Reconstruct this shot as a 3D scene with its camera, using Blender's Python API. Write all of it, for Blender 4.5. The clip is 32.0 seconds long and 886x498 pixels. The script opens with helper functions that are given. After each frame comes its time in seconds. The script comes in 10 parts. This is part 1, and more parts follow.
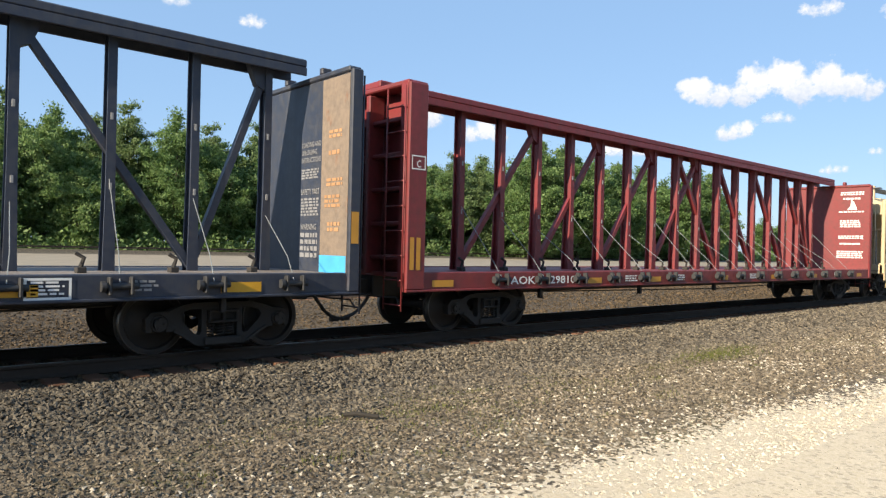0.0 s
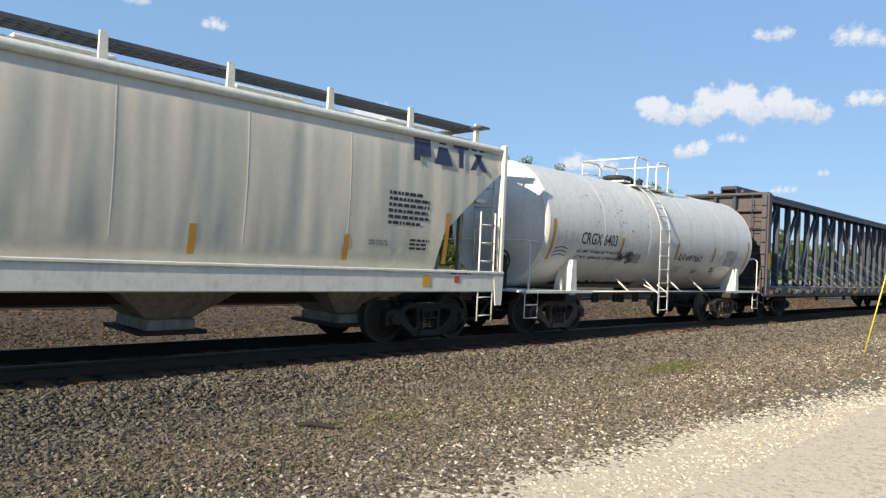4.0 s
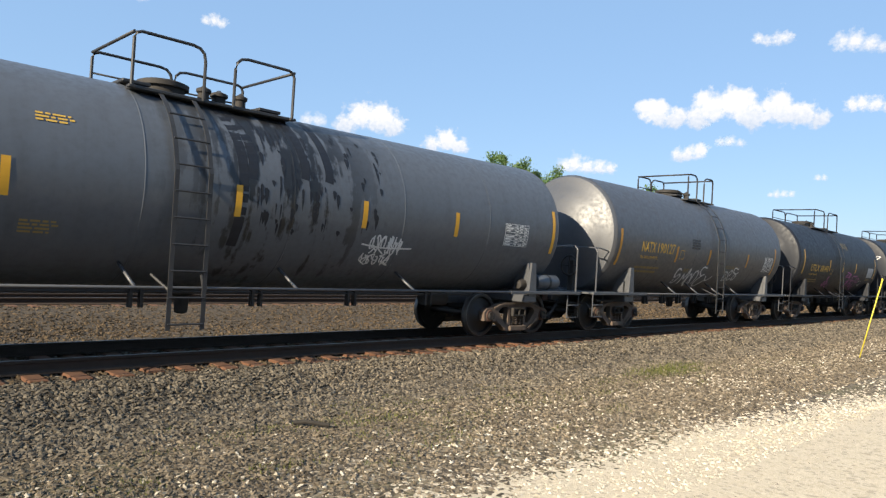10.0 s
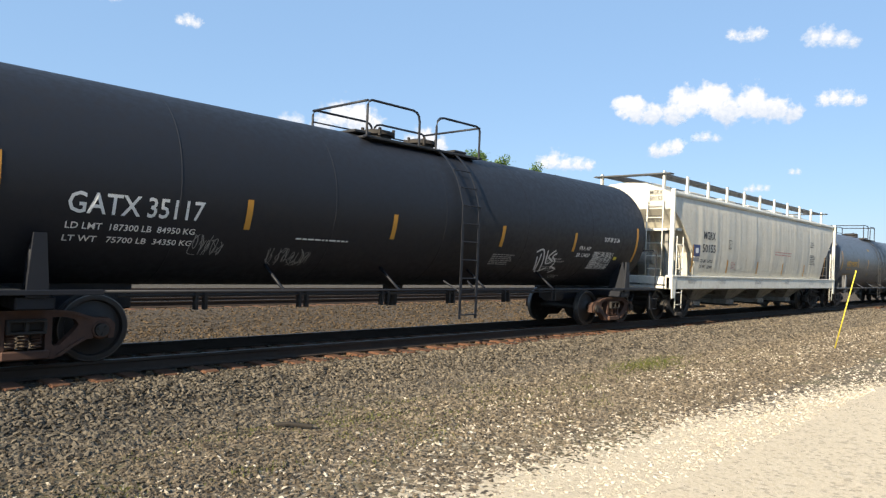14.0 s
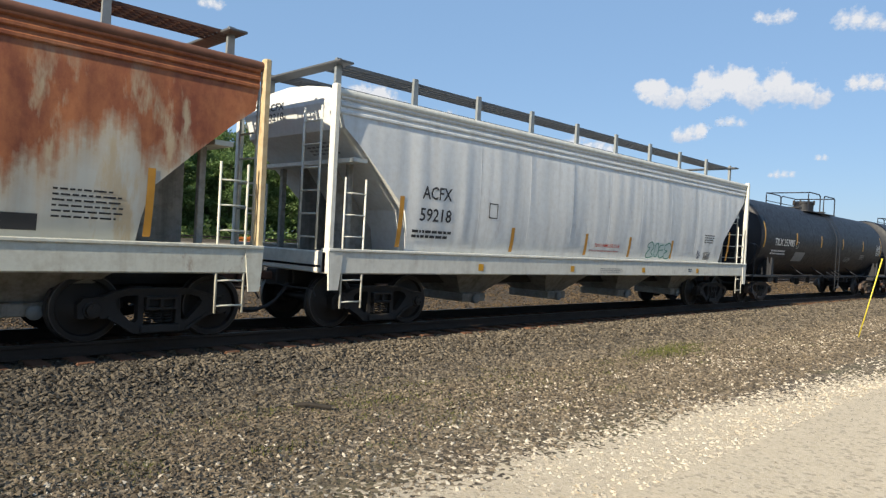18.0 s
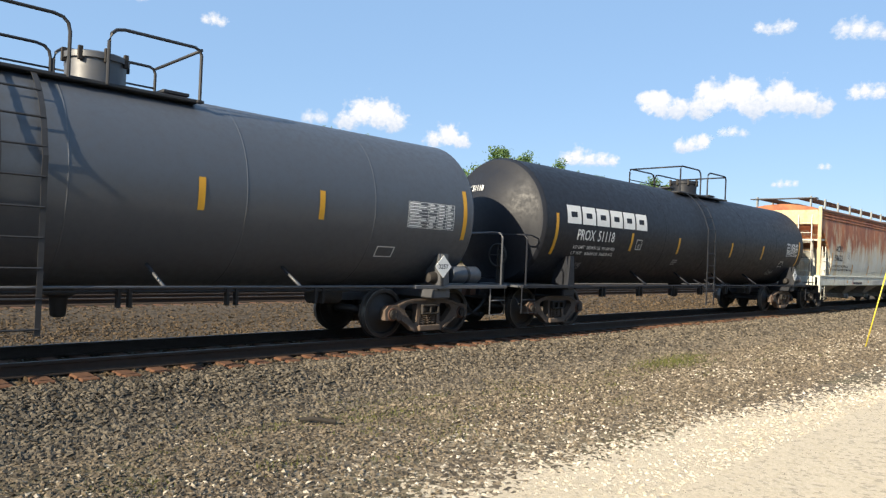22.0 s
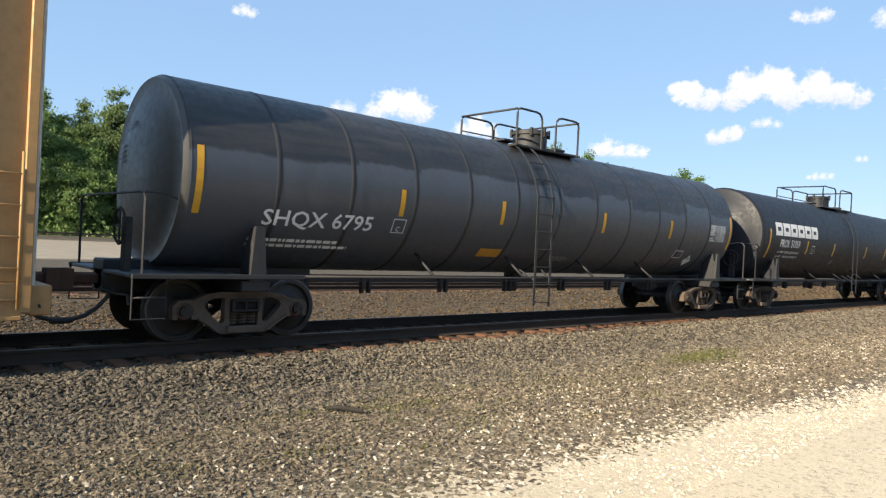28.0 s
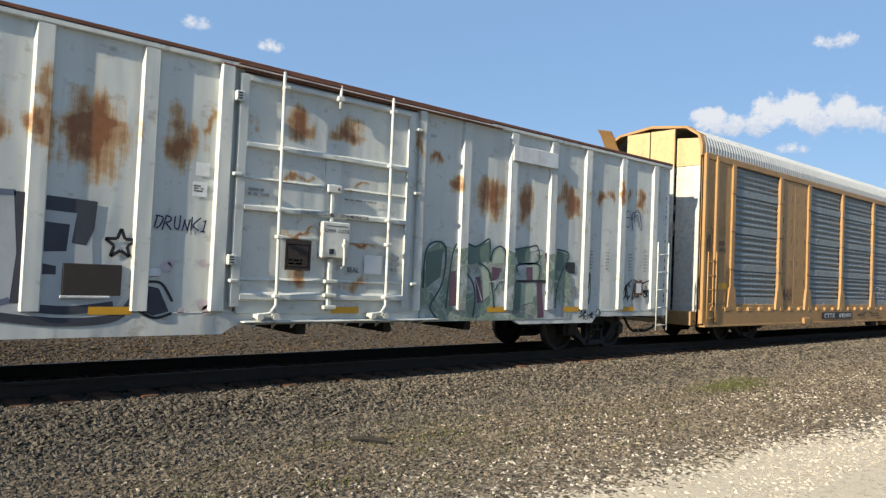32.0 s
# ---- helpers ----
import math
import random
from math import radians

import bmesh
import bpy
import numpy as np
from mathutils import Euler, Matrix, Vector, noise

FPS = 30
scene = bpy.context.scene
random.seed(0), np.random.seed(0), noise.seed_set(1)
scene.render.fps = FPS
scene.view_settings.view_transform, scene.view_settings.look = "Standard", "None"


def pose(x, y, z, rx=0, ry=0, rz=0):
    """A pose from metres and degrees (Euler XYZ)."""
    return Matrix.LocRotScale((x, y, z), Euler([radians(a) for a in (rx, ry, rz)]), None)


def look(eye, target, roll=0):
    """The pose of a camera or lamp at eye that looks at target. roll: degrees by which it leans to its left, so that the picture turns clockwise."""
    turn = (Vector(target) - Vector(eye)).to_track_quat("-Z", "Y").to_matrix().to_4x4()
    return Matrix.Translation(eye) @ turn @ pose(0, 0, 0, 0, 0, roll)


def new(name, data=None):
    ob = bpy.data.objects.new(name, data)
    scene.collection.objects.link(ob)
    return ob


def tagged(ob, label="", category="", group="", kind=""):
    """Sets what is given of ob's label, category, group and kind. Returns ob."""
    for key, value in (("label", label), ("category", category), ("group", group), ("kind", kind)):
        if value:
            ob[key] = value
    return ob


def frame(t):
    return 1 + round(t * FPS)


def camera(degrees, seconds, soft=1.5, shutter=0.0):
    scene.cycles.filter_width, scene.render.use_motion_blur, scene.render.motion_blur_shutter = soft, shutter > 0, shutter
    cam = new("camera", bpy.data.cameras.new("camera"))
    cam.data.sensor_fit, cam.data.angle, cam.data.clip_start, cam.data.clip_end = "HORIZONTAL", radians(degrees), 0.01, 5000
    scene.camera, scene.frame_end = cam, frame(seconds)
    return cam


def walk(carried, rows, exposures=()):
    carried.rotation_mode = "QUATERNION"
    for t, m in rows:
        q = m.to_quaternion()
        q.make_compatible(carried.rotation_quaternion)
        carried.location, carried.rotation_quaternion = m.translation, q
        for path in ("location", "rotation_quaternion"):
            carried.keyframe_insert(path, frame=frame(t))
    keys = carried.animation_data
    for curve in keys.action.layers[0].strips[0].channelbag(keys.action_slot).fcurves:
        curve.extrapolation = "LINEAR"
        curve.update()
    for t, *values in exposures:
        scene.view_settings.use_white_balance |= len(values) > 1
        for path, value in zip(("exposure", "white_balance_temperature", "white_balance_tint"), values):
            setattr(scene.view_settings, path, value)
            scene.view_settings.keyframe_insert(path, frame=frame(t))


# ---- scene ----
from mathutils import geometry
EYE, TRACK_Y = 1.59, 10.65
cam = camera(65.4, 32.0, soft=1.3)
# seconds, yaw, pitch, roll of the hand-held camera, which stays in one spot
PATH = [
    (0, -41.19, -0.11, -1.41), (0.5, -41.77, 0.30, -1.55), (1, -42.64, 0.64, -1.94), (1.5, -42.76, 1.15, -2.00), (2, -43.25, 0.84, -2.21),
    (2.5, -42.96, 0.76, -1.96), (3, -44.32, 0.54, -2.46), (3.5, -44.84, 0.88, -2.63), (5.5, -42.47, 0.48, -2.84), (6, -42.96, 0.76, -3.15),
    (6.5, -43.55, 0.56, -3.50), (7, -43.65, 0.46, -2.80), (7.5, -43.25, 0.69, -2.30), (8, -43.98, 0.69, -3.32), (8.5, -43.54, 0.17, -3.76),
    (9, -44.43, 0.59, -3.51), (9.5, -44.70, 1.16, -2.98), (10, -44.67, 0.83, -3.36), (10.5, -44.24, 1.26, -3.51), (11, -43.99, 0.90, -3.47),
    (11.5, -44.35, 1.08, -3.81), (12, -44.60, 1.69, -3.54), (12.5, -44.90, 1.59, -3.70), (13, -45.34, 2.05, -3.49), (13.5, -46.36, 1.45, -3.20),
    (14, -46.29, 0.80, -2.44), (14.5, -46.72, 0.29, -1.66), (16.5, -45.90, -0.68, -2.10), (17, -46.21, -0.55, -2.23), (17.5, -45.38, -0.44, -2.54),
    (18, -44.76, -0.61, -3.00), (18.5, -44.60, -0.59, -2.37), (19, -44.49, -0.02, -2.32), (19.5, -44.50, -0.07, -2.51), (20, -44.83, 0.15, -2.73),
    (20.5, -44.73, 0.02, -2.92), (21, -44.67, 0.48, -2.91), (21.5, -44.74, 0.67, -2.27), (22, -44.40, 0.43, -2.45), (22.5, -43.94, 0.43, -2.78),
    (23, -43.90, 0.67, -2.61), (23.5, -43.26, 0.80, -2.28), (24, -43.21, 0.47, -2.09), (24.5, -43.53, 0.36, -2.07), (26.5, -42.85, 0.31, -2.86),
    (27, -42.54, 0.08, -2.91), (27.5, -42.10, -0.28, -2.95), (28, -42.20, -0.40, -2.91), (28.5, -42.84, 0.15, -2.95), (29, -43.05, 0.34, -2.64),
    (29.5, -41.44, 0.46, -2.57), (30, -40.90, 0.93, -2.38), (30.5, -40.26, 1.14, -1.83), (31, -40.95, 1.04, -1.95), (31.5, -40.64, 1.22, -2.51),
    (32, -40.16, 1.89, -2.49),
]

# how the camera's own exposure drifts
STOPS = [(0, -0.08), (1, -0.06), (2, -0.08), (3, -0.38), (3.5, -0.38), (5.5, -0.2), (6, -0.2), (7, -0.1), (8, 0.0), (9, -0.05), (10, -0.1), (11, -0.14), (12, -0.42), (13, -0.3), (14, -0.1),
         (17, -0.25), (18, -0.42), (19, -0.24), (20, -0.2), (21, -0.14), (22, -0.1), (23, -0.05), (24, -0.05), (27, -0.05), (28, -0.0), (29, -0.08), (30, -0.04), (31, -0.03), (31.5, -0.24), (32, -0.42)]


def view(yaw, pitch, roll):
    return pose(0, 0, EYE, 0, 0, yaw) @ pose(0, 0, 0, 90 + pitch) @ pose(0, 0, 0, 0, 0, -roll)


WARM = {12: 260, 18: 260, 28: 150, 32: 120}
walk(cam, [(t, view(a, b, c)) for t, a, b, c in PATH], [(t, 1.13 + e, 6500 + 1400 * min(0, e + 0.13) + WARM.get(t, 0), 10) for t, e in STOPS])

# ---- light ----
SUN_AZ, SUN_EL = radians(263.2), radians(23.5)   # clockwise from +y: behind the train, on the camera's side
world = bpy.data.worlds.new("sky")
scene.world = world
world.use_nodes = True
wn, wl = world.node_tree.nodes, world.node_tree.links
sky = wn.new("ShaderNodeTexSky")
sky.sky_type, sky.sun_disc = "NISHITA", False
sky.sun_elevation, sky.sun_rotation = radians(38), SUN_AZ
sky.air_density, sky.dust_density, sky.ozone_density = 1.0, 0.6, 1.6
haze = wn.new("ShaderNodeMix")          # thin summer haze evens out the blue
haze.data_type = "RGBA"
haze.inputs[0].default_value = 0.64
haze.inputs[7].default_value = (2.4, 4.0, 6.35, 1)
wl.new(sky.outputs[0], haze.inputs[6])
wl.new(haze.outputs[2], wn["Background"].inputs[0])
wn["Background"].inputs[1].default_value = 0.076
sun_dir = Vector((math.sin(SUN_AZ) * math.cos(SUN_EL), math.cos(SUN_AZ) * math.cos(SUN_EL), math.sin(SUN_EL)))
lamp = bpy.data.lights.new("sun", "SUN")
lamp.energy, lamp.angle, lamp.color = 5.0, radians(0.6), (1.0, 0.87, 0.66)
sun = new("sun", lamp)
sun.matrix_world = look(sun_dir * 50, (0, 0, 0))


# ---- materials ----
def nodes(name):
    m = bpy.data.materials.new(name)
    m.use_nodes = True
    t = m.node_tree
    return m, t, t.nodes["Principled BSDF"]


def node(t, kind, **sets):
    n = t.nodes.new("ShaderNode" + kind)
    for k, v in sets.items():
        if k == "blend":
            n.blend_type = v
        elif k == "op":
            n.operation = v
        elif k == "data":
            n.data_type = v
    return n


def noise_tex(t, co, scale=(1, 1, 1), size=1.0, detail=4.0, rough=0.55):
    mp = node(t, "Mapping")
    mp.inputs["Scale"].default_value = scale
    t.links.new(co, mp.inputs["Vector"])
    n = node(t, "TexNoise")
    n.inputs["Scale"].default_value, n.inputs["Detail"].default_value, n.inputs["Roughness"].default_value = size, detail, rough
    t.links.new(mp.outputs[0], n.inputs["Vector"])
    return n.outputs["Fac"]


def ramp(t, fac, a, b, ca=(0, 0, 0, 1), cb=(1, 1, 1, 1)):
    r = node(t, "ValToRGB")
    r.color_ramp.elements[0].position, r.color_ramp.elements[1].position = a, b
    r.color_ramp.elements[0].color, r.color_ramp.elements[1].color = ca, cb
    t.links.new(fac, r.inputs[0])
    return r.outputs[0]


def mix(t, fac, a, b, blend="MIX"):
    m = node(t, "Mix", data="RGBA", blend=blend)
    for socket, v in ((m.inputs[0], fac), (m.inputs[6], a), (m.inputs[7], b)):
        if isinstance(v, (int, float)):
            socket.default_value = v
        elif isinstance(v, tuple):
            socket.default_value = (*v[:3], 1)
        else:
            t.links.new(v, socket)
    return m.outputs[2]


def times_(t, a, b):
    m = node(t, "Math", op="MULTIPLY")
    for socket, v in ((m.inputs[0], a), (m.inputs[1], b)):
        if isinstance(v, (int, float)):
            socket.default_value = v
        else:
            t.links.new(v, socket)
    return m.outputs[0]


def bump(t, bs, height, strength, dist):
    b = node(t, "Bump")
    b.inputs["Strength"].default_value, b.inputs["Distance"].default_value = strength, dist
    t.links.new(height, b.inputs["Height"])
    t.links.new(b.outputs[0], bs.inputs["Normal"])


def obj_co(t):
    return node(t, "TexCoord").outputs["Object"]


def paint(name, col, rough=0.45, dirt=(0.06, 0.05, 0.045), amount=0.5, streak=0.5, rust=0.0, metal=0.0, relief=0.15, dents=0.0, gloss=0.5, stripe=3.2):
    """Weathered paint: broad fading, dust, vertical streaks and rust specks."""
    m, t, bs = nodes(name)
    co = obj_co(t)
    broad = noise_tex(t, co, (0.35, 0.35, 0.5), 1.0, 3)
    fine = noise_tex(t, co, (1, 1, 1), 9.0, 6, 0.65)
    run = noise_tex(t, co, (stripe, 1.0, 0.16), 1.6, 4, 0.6)
    c = mix(t, broad, tuple(v * 0.86 for v in col), tuple(min(1, v * 1.12) for v in col))
    c = mix(t, times_(t, ramp(t, fine, 0.42, 0.75), amount), c, dirt)
    c = mix(t, times_(t, ramp(t, run, 0.5, 0.78), streak), c, dirt)
    if rust:
        spots = noise_tex(t, co, (1.2, 1.2, 0.6), 2.3, 8, 0.7)
        c = mix(t, times_(t, ramp(t, spots, 0.6, 0.7), rust), c, (0.16, 0.055, 0.02))
    t.links.new(c, bs.inputs["Base Color"])
    r = ramp(t, fine, 0.3, 0.8, (rough - 0.1,) * 3 + (1,), (min(1, rough + 0.2),) * 3 + (1,))
    t.links.new(r, bs.inputs["Roughness"])
    bs.inputs["Metallic"].default_value = metal
    bs.inputs["Specular IOR Level"].default_value = gloss
    h = fine
    if dents:
        wide = noise_tex(t, co, (1.1, 0.4, 0.16), 1.0, 2)
        bump(t, bs, wide, 0.5 * dents, 0.12)
    else:
        bump(t, bs, h, relief, 0.01)
    return m


def plain(name, col, rough=0.6, metal=0.0, var=0.25, size=14.0, relief=0.2):
    m, t, bs = nodes(name)
    co = obj_co(t)
    n = noise_tex(t, co, (1, 1, 1), size, 5, 0.6)
    w = noise_tex(t, co, (1, 1, 1), size * 0.13, 3, 0.6)
    c = mix(t, n, tuple(v * (1 - var) for v in col), tuple(min(1, v * (1 + var)) for v in col))
    c = mix(t, times_(t, ramp(t, w, 0.45, 0.7), var), c, tuple(v * 0.5 for v in col))
    t.links.new(c, bs.inputs["Base Color"])
    bs.inputs["Roughness"].default_value, bs.inputs["Metallic"].default_value = rough, metal
    bump(t, bs, n, relief, 0.01)
    return m


BLACK = paint("black_tank_paint", (0.0138, 0.0155, 0.0212), 0.52, (0.019, 0.0195, 0.021), 0.2, 0.15, relief=0.02, gloss=0.32)
GREY = paint("grey_tank_paint", (0.058, 0.061, 0.069), 0.48, (0.042, 0.04, 0.04), 0.25, 0.25, relief=0.02, gloss=0.85)
GREY_B = paint("blue_grey_tank_paint", (0.058, 0.065, 0.078), 0.46, (0.042, 0.042, 0.044), 0.25, 0.2, relief=0.02, gloss=0.85)
WHITE = paint("white_tank_paint", (0.635, 0.62, 0.575), 0.4, (0.3, 0.27, 0.22), 0.25, 0.3, 0.25, gloss=0.8)
CREAM = paint("cream_hopper_paint", (0.55, 0.52, 0.44), 0.5, (0.36, 0.3, 0.23), 0.25, 0.35, 0.0, dents=1.3)
PALE = paint("pale_grey_hopper_paint", (0.67, 0.685, 0.68), 0.5, (0.36, 0.32, 0.27), 0.25, 0.3, 0.2, dents=1.2)
RUST_TRIM = paint("rust_spotted_frame_paint", (0.58, 0.58, 0.5), 0.55, (0.3, 0.25, 0.18), 0.4, 0.4, 0.85)
CREAM_TRIM = paint("cream_frame_paint", (0.66, 0.65, 0.58), 0.5, (0.3, 0.27, 0.22), 0.3, 0.3, 0.2)
RED = paint("red_car_paint", (0.17, 0.021, 0.023), 0.5, (0.07, 0.03, 0.027), 0.5, 0.5, 0.2)
BLUE = paint("navy_car_paint", (0.021, 0.027, 0.046), 0.5, (0.07, 0.07, 0.072), 0.45, 0.5, 0.1)
YELLOW = paint("autorack_yellow_paint", (0.4, 0.23, 0.085), 0.55, (0.2, 0.125, 0.07), 0.4, 0.4, 0.25)
BOXWHITE = paint("boxcar_white_paint", (0.62, 0.64, 0.65), 0.5, (0.35, 0.3, 0.25), 0.35, 0.45, 0.3, dents=0.4)
GALV = paint("galvanised_sheet", (0.23, 0.25, 0.255), 0.5, (0.12, 0.12, 0.115), 0.3, 0.25, 0.0, 0.3)
ROOF_GALV = plain("galvanised_roof", (0.42, 0.43, 0.425), 0.6, 0.12, 0.15, 5)
HOLE = plain("shaded_vent_hole", (0.06, 0.065, 0.068), 0.8, 0.0, 0.2, 8)
GALV_SIDE = paint("dull_galvanised_panels", (0.24, 0.27, 0.275), 0.55, (0.12, 0.125, 0.12), 0.3, 0.55, 0.0, 0.1, stripe=9.0)
DUSTY = plain("dusty_cast_steel", (0.105, 0.076, 0.057), 0.85, 0.05, 0.4, 9)
IRON = plain("dirty_cast_iron", (0.031, 0.027, 0.024), 0.8, 0.1, 0.4, 9)
RUSTIRON = plain("rusty_cast_iron", (0.085, 0.044, 0.03), 0.85, 0.1, 0.4, 12)
WHEELSTEEL = plain("wheel_steel", (0.045, 0.04, 0.037), 0.6, 0.5, 0.35, 6)
TREAD = plain("worn_tread", (0.13, 0.12, 0.11), 0.4, 0.6, 0.15, 10)
DARKSTEEL = plain("dark_steel", (0.03, 0.03, 0.032), 0.6, 0.2, 0.3, 10)
GRATE = plain("walkway_grating", (0.11, 0.115, 0.12), 0.6, 0.5, 0.3, 20)
MARK_Y = plain("yellow_reflective_tape", (0.6, 0.31, 0.02), 0.4, 0.0, 0.15, 6)
MARK_O = plain("orange_reflective_tape", (0.5, 0.24, 0.03), 0.5, 0.0, 0.2, 6)
LET_W = plain("white_lettering", (0.72, 0.72, 0.7), 0.6, 0.0, 0.12, 12)
LET_F = plain("faint_lettering", (0.24, 0.24, 0.24), 0.6, 0.0, 0.2, 12)
LET_Y = plain("yellow_lettering", (0.55, 0.33, 0.05), 0.6, 0.0, 0.15, 12)
LET_YF = plain("faded_yellow_lettering", (0.24, 0.17, 0.06), 0.6, 0.0, 0.2, 12)
LET_K = plain("black_lettering", (0.025, 0.026, 0.03), 0.6, 0.0, 0.15, 12)
LET_G = plain("grey_lettering", (0.25, 0.25, 0.25), 0.6, 0.0, 0.15, 12)
LET_RF = plain("faded_red_lettering", (0.44, 0.2, 0.17), 0.6, 0.0, 0.2, 12)
LET_N = plain("navy_lettering", (0.03, 0.035, 0.09), 0.6, 0.0, 0.1, 12)
LET_R = plain("red_lettering", (0.5, 0.06, 0.04), 0.6, 0.0, 0.1, 12)
SPRAY_W = plain("white_spray_paint", (0.62, 0.62, 0.62), 0.7, 0.0, 0.2, 5)
SPRAY_P = plain("pink_spray_paint", (0.45, 0.12, 0.36), 0.7, 0.0, 0.2, 5)
SPRAY_G = plain("green_spray_paint", (0.09, 0.24, 0.19), 0.7, 0.0, 0.2, 5)
SPRAY_O = plain("ochre_spray_paint", (0.34, 0.19, 0.03), 0.7, 0.0, 0.35, 3)
SPRAY_K = plain("black_spray_paint", (0.02, 0.02, 0.024), 0.7, 0.0, 0.2, 5)
SPRAY_B = plain("grey_blue_spray_paint", (0.12, 0.14, 0.2), 0.7, 0.0, 0.3, 4)
WOOD = plain("weathered_tie_wood", (0.115, 0.052, 0.026), 0.9, 0.0, 0.45, 7, 0.5)
BARK = plain("bark", (0.07, 0.055, 0.04), 0.9, 0.0, 0.4, 9, 0.6)
POLE_Y = plain("yellow_marker_plastic", (0.6, 0.5, 0.05), 0.5, 0.0, 0.1, 8)
RAILSIDE = plain("rusty_rail_side", (0.04, 0.027, 0.019), 0.9, 0.0, 0.3, 10)


# ---- mesh building ----
class Shape:
    def __init__(self):
        self.v, self.f, self.s = [], [], []

    def add(self, verts, faces, smooth=False):
        n = len(self.v)
        self.v += [tuple(p) for p in verts]
        self.f += [tuple(i + n for i in face) for face in faces]
        self.s += [smooth] * len(faces)
        return self

    def box(self, x0, x1, y0, y1, z0, z1, c=0.0):
        """A box with its edges cut off by c."""
        if c <= 0:
            v = [(x, y, z) for x in (x0, x1) for y in (y0, y1) for z in (z0, z1)]
            return self.add(v, [(0, 1, 3, 2), (4, 6, 7, 5), (0, 4, 5, 1), (2, 3, 7, 6), (0, 2, 6, 4), (1, 5, 7, 3)])
        c = min(c, (x1 - x0) * 0.45, (y1 - y0) * 0.45, (z1 - z0) * 0.45)
        v, ids = [], {}
        for i, x in enumerate((x0, x1)):
            for j, y in enumerate((y0, y1)):
                for k, z in enumerate((z0, z1)):
                    sx, sy, sz = (c if i == 0 else -c), (c if j == 0 else -c), (c if k == 0 else -c)
                    ids[i, j, k] = len(v)
                    v += [(x, y + sy, z + sz), (x + sx, y, z + sz), (x + sx, y + sy, z)]
        g = lambda i, j, k, a: ids[i, j, k] + a
        f = [(g(0, 0, 0, 0), g(0, 0, 1, 0), g(0, 1, 1, 0), g(0, 1, 0, 0)), (g(1, 0, 0, 0), g(1, 1, 0, 0), g(1, 1, 1, 0), g(1, 0, 1, 0)),
             (g(0, 0, 0, 1), g(1, 0, 0, 1), g(1, 0, 1, 1), g(0, 0, 1, 1)), (g(0, 1, 0, 1), g(0, 1, 1, 1), g(1, 1, 1, 1), g(1, 1, 0, 1)),
             (g(0, 0, 0, 2), g(0, 1, 0, 2), g(1, 1, 0, 2), g(1, 0, 0, 2)), (g(0, 0, 1, 2), g(1, 0, 1, 2), g(1, 1, 1, 2), g(0, 1, 1, 2))]
        for a in (0, 1):
            for b in (0, 1):
                f.append((g(0, a, b, 1), g(0, a, b, 2), g(1, a, b, 2), g(1, a, b, 1)))
                f.append((g(a, 0, b, 0), g(a, 0, b, 2), g(a, 1, b, 2), g(a, 1, b, 0)))
                f.append((g(a, b, 0, 0), g(a, b, 0, 1), g(a, b, 1, 1), g(a, b, 1, 0)))
        f += [(n, n + 1, n + 2) for n in ids.values()]
        return self.add(v, f)

    def tube(self, pts, r, seg=8, caps=True):
        """A round bar along a line of points."""
        pts = [Vector(p) for p in pts]
        verts, faces = [], []
        rr = r if isinstance(r, (list, tuple)) else [r] * len(pts)
        for i, p in enumerate(pts):
            r = rr[i]
            d = (pts[min(i + 1, len(pts) - 1)] - pts[max(i - 1, 0)]).normalized()
            a = d.cross(Vector((0, 0, 1)) if abs(d.z) < 0.9 else Vector((1, 0, 0))).normalized()
            b = d.cross(a)
            for k in range(seg):
                w = math.tau * k / seg
                verts.append(p + a * (r * math.cos(w)) + b * (r * math.sin(w)))
        for i in range(len(pts) - 1):
            for k in range(seg):
                faces.append((i * seg + k, i * seg + (k + 1) % seg, (i + 1) * seg + (k + 1) % seg, (i + 1) * seg + k))
        self.add(verts, faces, True)
        if caps:
            n = len(pts) * seg
            base = len(self.v) - n
            self.f += [tuple(base + k for k in range(seg)), tuple(base + n - 1 - k for k in range(seg))]
            self.s += [False, False]
        return self

    def prism(self, pts, y0, y1):
        """An outline in x and z, pulled from y0 to y1."""
        n = len(pts)
        v = [(x, y0, z) for x, z in pts] + [(x, y1, z) for x, z in pts]
        f = [tuple(range(n)), tuple(range(2 * n - 1, n - 1, -1))] + [(i, i + n, (i + 1) % n + n, (i + 1) % n) for i in range(n)]
        return self.add(v, f)

    def prism_x(self, pts, x0, x1):
        """An outline in y and z, pulled from x0 to x1."""
        n = len(pts)
        v = [(x0, y, z) for y, z in pts] + [(x1, y, z) for y, z in pts]
        f = [tuple(range(n)), tuple(range(2 * n - 1, n - 1, -1))] + [(i, i + n, (i + 1) % n + n, (i + 1) % n) for i in range(n)]
        return self.add(v, f)

    def prism_z(self, pts, z0, z1):
        n = len(pts)
        v = [(x, y, z0) for x, y in pts] + [(x, y, z1) for x, y in pts]
        f = [tuple(range(n)), tuple(range(2 * n - 1, n - 1, -1))] + [(i, i + n, (i + 1) % n + n, (i + 1) % n) for i in range(n)]
        return self.add(v, f)

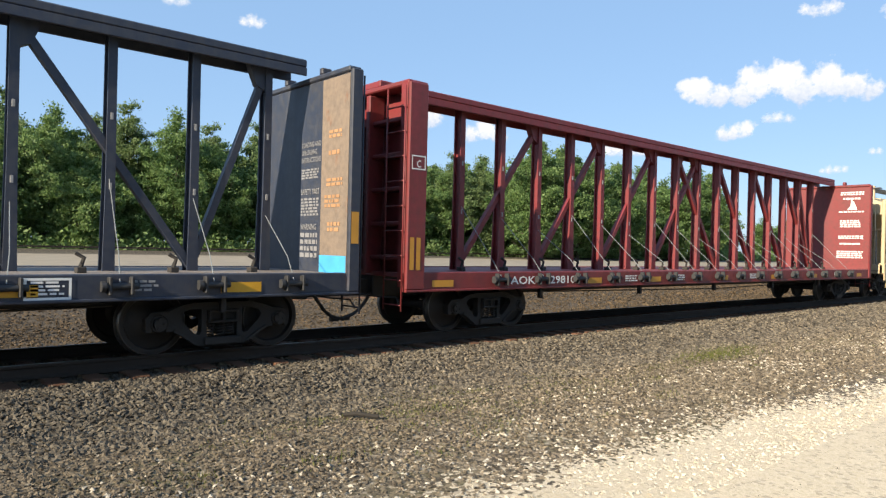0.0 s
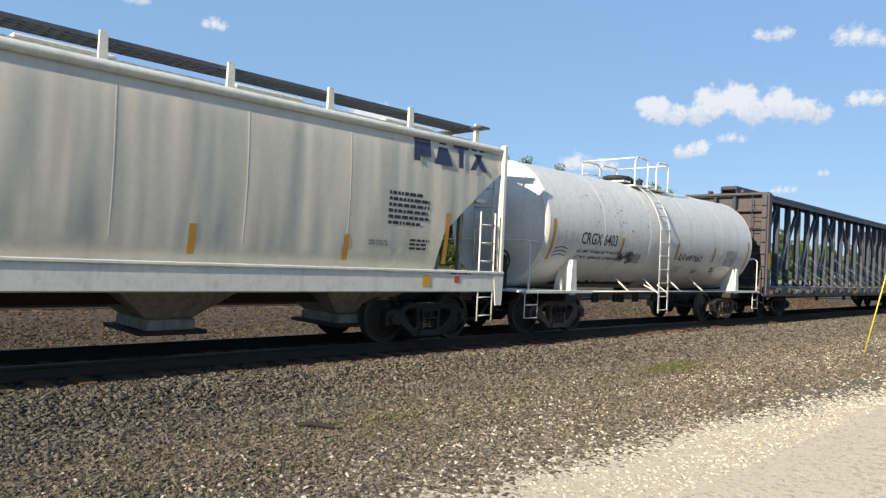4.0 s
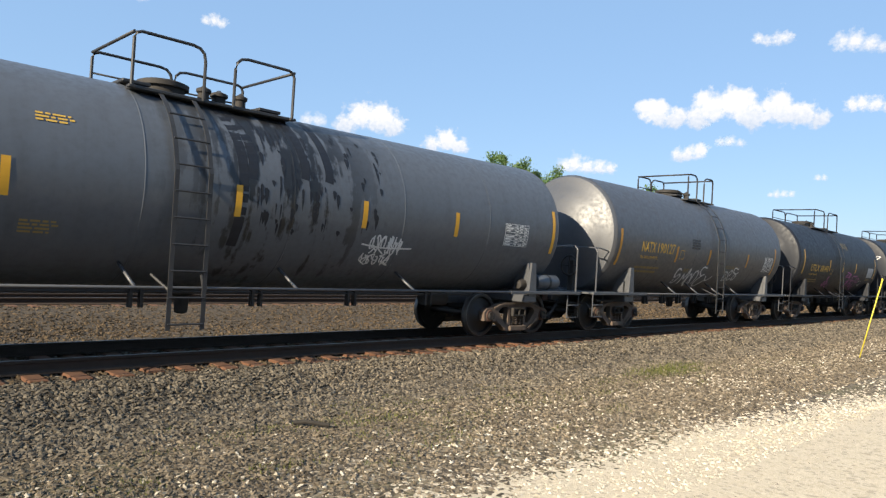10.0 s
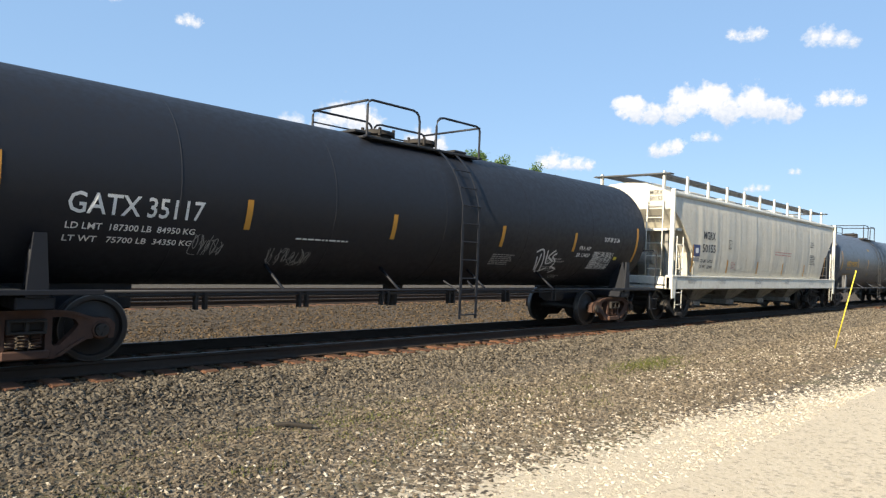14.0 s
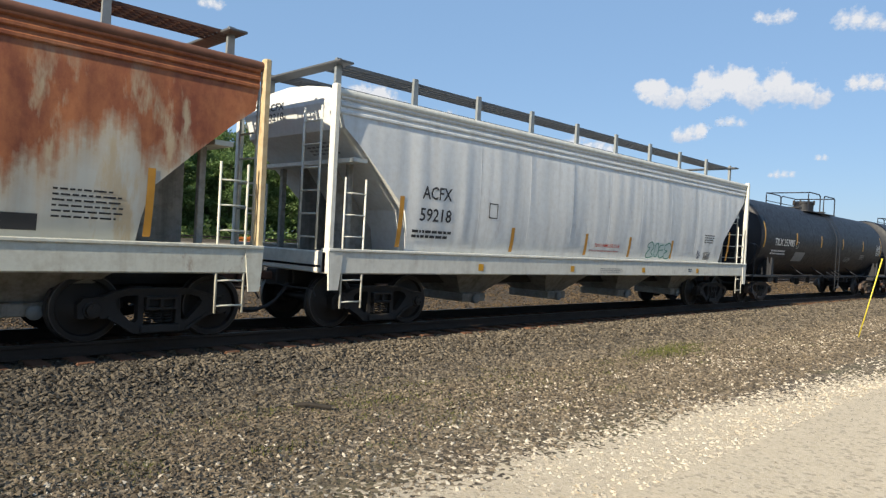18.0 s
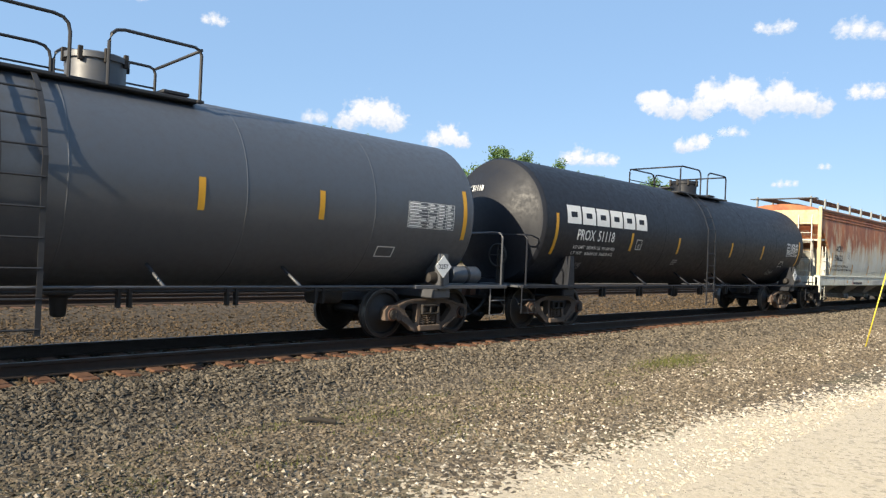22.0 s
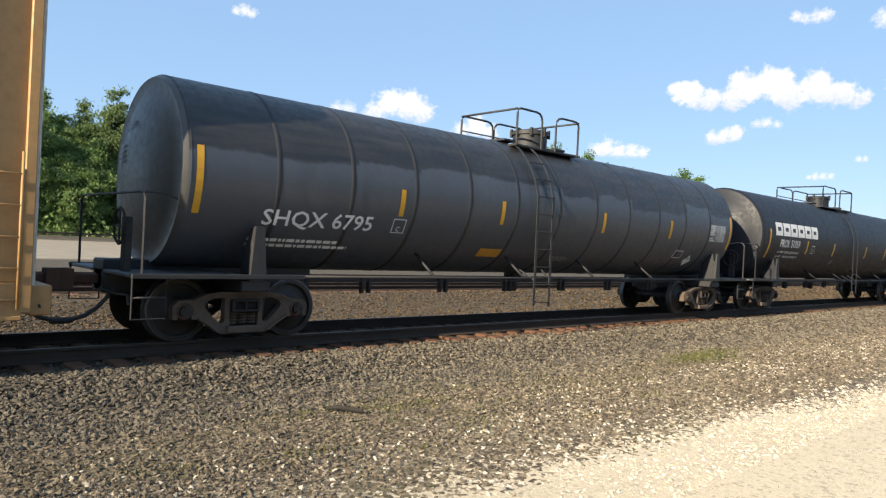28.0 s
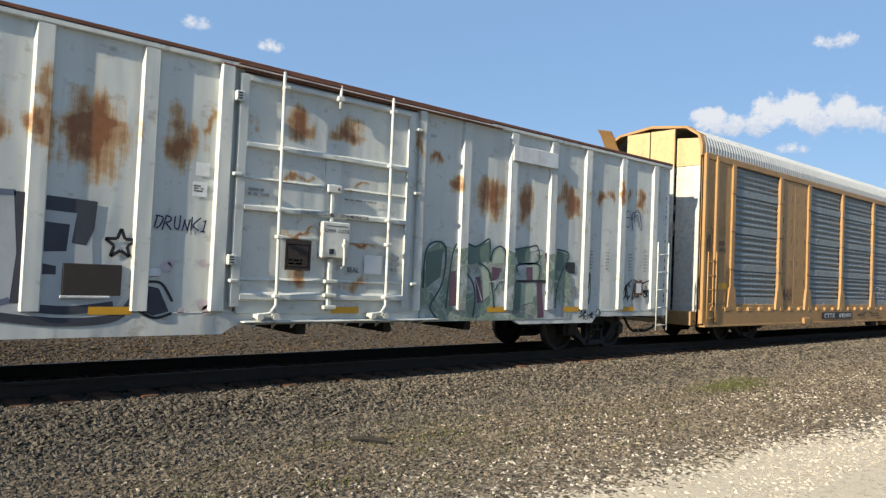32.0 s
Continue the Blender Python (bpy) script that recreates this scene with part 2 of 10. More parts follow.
    def lathe(self, prof, axis="y", seg=24, at=(0, 0, 0)):
        """A profile of (along, radius) turned round an axis."""
        v, f = [], []
        for a, r in prof:
            for k in range(seg):
                w = math.tau * k / seg
                c, s = r * math.cos(w), r * math.sin(w)
                p = {"y": (c, a, s), "x": (a, c, s), "z": (c, s, a)}[axis]
                v.append((p[0] + at[0], p[1] + at[1], p[2] + at[2]))
        for i in range(len(prof) - 1):
            for k in range(seg):
                f.append((i * seg + k, i * seg + (k + 1) % seg, (i + 1) * seg + (k + 1) % seg, (i + 1) * seg + k))
        return self.add(v, f, True)

    def mesh(self, name):
        me = bpy.data.meshes.new(name)
        me.from_pydata(self.v, [], self.f)
        me.polygons.foreach_set("use_smooth", self.s)
        b = bmesh.new()
        b.from_mesh(me)
        bmesh.ops.recalc_face_normals(b, faces=b.faces)
        for e in b.edges:
            if len(e.link_faces) == 2 and e.calc_face_angle(0) > 0.7:
                e.smooth = False
        b.to_mesh(me)
        b.free()
        return me


def part(name, shape, material, parent=None, label=""):
    me = shape if isinstance(shape, bpy.types.Mesh) else shape.mesh(name)
    if material and not me.materials:
        me.materials.append(material)
    ob = new(name, me)
    ob.parent = parent
    return tagged(ob, label)




# ---- marks on the cars ----
def glyphs(body, size):
    """Outlines of a word as verts and faces, its lower left corner at 0, 0."""
    cu = bpy.data.curves.new("word", "FONT")
    cu.body, cu.size, cu.resolution_u, cu.offset = body, size / 0.7, 2, size * 0.018
    ob = bpy.data.objects.new("word", cu)
    me = bpy.data.meshes.new_from_object(ob)
    v = [(p.co.x, p.co.y) for p in me.vertices]
    f = [tuple(q.vertices) for q in me.polygons]
    bpy.data.objects.remove(ob)
    bpy.data.meshes.remove(me)
    bpy.data.curves.remove(cu)
    return v, f


class Side:
    """The near side of a car as a surface for marks: flat at y, or round a tank."""

    def __init__(self, car, xc, y=0.0, radius=0.0, zc=0.0, lift=0.006, prof=None):
        self.prof = prof
        self.car, self.xc, self.y, self.r, self.zc, self.lift = car, xc, y, radius, zc, lift

    def at(self, x, z, lift=0.0):
        if self.prof:
            y = -float(np.interp(z, [p[1] for p in self.prof], [-p[0] for p in self.prof])) - self.lift - lift
            return (x - self.xc, y, z)
        if not self.r:
            return (x - self.xc, -self.y - self.lift - lift, z)
        w = (z - self.zc) / self.r
        r = self.r + self.lift + lift
        return (x - self.xc, -r * math.cos(w), self.zc + r * math.sin(w))

    def arc(self, z):
        """The height z, as a length round the tank."""
        return self.zc + self.r * math.asin(max(-1, min(1, (z - self.zc) / self.r))) if self.r else z

    def put(self, name, verts, faces, material, label="", lift=0.0):
        me = bpy.data.meshes.new(name)
        me.from_pydata([self.at(x, z, lift) for x, z in verts], [], faces)
        ob = part(name, me, material, self.car, label)
        return tagged(ob, kind="stuff") if len(faces) > 6 and name in ("lettering", "graffiti", "data_table") else ob

    def text(self, body, x, z, width, height, material, label="", name="lettering"):
        v, f = glyphs(body, height)
        w = max(p[0] for p in v) - min(p[0] for p in v)
        k, x0, z0 = width / w, min(p[0] for p in v), self.arc(z)
        return self.put(name, [(x + (a - x0) * k, z0 + b) for a, b in v], f, material, label)

    def bars(self, x, z, width, height, rows, material, seed=1, name="lettering", fill=0.55):
        """Writing too small to read: rows of short bars."""
        rnd = random.Random(seed)
        v, f = [], []
        z0, step = self.arc(z), height / rows
        for i in range(rows):
            a, end = x, x + width * rnd.uniform(0.75, 1.0)
            top = z0 + height - i * step
            while a < end - 0.02:
                w = min(rnd.uniform(0.04, 0.16), end - a)
                n = len(v)
                v += [(a, top), (a + w, top), (a + w, top - step * fill), (a, top - step * fill)]
                f.append((n, n + 3, n + 2, n + 1))
                a += w + 0.025
        return self.put(name, v, f, material)

    def rect(self, x, z, width, height, material, name="reflective_stripe", label="", lift=0.0):
        z0, n = self.arc(z), 6
        v = [(x + width * i, z0 + height * j / n) for j in range(n + 1) for i in (0, 1)]
        return self.put(name, v, [(2 * j, 2 * j + 1, 2 * j + 3, 2 * j + 2) for j in range(n)], material, label, lift)

    def frame_box(self, x, z, width, height, w, material, name="plate_mark"):
        z0, v, f = self.arc(z), [], []
        for a, b, c, d in ((0, width, 0, w), (0, width, height - w, height), (0, w, w, height - w), (width - w, width, w, height - w)):
            n = len(v)
            v += [(x + a, z0 + c), (x + b, z0 + c), (x + b, z0 + d), (x + a, z0 + d)]
            f.append((n, n + 1, n + 2, n + 3))
        return self.put(name, v, f, material)

    def table(self, x, z, width, height, material, seed=3):
        rnd = random.Random(seed)
        z0, n, v, f = self.arc(z), max(5, int(height / 0.055)), [], []

        def block(a, b, c, d):
            k = len(v)
            v.extend([(a, c), (b, c), (b, d), (a, d)])
            f.append((k, k + 1, k + 2, k + 3))
        cols = [0.0, 0.42, 0.62, 0.82, 1.0]
        step = height / n
        for c in cols:
            for j in range(n):
                block(x + c * width - 0.005, x + c * width + 0.005, z0 + j * step, z0 + (j + 1) * step)
        for j in range(n + 1):
            block(x, x + width, z0 + j * step - 0.004, z0 + j * step + 0.004)
            for a, b in zip(cols, cols[1:]):
                if j < n and rnd.random() < 0.88:
                    w = (b - a) * width - 0.05
                    block(x + a * width + 0.025, x + a * width + 0.025 + w * rnd.uniform(0.5, 1.0), z0 + (j + 0.3) * step, z0 + (j + 0.7) * step)
        self.put("data_table", v, f, material)

    def stroke(self, lines, width, material, name="graffiti", label="", lift=0.002):
        """Lines of points drawn with a broad round pen."""
        v, f = [], []
        for line in lines:
            pts = []
            for i in range(len(line) - 1):
                p0, p1, p2, p3 = (Vector(line[max(0, min(len(line) - 1, i + k))]) for k in (-1, 0, 1, 2))
                for j in range(5):
                    u = j / 5
                    pts.append(0.5 * ((2 * p1) + (p2 - p0) * u + (2 * p0 - 5 * p1 + 4 * p2 - p3) * u * u + (3 * p1 - p0 - 3 * p2 + p3) * u ** 3))
            pts.append(Vector(line[-1]))
            n = len(v)
            for i, q in enumerate(pts):
                d = pts[min(i + 1, len(pts) - 1)] - pts[max(i - 1, 0)]
                d = Vector((-d.y, d.x)).normalized() * width * 0.5 if d.length > 1e-6 else Vector((0, width * 0.5))
                v += [tuple(q + d), tuple(q - d)]
            f += [(n + 2 * i, n + 2 * i + 1, n + 2 * i + 3, n + 2 * i + 2) for i in range(len(pts) - 1)]
        return self.put(name, v, f, material, label, lift)

    def scrawl(self, x, z, width, height, letters, pen, material, seed, label="", curl=1.0):
        """A looping tag that spells nothing."""
        rnd = random.Random(seed)
        z0, lines, step = self.arc(z), [], width / letters
        for i in range(letters):
            a = x + i * step
            for _ in range(rnd.choice((1, 2, 2))):
                n = rnd.choice((3, 4, 5))
                lines.append([(a + rnd.uniform(-0.15, 1.1) * step, z0 + height * (k / (n - 1) if rnd.random() < 0.5 else rnd.random())) for k in range(n)])
            q, r = a + step * 0.5, rnd.uniform(0.22, 0.42)
            h = z0 + height * rnd.uniform(0.35, 0.65)
            turn = rnd.uniform(0, 6)
            lines.append([(q + r * step * math.cos(turn + w * curl), h + r * height * 1.1 * math.sin(turn + w * curl)) for w in (0, 1, 2, 3, 4, 5)])
        return self.stroke(lines, pen, material, "graffiti", label)

    def block_letters(self, x, z, width, height, letters, pen, outline, fill, seed, label=""):
        """Fat outlined letters of a painted piece, spelling nothing."""
        rnd = random.Random(seed)
        z0, step = self.arc(z), width / letters
        outs, v, f = [], [], []
        for i in range(letters):
            cx, cz = x + (i + 0.5) * step, z0 + height / 2
            k, slant = rnd.choice((6, 7, 8)), rnd.uniform(-0.1, 0.25)
            ring = []
            for j in range(k):
                w = math.tau * (j + rnd.uniform(-0.3, 0.3)) / k
                c, d = math.cos(w), math.sin(w)
                g = rnd.uniform(0.75, 1.1) / max(abs(c), abs(d))
                zz = cz + height * 0.46 * d * g
                ring.append((cx + step * 0.5 * c * g + (zz - cz) * slant, zz))
            n = len(v)
            v += [(cx, cz)] + ring
            f += [(n, n + 1 + j, n + 1 + (j + 1) % k) for j in range(k)]
            for j in range(k):
                outs.append([ring[j], ring[(j + 1) % k]] if rnd.random() < 0.6 else [ring[j], ((ring[j][0] + ring[(j + 1) % k][0]) / 2 + rnd.gauss(0, 0.06) * step, (ring[j][1] + ring[(j + 1) % k][1]) / 2 + rnd.gauss(0, 0.06) * height), ring[(j + 1) % k]])
            for _ in range(2):
                outs.append([(cx + rnd.uniform(-0.3, 0.3) * step, cz + rnd.uniform(-0.35, 0.35) * height) for _ in range(rnd.choice((2, 3)))])
        if fill:
            self.put("graffiti", v, f, fill, label, 0.001)
        self.stroke(outs, pen, outline, "graffiti", label, 0.003)


class Head(Side):
    """The rear head of a tank as a surface for marks, u running from its far side to its near side."""

    def __init__(self, car, xc, hl, radius, zc):
        self.prof, self.car, self.xc, self.y, self.r, self.zc, self.lift = None, car, xc, 0.0, 0.0, zc, 0.012
        self.x0, self.radius = hl - xc, radius

    def at(self, u, z, lift=0.0):
        r = min(0.999, math.hypot(u, z - self.zc) / self.radius)
        return (self.x0 - self.radius * 0.34 * (1 - r ** 2.2) - self.lift - lift, -u, z)


# single strokes of hand-drawn capitals, in a box one high
PEN = {"K": ([(0, 0), (0.02, 1)], [(0.55, 1), (0.05, 0.5), (0.6, 0)]), "R": ([(0, 0), (0.03, 1)], [(0, 0.95), (0.45, 0.9), (0.4, 0.6), (0.05, 0.5)], [(0.15, 0.5), (0.55, 0)]),
       "I": ([(0.1, 0), (0.12, 1)],), "T": ([(0, 0.97), (0.6, 1)], [(0.3, 1), (0.28, 0)]), "A": ([(0, 0), (0.3, 1)], [(0.3, 1), (0.6, 0)], [(0.1, 0.35), (0.5, 0.35)]),
       "2": ([(0, 0.8), (0.25, 1), (0.5, 0.8), (0.35, 0.45), (0, 0)], [(0, 0), (0.6, 0.05)]), "U": ([(0, 1), (0.03, 0.2), (0.25, 0), (0.48, 0.2), (0.5, 1)],),
       "B": ([(0, 0), (0.02, 1)], [(0, 1), (0.45, 0.85), (0.4, 0.6), (0.02, 0.52)], [(0.02, 0.52), (0.55, 0.4), (0.45, 0.05), (0, 0)]), "L": ([(0, 1), (0.02, 0)], [(0.02, 0), (0.5, 0.04)]),
       "N": ([(0, 0), (0.02, 1)], [(0.02, 1), (0.5, 0)], [(0.5, 0), (0.54, 1)]), "S": ([(0.5, 0.88), (0.25, 1), (0.02, 0.8), (0.25, 0.53), (0.5, 0.3), (0.28, 0), (0, 0.12)],),
       "E": ([(0.5, 1), (0.02, 0.97)], [(0.02, 0.97), (0, 0)], [(0, 0), (0.52, 0.03)], [(0.02, 0.52), (0.4, 0.54)]), "D": ([(0, 0), (0.03, 1)], [(0, 1), (0.5, 0.8), (0.5, 0.25), (0, 0)]),
       "W": ([(0, 1), (0.15, 0)], [(0.15, 0), (0.33, 0.8)], [(0.33, 0.8), (0.5, 0)], [(0.5, 0), (0.7, 1)]), "1": ([(0.05, 0.8), (0.2, 1)], [(0.2, 1), (0.2, 0)], [(0.05, 0), (0.36, 0.02)]),
       "P": ([(0, 0), (0.03, 1)], [(0, 0.97), (0.5, 0.85), (0.4, 0.55), (0.03, 0.48)]), "<": ([(0.3, 0), (0.0, 0.6), (0.08, 0.95), (0.3, 0.75)], [(0.3, 0.75), (0.5, 0.98), (0.6, 0.65), (0.3, 0)])}


def scribe(sd, word, x, z, width, height, pen, material, seed, label="", slant=0.12):
    """A word drawn by hand in single strokes."""
    rnd = random.Random(seed)
    total = sum(max(p[0] for l in PEN[c] for p in l) + 0.22 for c in word) - 0.22
    k, a, z0, lines = width / total, x, sd.arc(z), []
    for c in word:
        up, big = rnd.uniform(-0.06, 0.06) * height, rnd.uniform(0.9, 1.08) * height
        lines += [[(a + p * k + q * big * slant + rnd.gauss(0, 0.008), z0 + up + q * big + rnd.gauss(0, 0.008)) for p, q in l] for l in PEN[c]]
        a += (max(p[0] for l in PEN[c] for p in l) + 0.22) * k
    return sd.stroke(lines, pen, material, "graffiti", label)


# ---- running gear ----
AXLE, WHEEL_R = 0.889, 0.457
wheelsets = []


def lathe_wheel():
    s = Shape()
    for q in (-1, 1):
        y = 0.755 * q
        prof = [(0.06, 0.0), (0.06, 0.12), (0.09, 0.13), (0.09, 0.1), (0.1, 0.14), (0.03, 0.2), (0.0, 0.36), (0.055, 0.38), (0.06, 0.44), (0.055, 0.452),
                (-0.04, 0.457), (-0.055, 0.482), (-0.08, 0.48), (-0.085, 0.4), (-0.04, 0.36), (-0.03, 0.2), (-0.09, 0.13), (-0.09, 0.08)]
        s.lathe([(y + a * q, r) for a, r in prof], "y", 36)
    s.lathe([(-1.13, 0.0), (-1.13, 0.085), (-1.0, 0.085), (-0.9, 0.075), (-0.83, 0.08), (0.83, 0.08), (0.9, 0.075), (1.0, 0.085), (1.13, 0.085), (1.13, 0.0)], "y", 14)
    for q in (-1, 1):
        for k in range(3):
            w = math.tau * k / 3
            s.lathe([(1.15 * q, 0.0), (1.15 * q, 0.018), (1.13 * q, 0.018)], "y", 6, (0.05 * math.cos(w), 0, 0.05 * math.sin(w)))
    return s.mesh("wheelset")


def frame_shape(q):
    """One cast side frame: bowed top, two rounded windows, a spring pocket and pedestals over the axles."""
    half = [(0.0, 0.735), (0.4, 0.73), (0.6, 0.695), (0.78, 0.625), (1.0, 0.605), (1.07, 0.53), (1.06, 0.35), (0.99, 0.34), (0.975, 0.45), (0.805, 0.45), (0.79, 0.34), (0.7, 0.34), (0.56, 0.26), (0.4, 0.14), (0.34, 0.115), (0.0, 0.115)]
    outer = half + [(-x, z) for x, z in reversed(half[1:-1])]
    win = [(0.3, 0.64), (0.46, 0.64), (0.57, 0.6), (0.61, 0.54), (0.58, 0.48), (0.47, 0.36), (0.39, 0.28), (0.33, 0.27), (0.3, 0.31)]
    loops = [outer, [(-x, z) for x, z in reversed(win)], list(win), [(-0.225, 0.62), (-0.225, 0.235), (0.225, 0.235), (0.225, 0.62)]]
    tris = geometry.tessellate_polygon([[Vector((x, 0, z)) for x, z in l] for l in loops])
    flat = [p for l in loops for p in l]
    y0, y1 = sorted((0.93 * q, 1.07 * q))
    n = len(flat)
    v = [(x, y0, z) for x, z in flat] + [(x, y1, z) for x, z in flat]
    f = [tuple(t) for t in tris] + [tuple(i + n for i in t) for t in tris]
    base = 0
    for l in loops:
        m = len(l)
        f += [(base + i, base + (i + 1) % m, base + (i + 1) % m + n, base + i + n) for i in range(m)]
        base += m
    s = Shape().add(v, f)
    e0, e1 = sorted((1.065 * q, 1.1 * q))
    for m in (-1, 1):        # raised lips along the top and the lower arms
        s.prism([(0, 0.735), (m * 0.4, 0.73), (m * 0.6, 0.695), (m * 0.78, 0.625), (m * 0.76, 0.595), (m * 0.58, 0.66), (m * 0.4, 0.695), (0, 0.7)], e0, e1)
        s.prism([(m * 0.7, 0.34), (m * 0.56, 0.26), (m * 0.4, 0.14), (m * 0.36, 0.165), (m * 0.54, 0.29), (m * 0.68, 0.37)], e0, e1)
    s.box(-0.27, 0.27, min(0.9 * q, 1.13 * q), max(0.9 * q, 1.13 * q), 0.125, 0.235, 0.015)
    return s


def spring_shape(q):
    s = Shape()
    for x in (0.0,):
        pts = [(x + 0.055 * math.cos(k * 0.8), 1.0 * q + 0.055 * math.sin(k * 0.8), 0.245 + 0.0052 * k) for k in range(44)]
        s.tube(pts, 0.014, 5)
    return s


def cap_shape(q):
    s = Shape()
    for m in (0,):
        s.lathe([(0.9 * q, 0.13), (1.06 * q, 0.13), (1.085 * q, 0.11), (1.085 * q, 0.09)], "y", 18, (m * AXLE, 0, WHEEL_R))
        s.box(m * AXLE - 0.12, m * AXLE + 0.12, min(0.92 * q, 1.06 * q), max(0.92 * q, 1.06 * q), WHEEL_R + 0.06, WHEEL_R + 0.16, 0.02)
    return s


W_MESH = lathe_wheel()
W_MESH.materials.append(WHEELSTEEL)
W_MESH.materials.append(TREAD)
for face in W_MESH.polygons:      # the tread and the rim's edge are worn bright
    if all(0.436 < math.hypot(W_MESH.vertices[i].co.x, W_MESH.vertices[i].co.z) < 0.4655 for i in face.vertices):
        face.material_index = 1
F_MESH = {q: frame_shape(q).mesh("side_frame") for q in (-1, 1)}
S_MESH = {q: spring_shape(q).mesh("spring_group") for q in (-1, 1)}
C_MESH = {q: cap_shape(q).mesh("axle_box") for q in (-1, 1)}
BOL = Shape().box(-0.2, 0.2, -1.06, 1.06, 0.47, 0.62, 0.02).box(-0.17, 0.17, -0.5, 0.5, 0.6, 0.7, 0.02)
BOL.box(-0.72, -0.66, -0.7, 0.7, 0.4, 0.5, 0.01).box(0.66, 0.72, -0.7, 0.7, 0.4, 0.5, 0.01)
for q in (-1, 1):      # bolster ends, cast with two pockets
    y0, y1 = sorted((q * 1.08, q * 1.15))
    BOL.box(-0.22, 0.22, y0, y1, 0.585, 0.625, 0.01).box(-0.22, 0.22, y0, y1, 0.44, 0.475, 0.01)
    for x in (-0.2, 0.0, 0.2):
        BOL.box(x - 0.022, x + 0.022, y0, y1, 0.47, 0.59, 0.008)
B_MESH = BOL.mesh("bogie")
for m_ in (*F_MESH.values(), *S_MESH.values(), *C_MESH.values(), B_MESH):
    m_.materials.append(IRON)


def look_mesh(me, material):
    c = me.copy()
    c.materials.clear()
    c.materials.append(material)
    return c


F_LOOK = {(q, k): look_mesh(F_MESH[q], v) for q in (-1, 1) for k, v in (("dark", IRON), ("dusty", DUSTY), ("brown", RUSTIRON))}
S_LOOK = {(q, k): look_mesh(S_MESH[q], v) for q in (-1, 1) for k, v in (("dark", IRON), ("dusty", DUSTY), ("brown", RUSTIRON))}
C_LOOK = {(q, k): look_mesh(C_MESH[q], v) for q in (-1, 1) for k, v in (("dark", IRON), ("dusty", DUSTY), ("brown", RUSTIRON))}


def bogie(car, x, s, tone="dark"):
    """A two-axle bogie at x on the car; s is its place on the train."""
    ob = part("bogie", B_MESH, None, car)
    ob.location = (x, 0, 0)
    spring_tone = tone if tone != "mixed" else "dusty"
    box_tone = tone if tone != "mixed" else "brown"
    body_tone = tone if tone != "mixed" else "dusty"
    for q in (-1, 1):
        part("side_frame", F_LOOK[q, body_tone], None, ob)
        for sx in (-0.15, 0.0, 0.15):
            part("spring", S_LOOK[q, spring_tone], None, ob).location = (sx, 0, 0)
        for m in (-1, 1):
            part("axle_box", C_LOOK[q, box_tone], None, ob).location = (m * AXLE, 0, 0)
    for m in (-1, 1):
        w = part("wheelset", W_MESH, None, ob)
        w.location = (m * AXLE, 0, WHEEL_R)
        wheelsets.append((w, s + m * AXLE, m * AXLE))
    return ob


def coupler(car, x, q):
    """Coupler, draft box and air hose at one end; q is the way that it points."""
    s = Shape().box(min(x - 0.9 * q, x), max(x - 0.9 * q, x), -0.17, 0.17, 0.68, 0.98, 0.02)
    part("draft_box", s, IRON, car)
    s = Shape().box(min(x, x + 0.42 * q), max(x, x + 0.42 * q), -0.07, 0.07, 0.78, 0.92, 0.02)
    s.prism_z([(x + 0.35 * q, -0.16), (x + 0.62 * q, -0.14), (x + 0.66 * q, -0.02), (x + 0.5 * q, 0.02), (x + 0.5 * q, 0.14), (x + 0.36 * q, 0.16)], 0.71, 0.99)
    part("coupler", s, RUSTIRON, car)
    s = Shape().tube([(x - 0.12 * q, -0.36, 0.74), (x - 0.02 * q, -0.37, 0.6), (x + 0.1 * q, -0.36, 0.46), (x + 0.24 * q, -0.34, 0.36), (x + 0.42 * q, -0.31, 0.3), (x + 0.6 * q, -0.28, 0.29)], 0.031, 8).tube([(x + 0.5 * q, -0.3, 0.293), (x + 0.66 * q, -0.27, 0.295)], 0.045, 8)
    part("air_hose", s, DARKSTEEL, car)
    s = Shape().tube([(x, -0.1, 0.72), (x, -0.7, 0.7), (x, -1.3, 0.72), (x + 0.02 * q, -1.42, 0.6)], 0.016, 6)
    part("uncoupling_lever", s, IRON, car)


def ladder(name, car, x, y, z0, z1, width, material, rungs=None, lean=0.0):
    s = Shape()
    for a in (-0.5, 0.5):
        s.tube([(x + a * width, y, z0), (x + a * width, y + lean, z1)], 0.018, 6)
    n = rungs or max(2, int((z1 - z0) / 0.36))
    for i in range(n):
        u = (i + 0.3) / n
        s.tube([(x - width / 2, y + lean * u, z0 + (z1 - z0) * u), (x + width / 2, y + lean * u, z0 + (z1 - z0) * u)], 0.014, 6)
    return part(name, s, material, car)


def train_car(name, label, xc):
    return tagged(new(name), label, "railway car", "cars of the freight train")


cars = []   # (empty, place of its middle on the train)


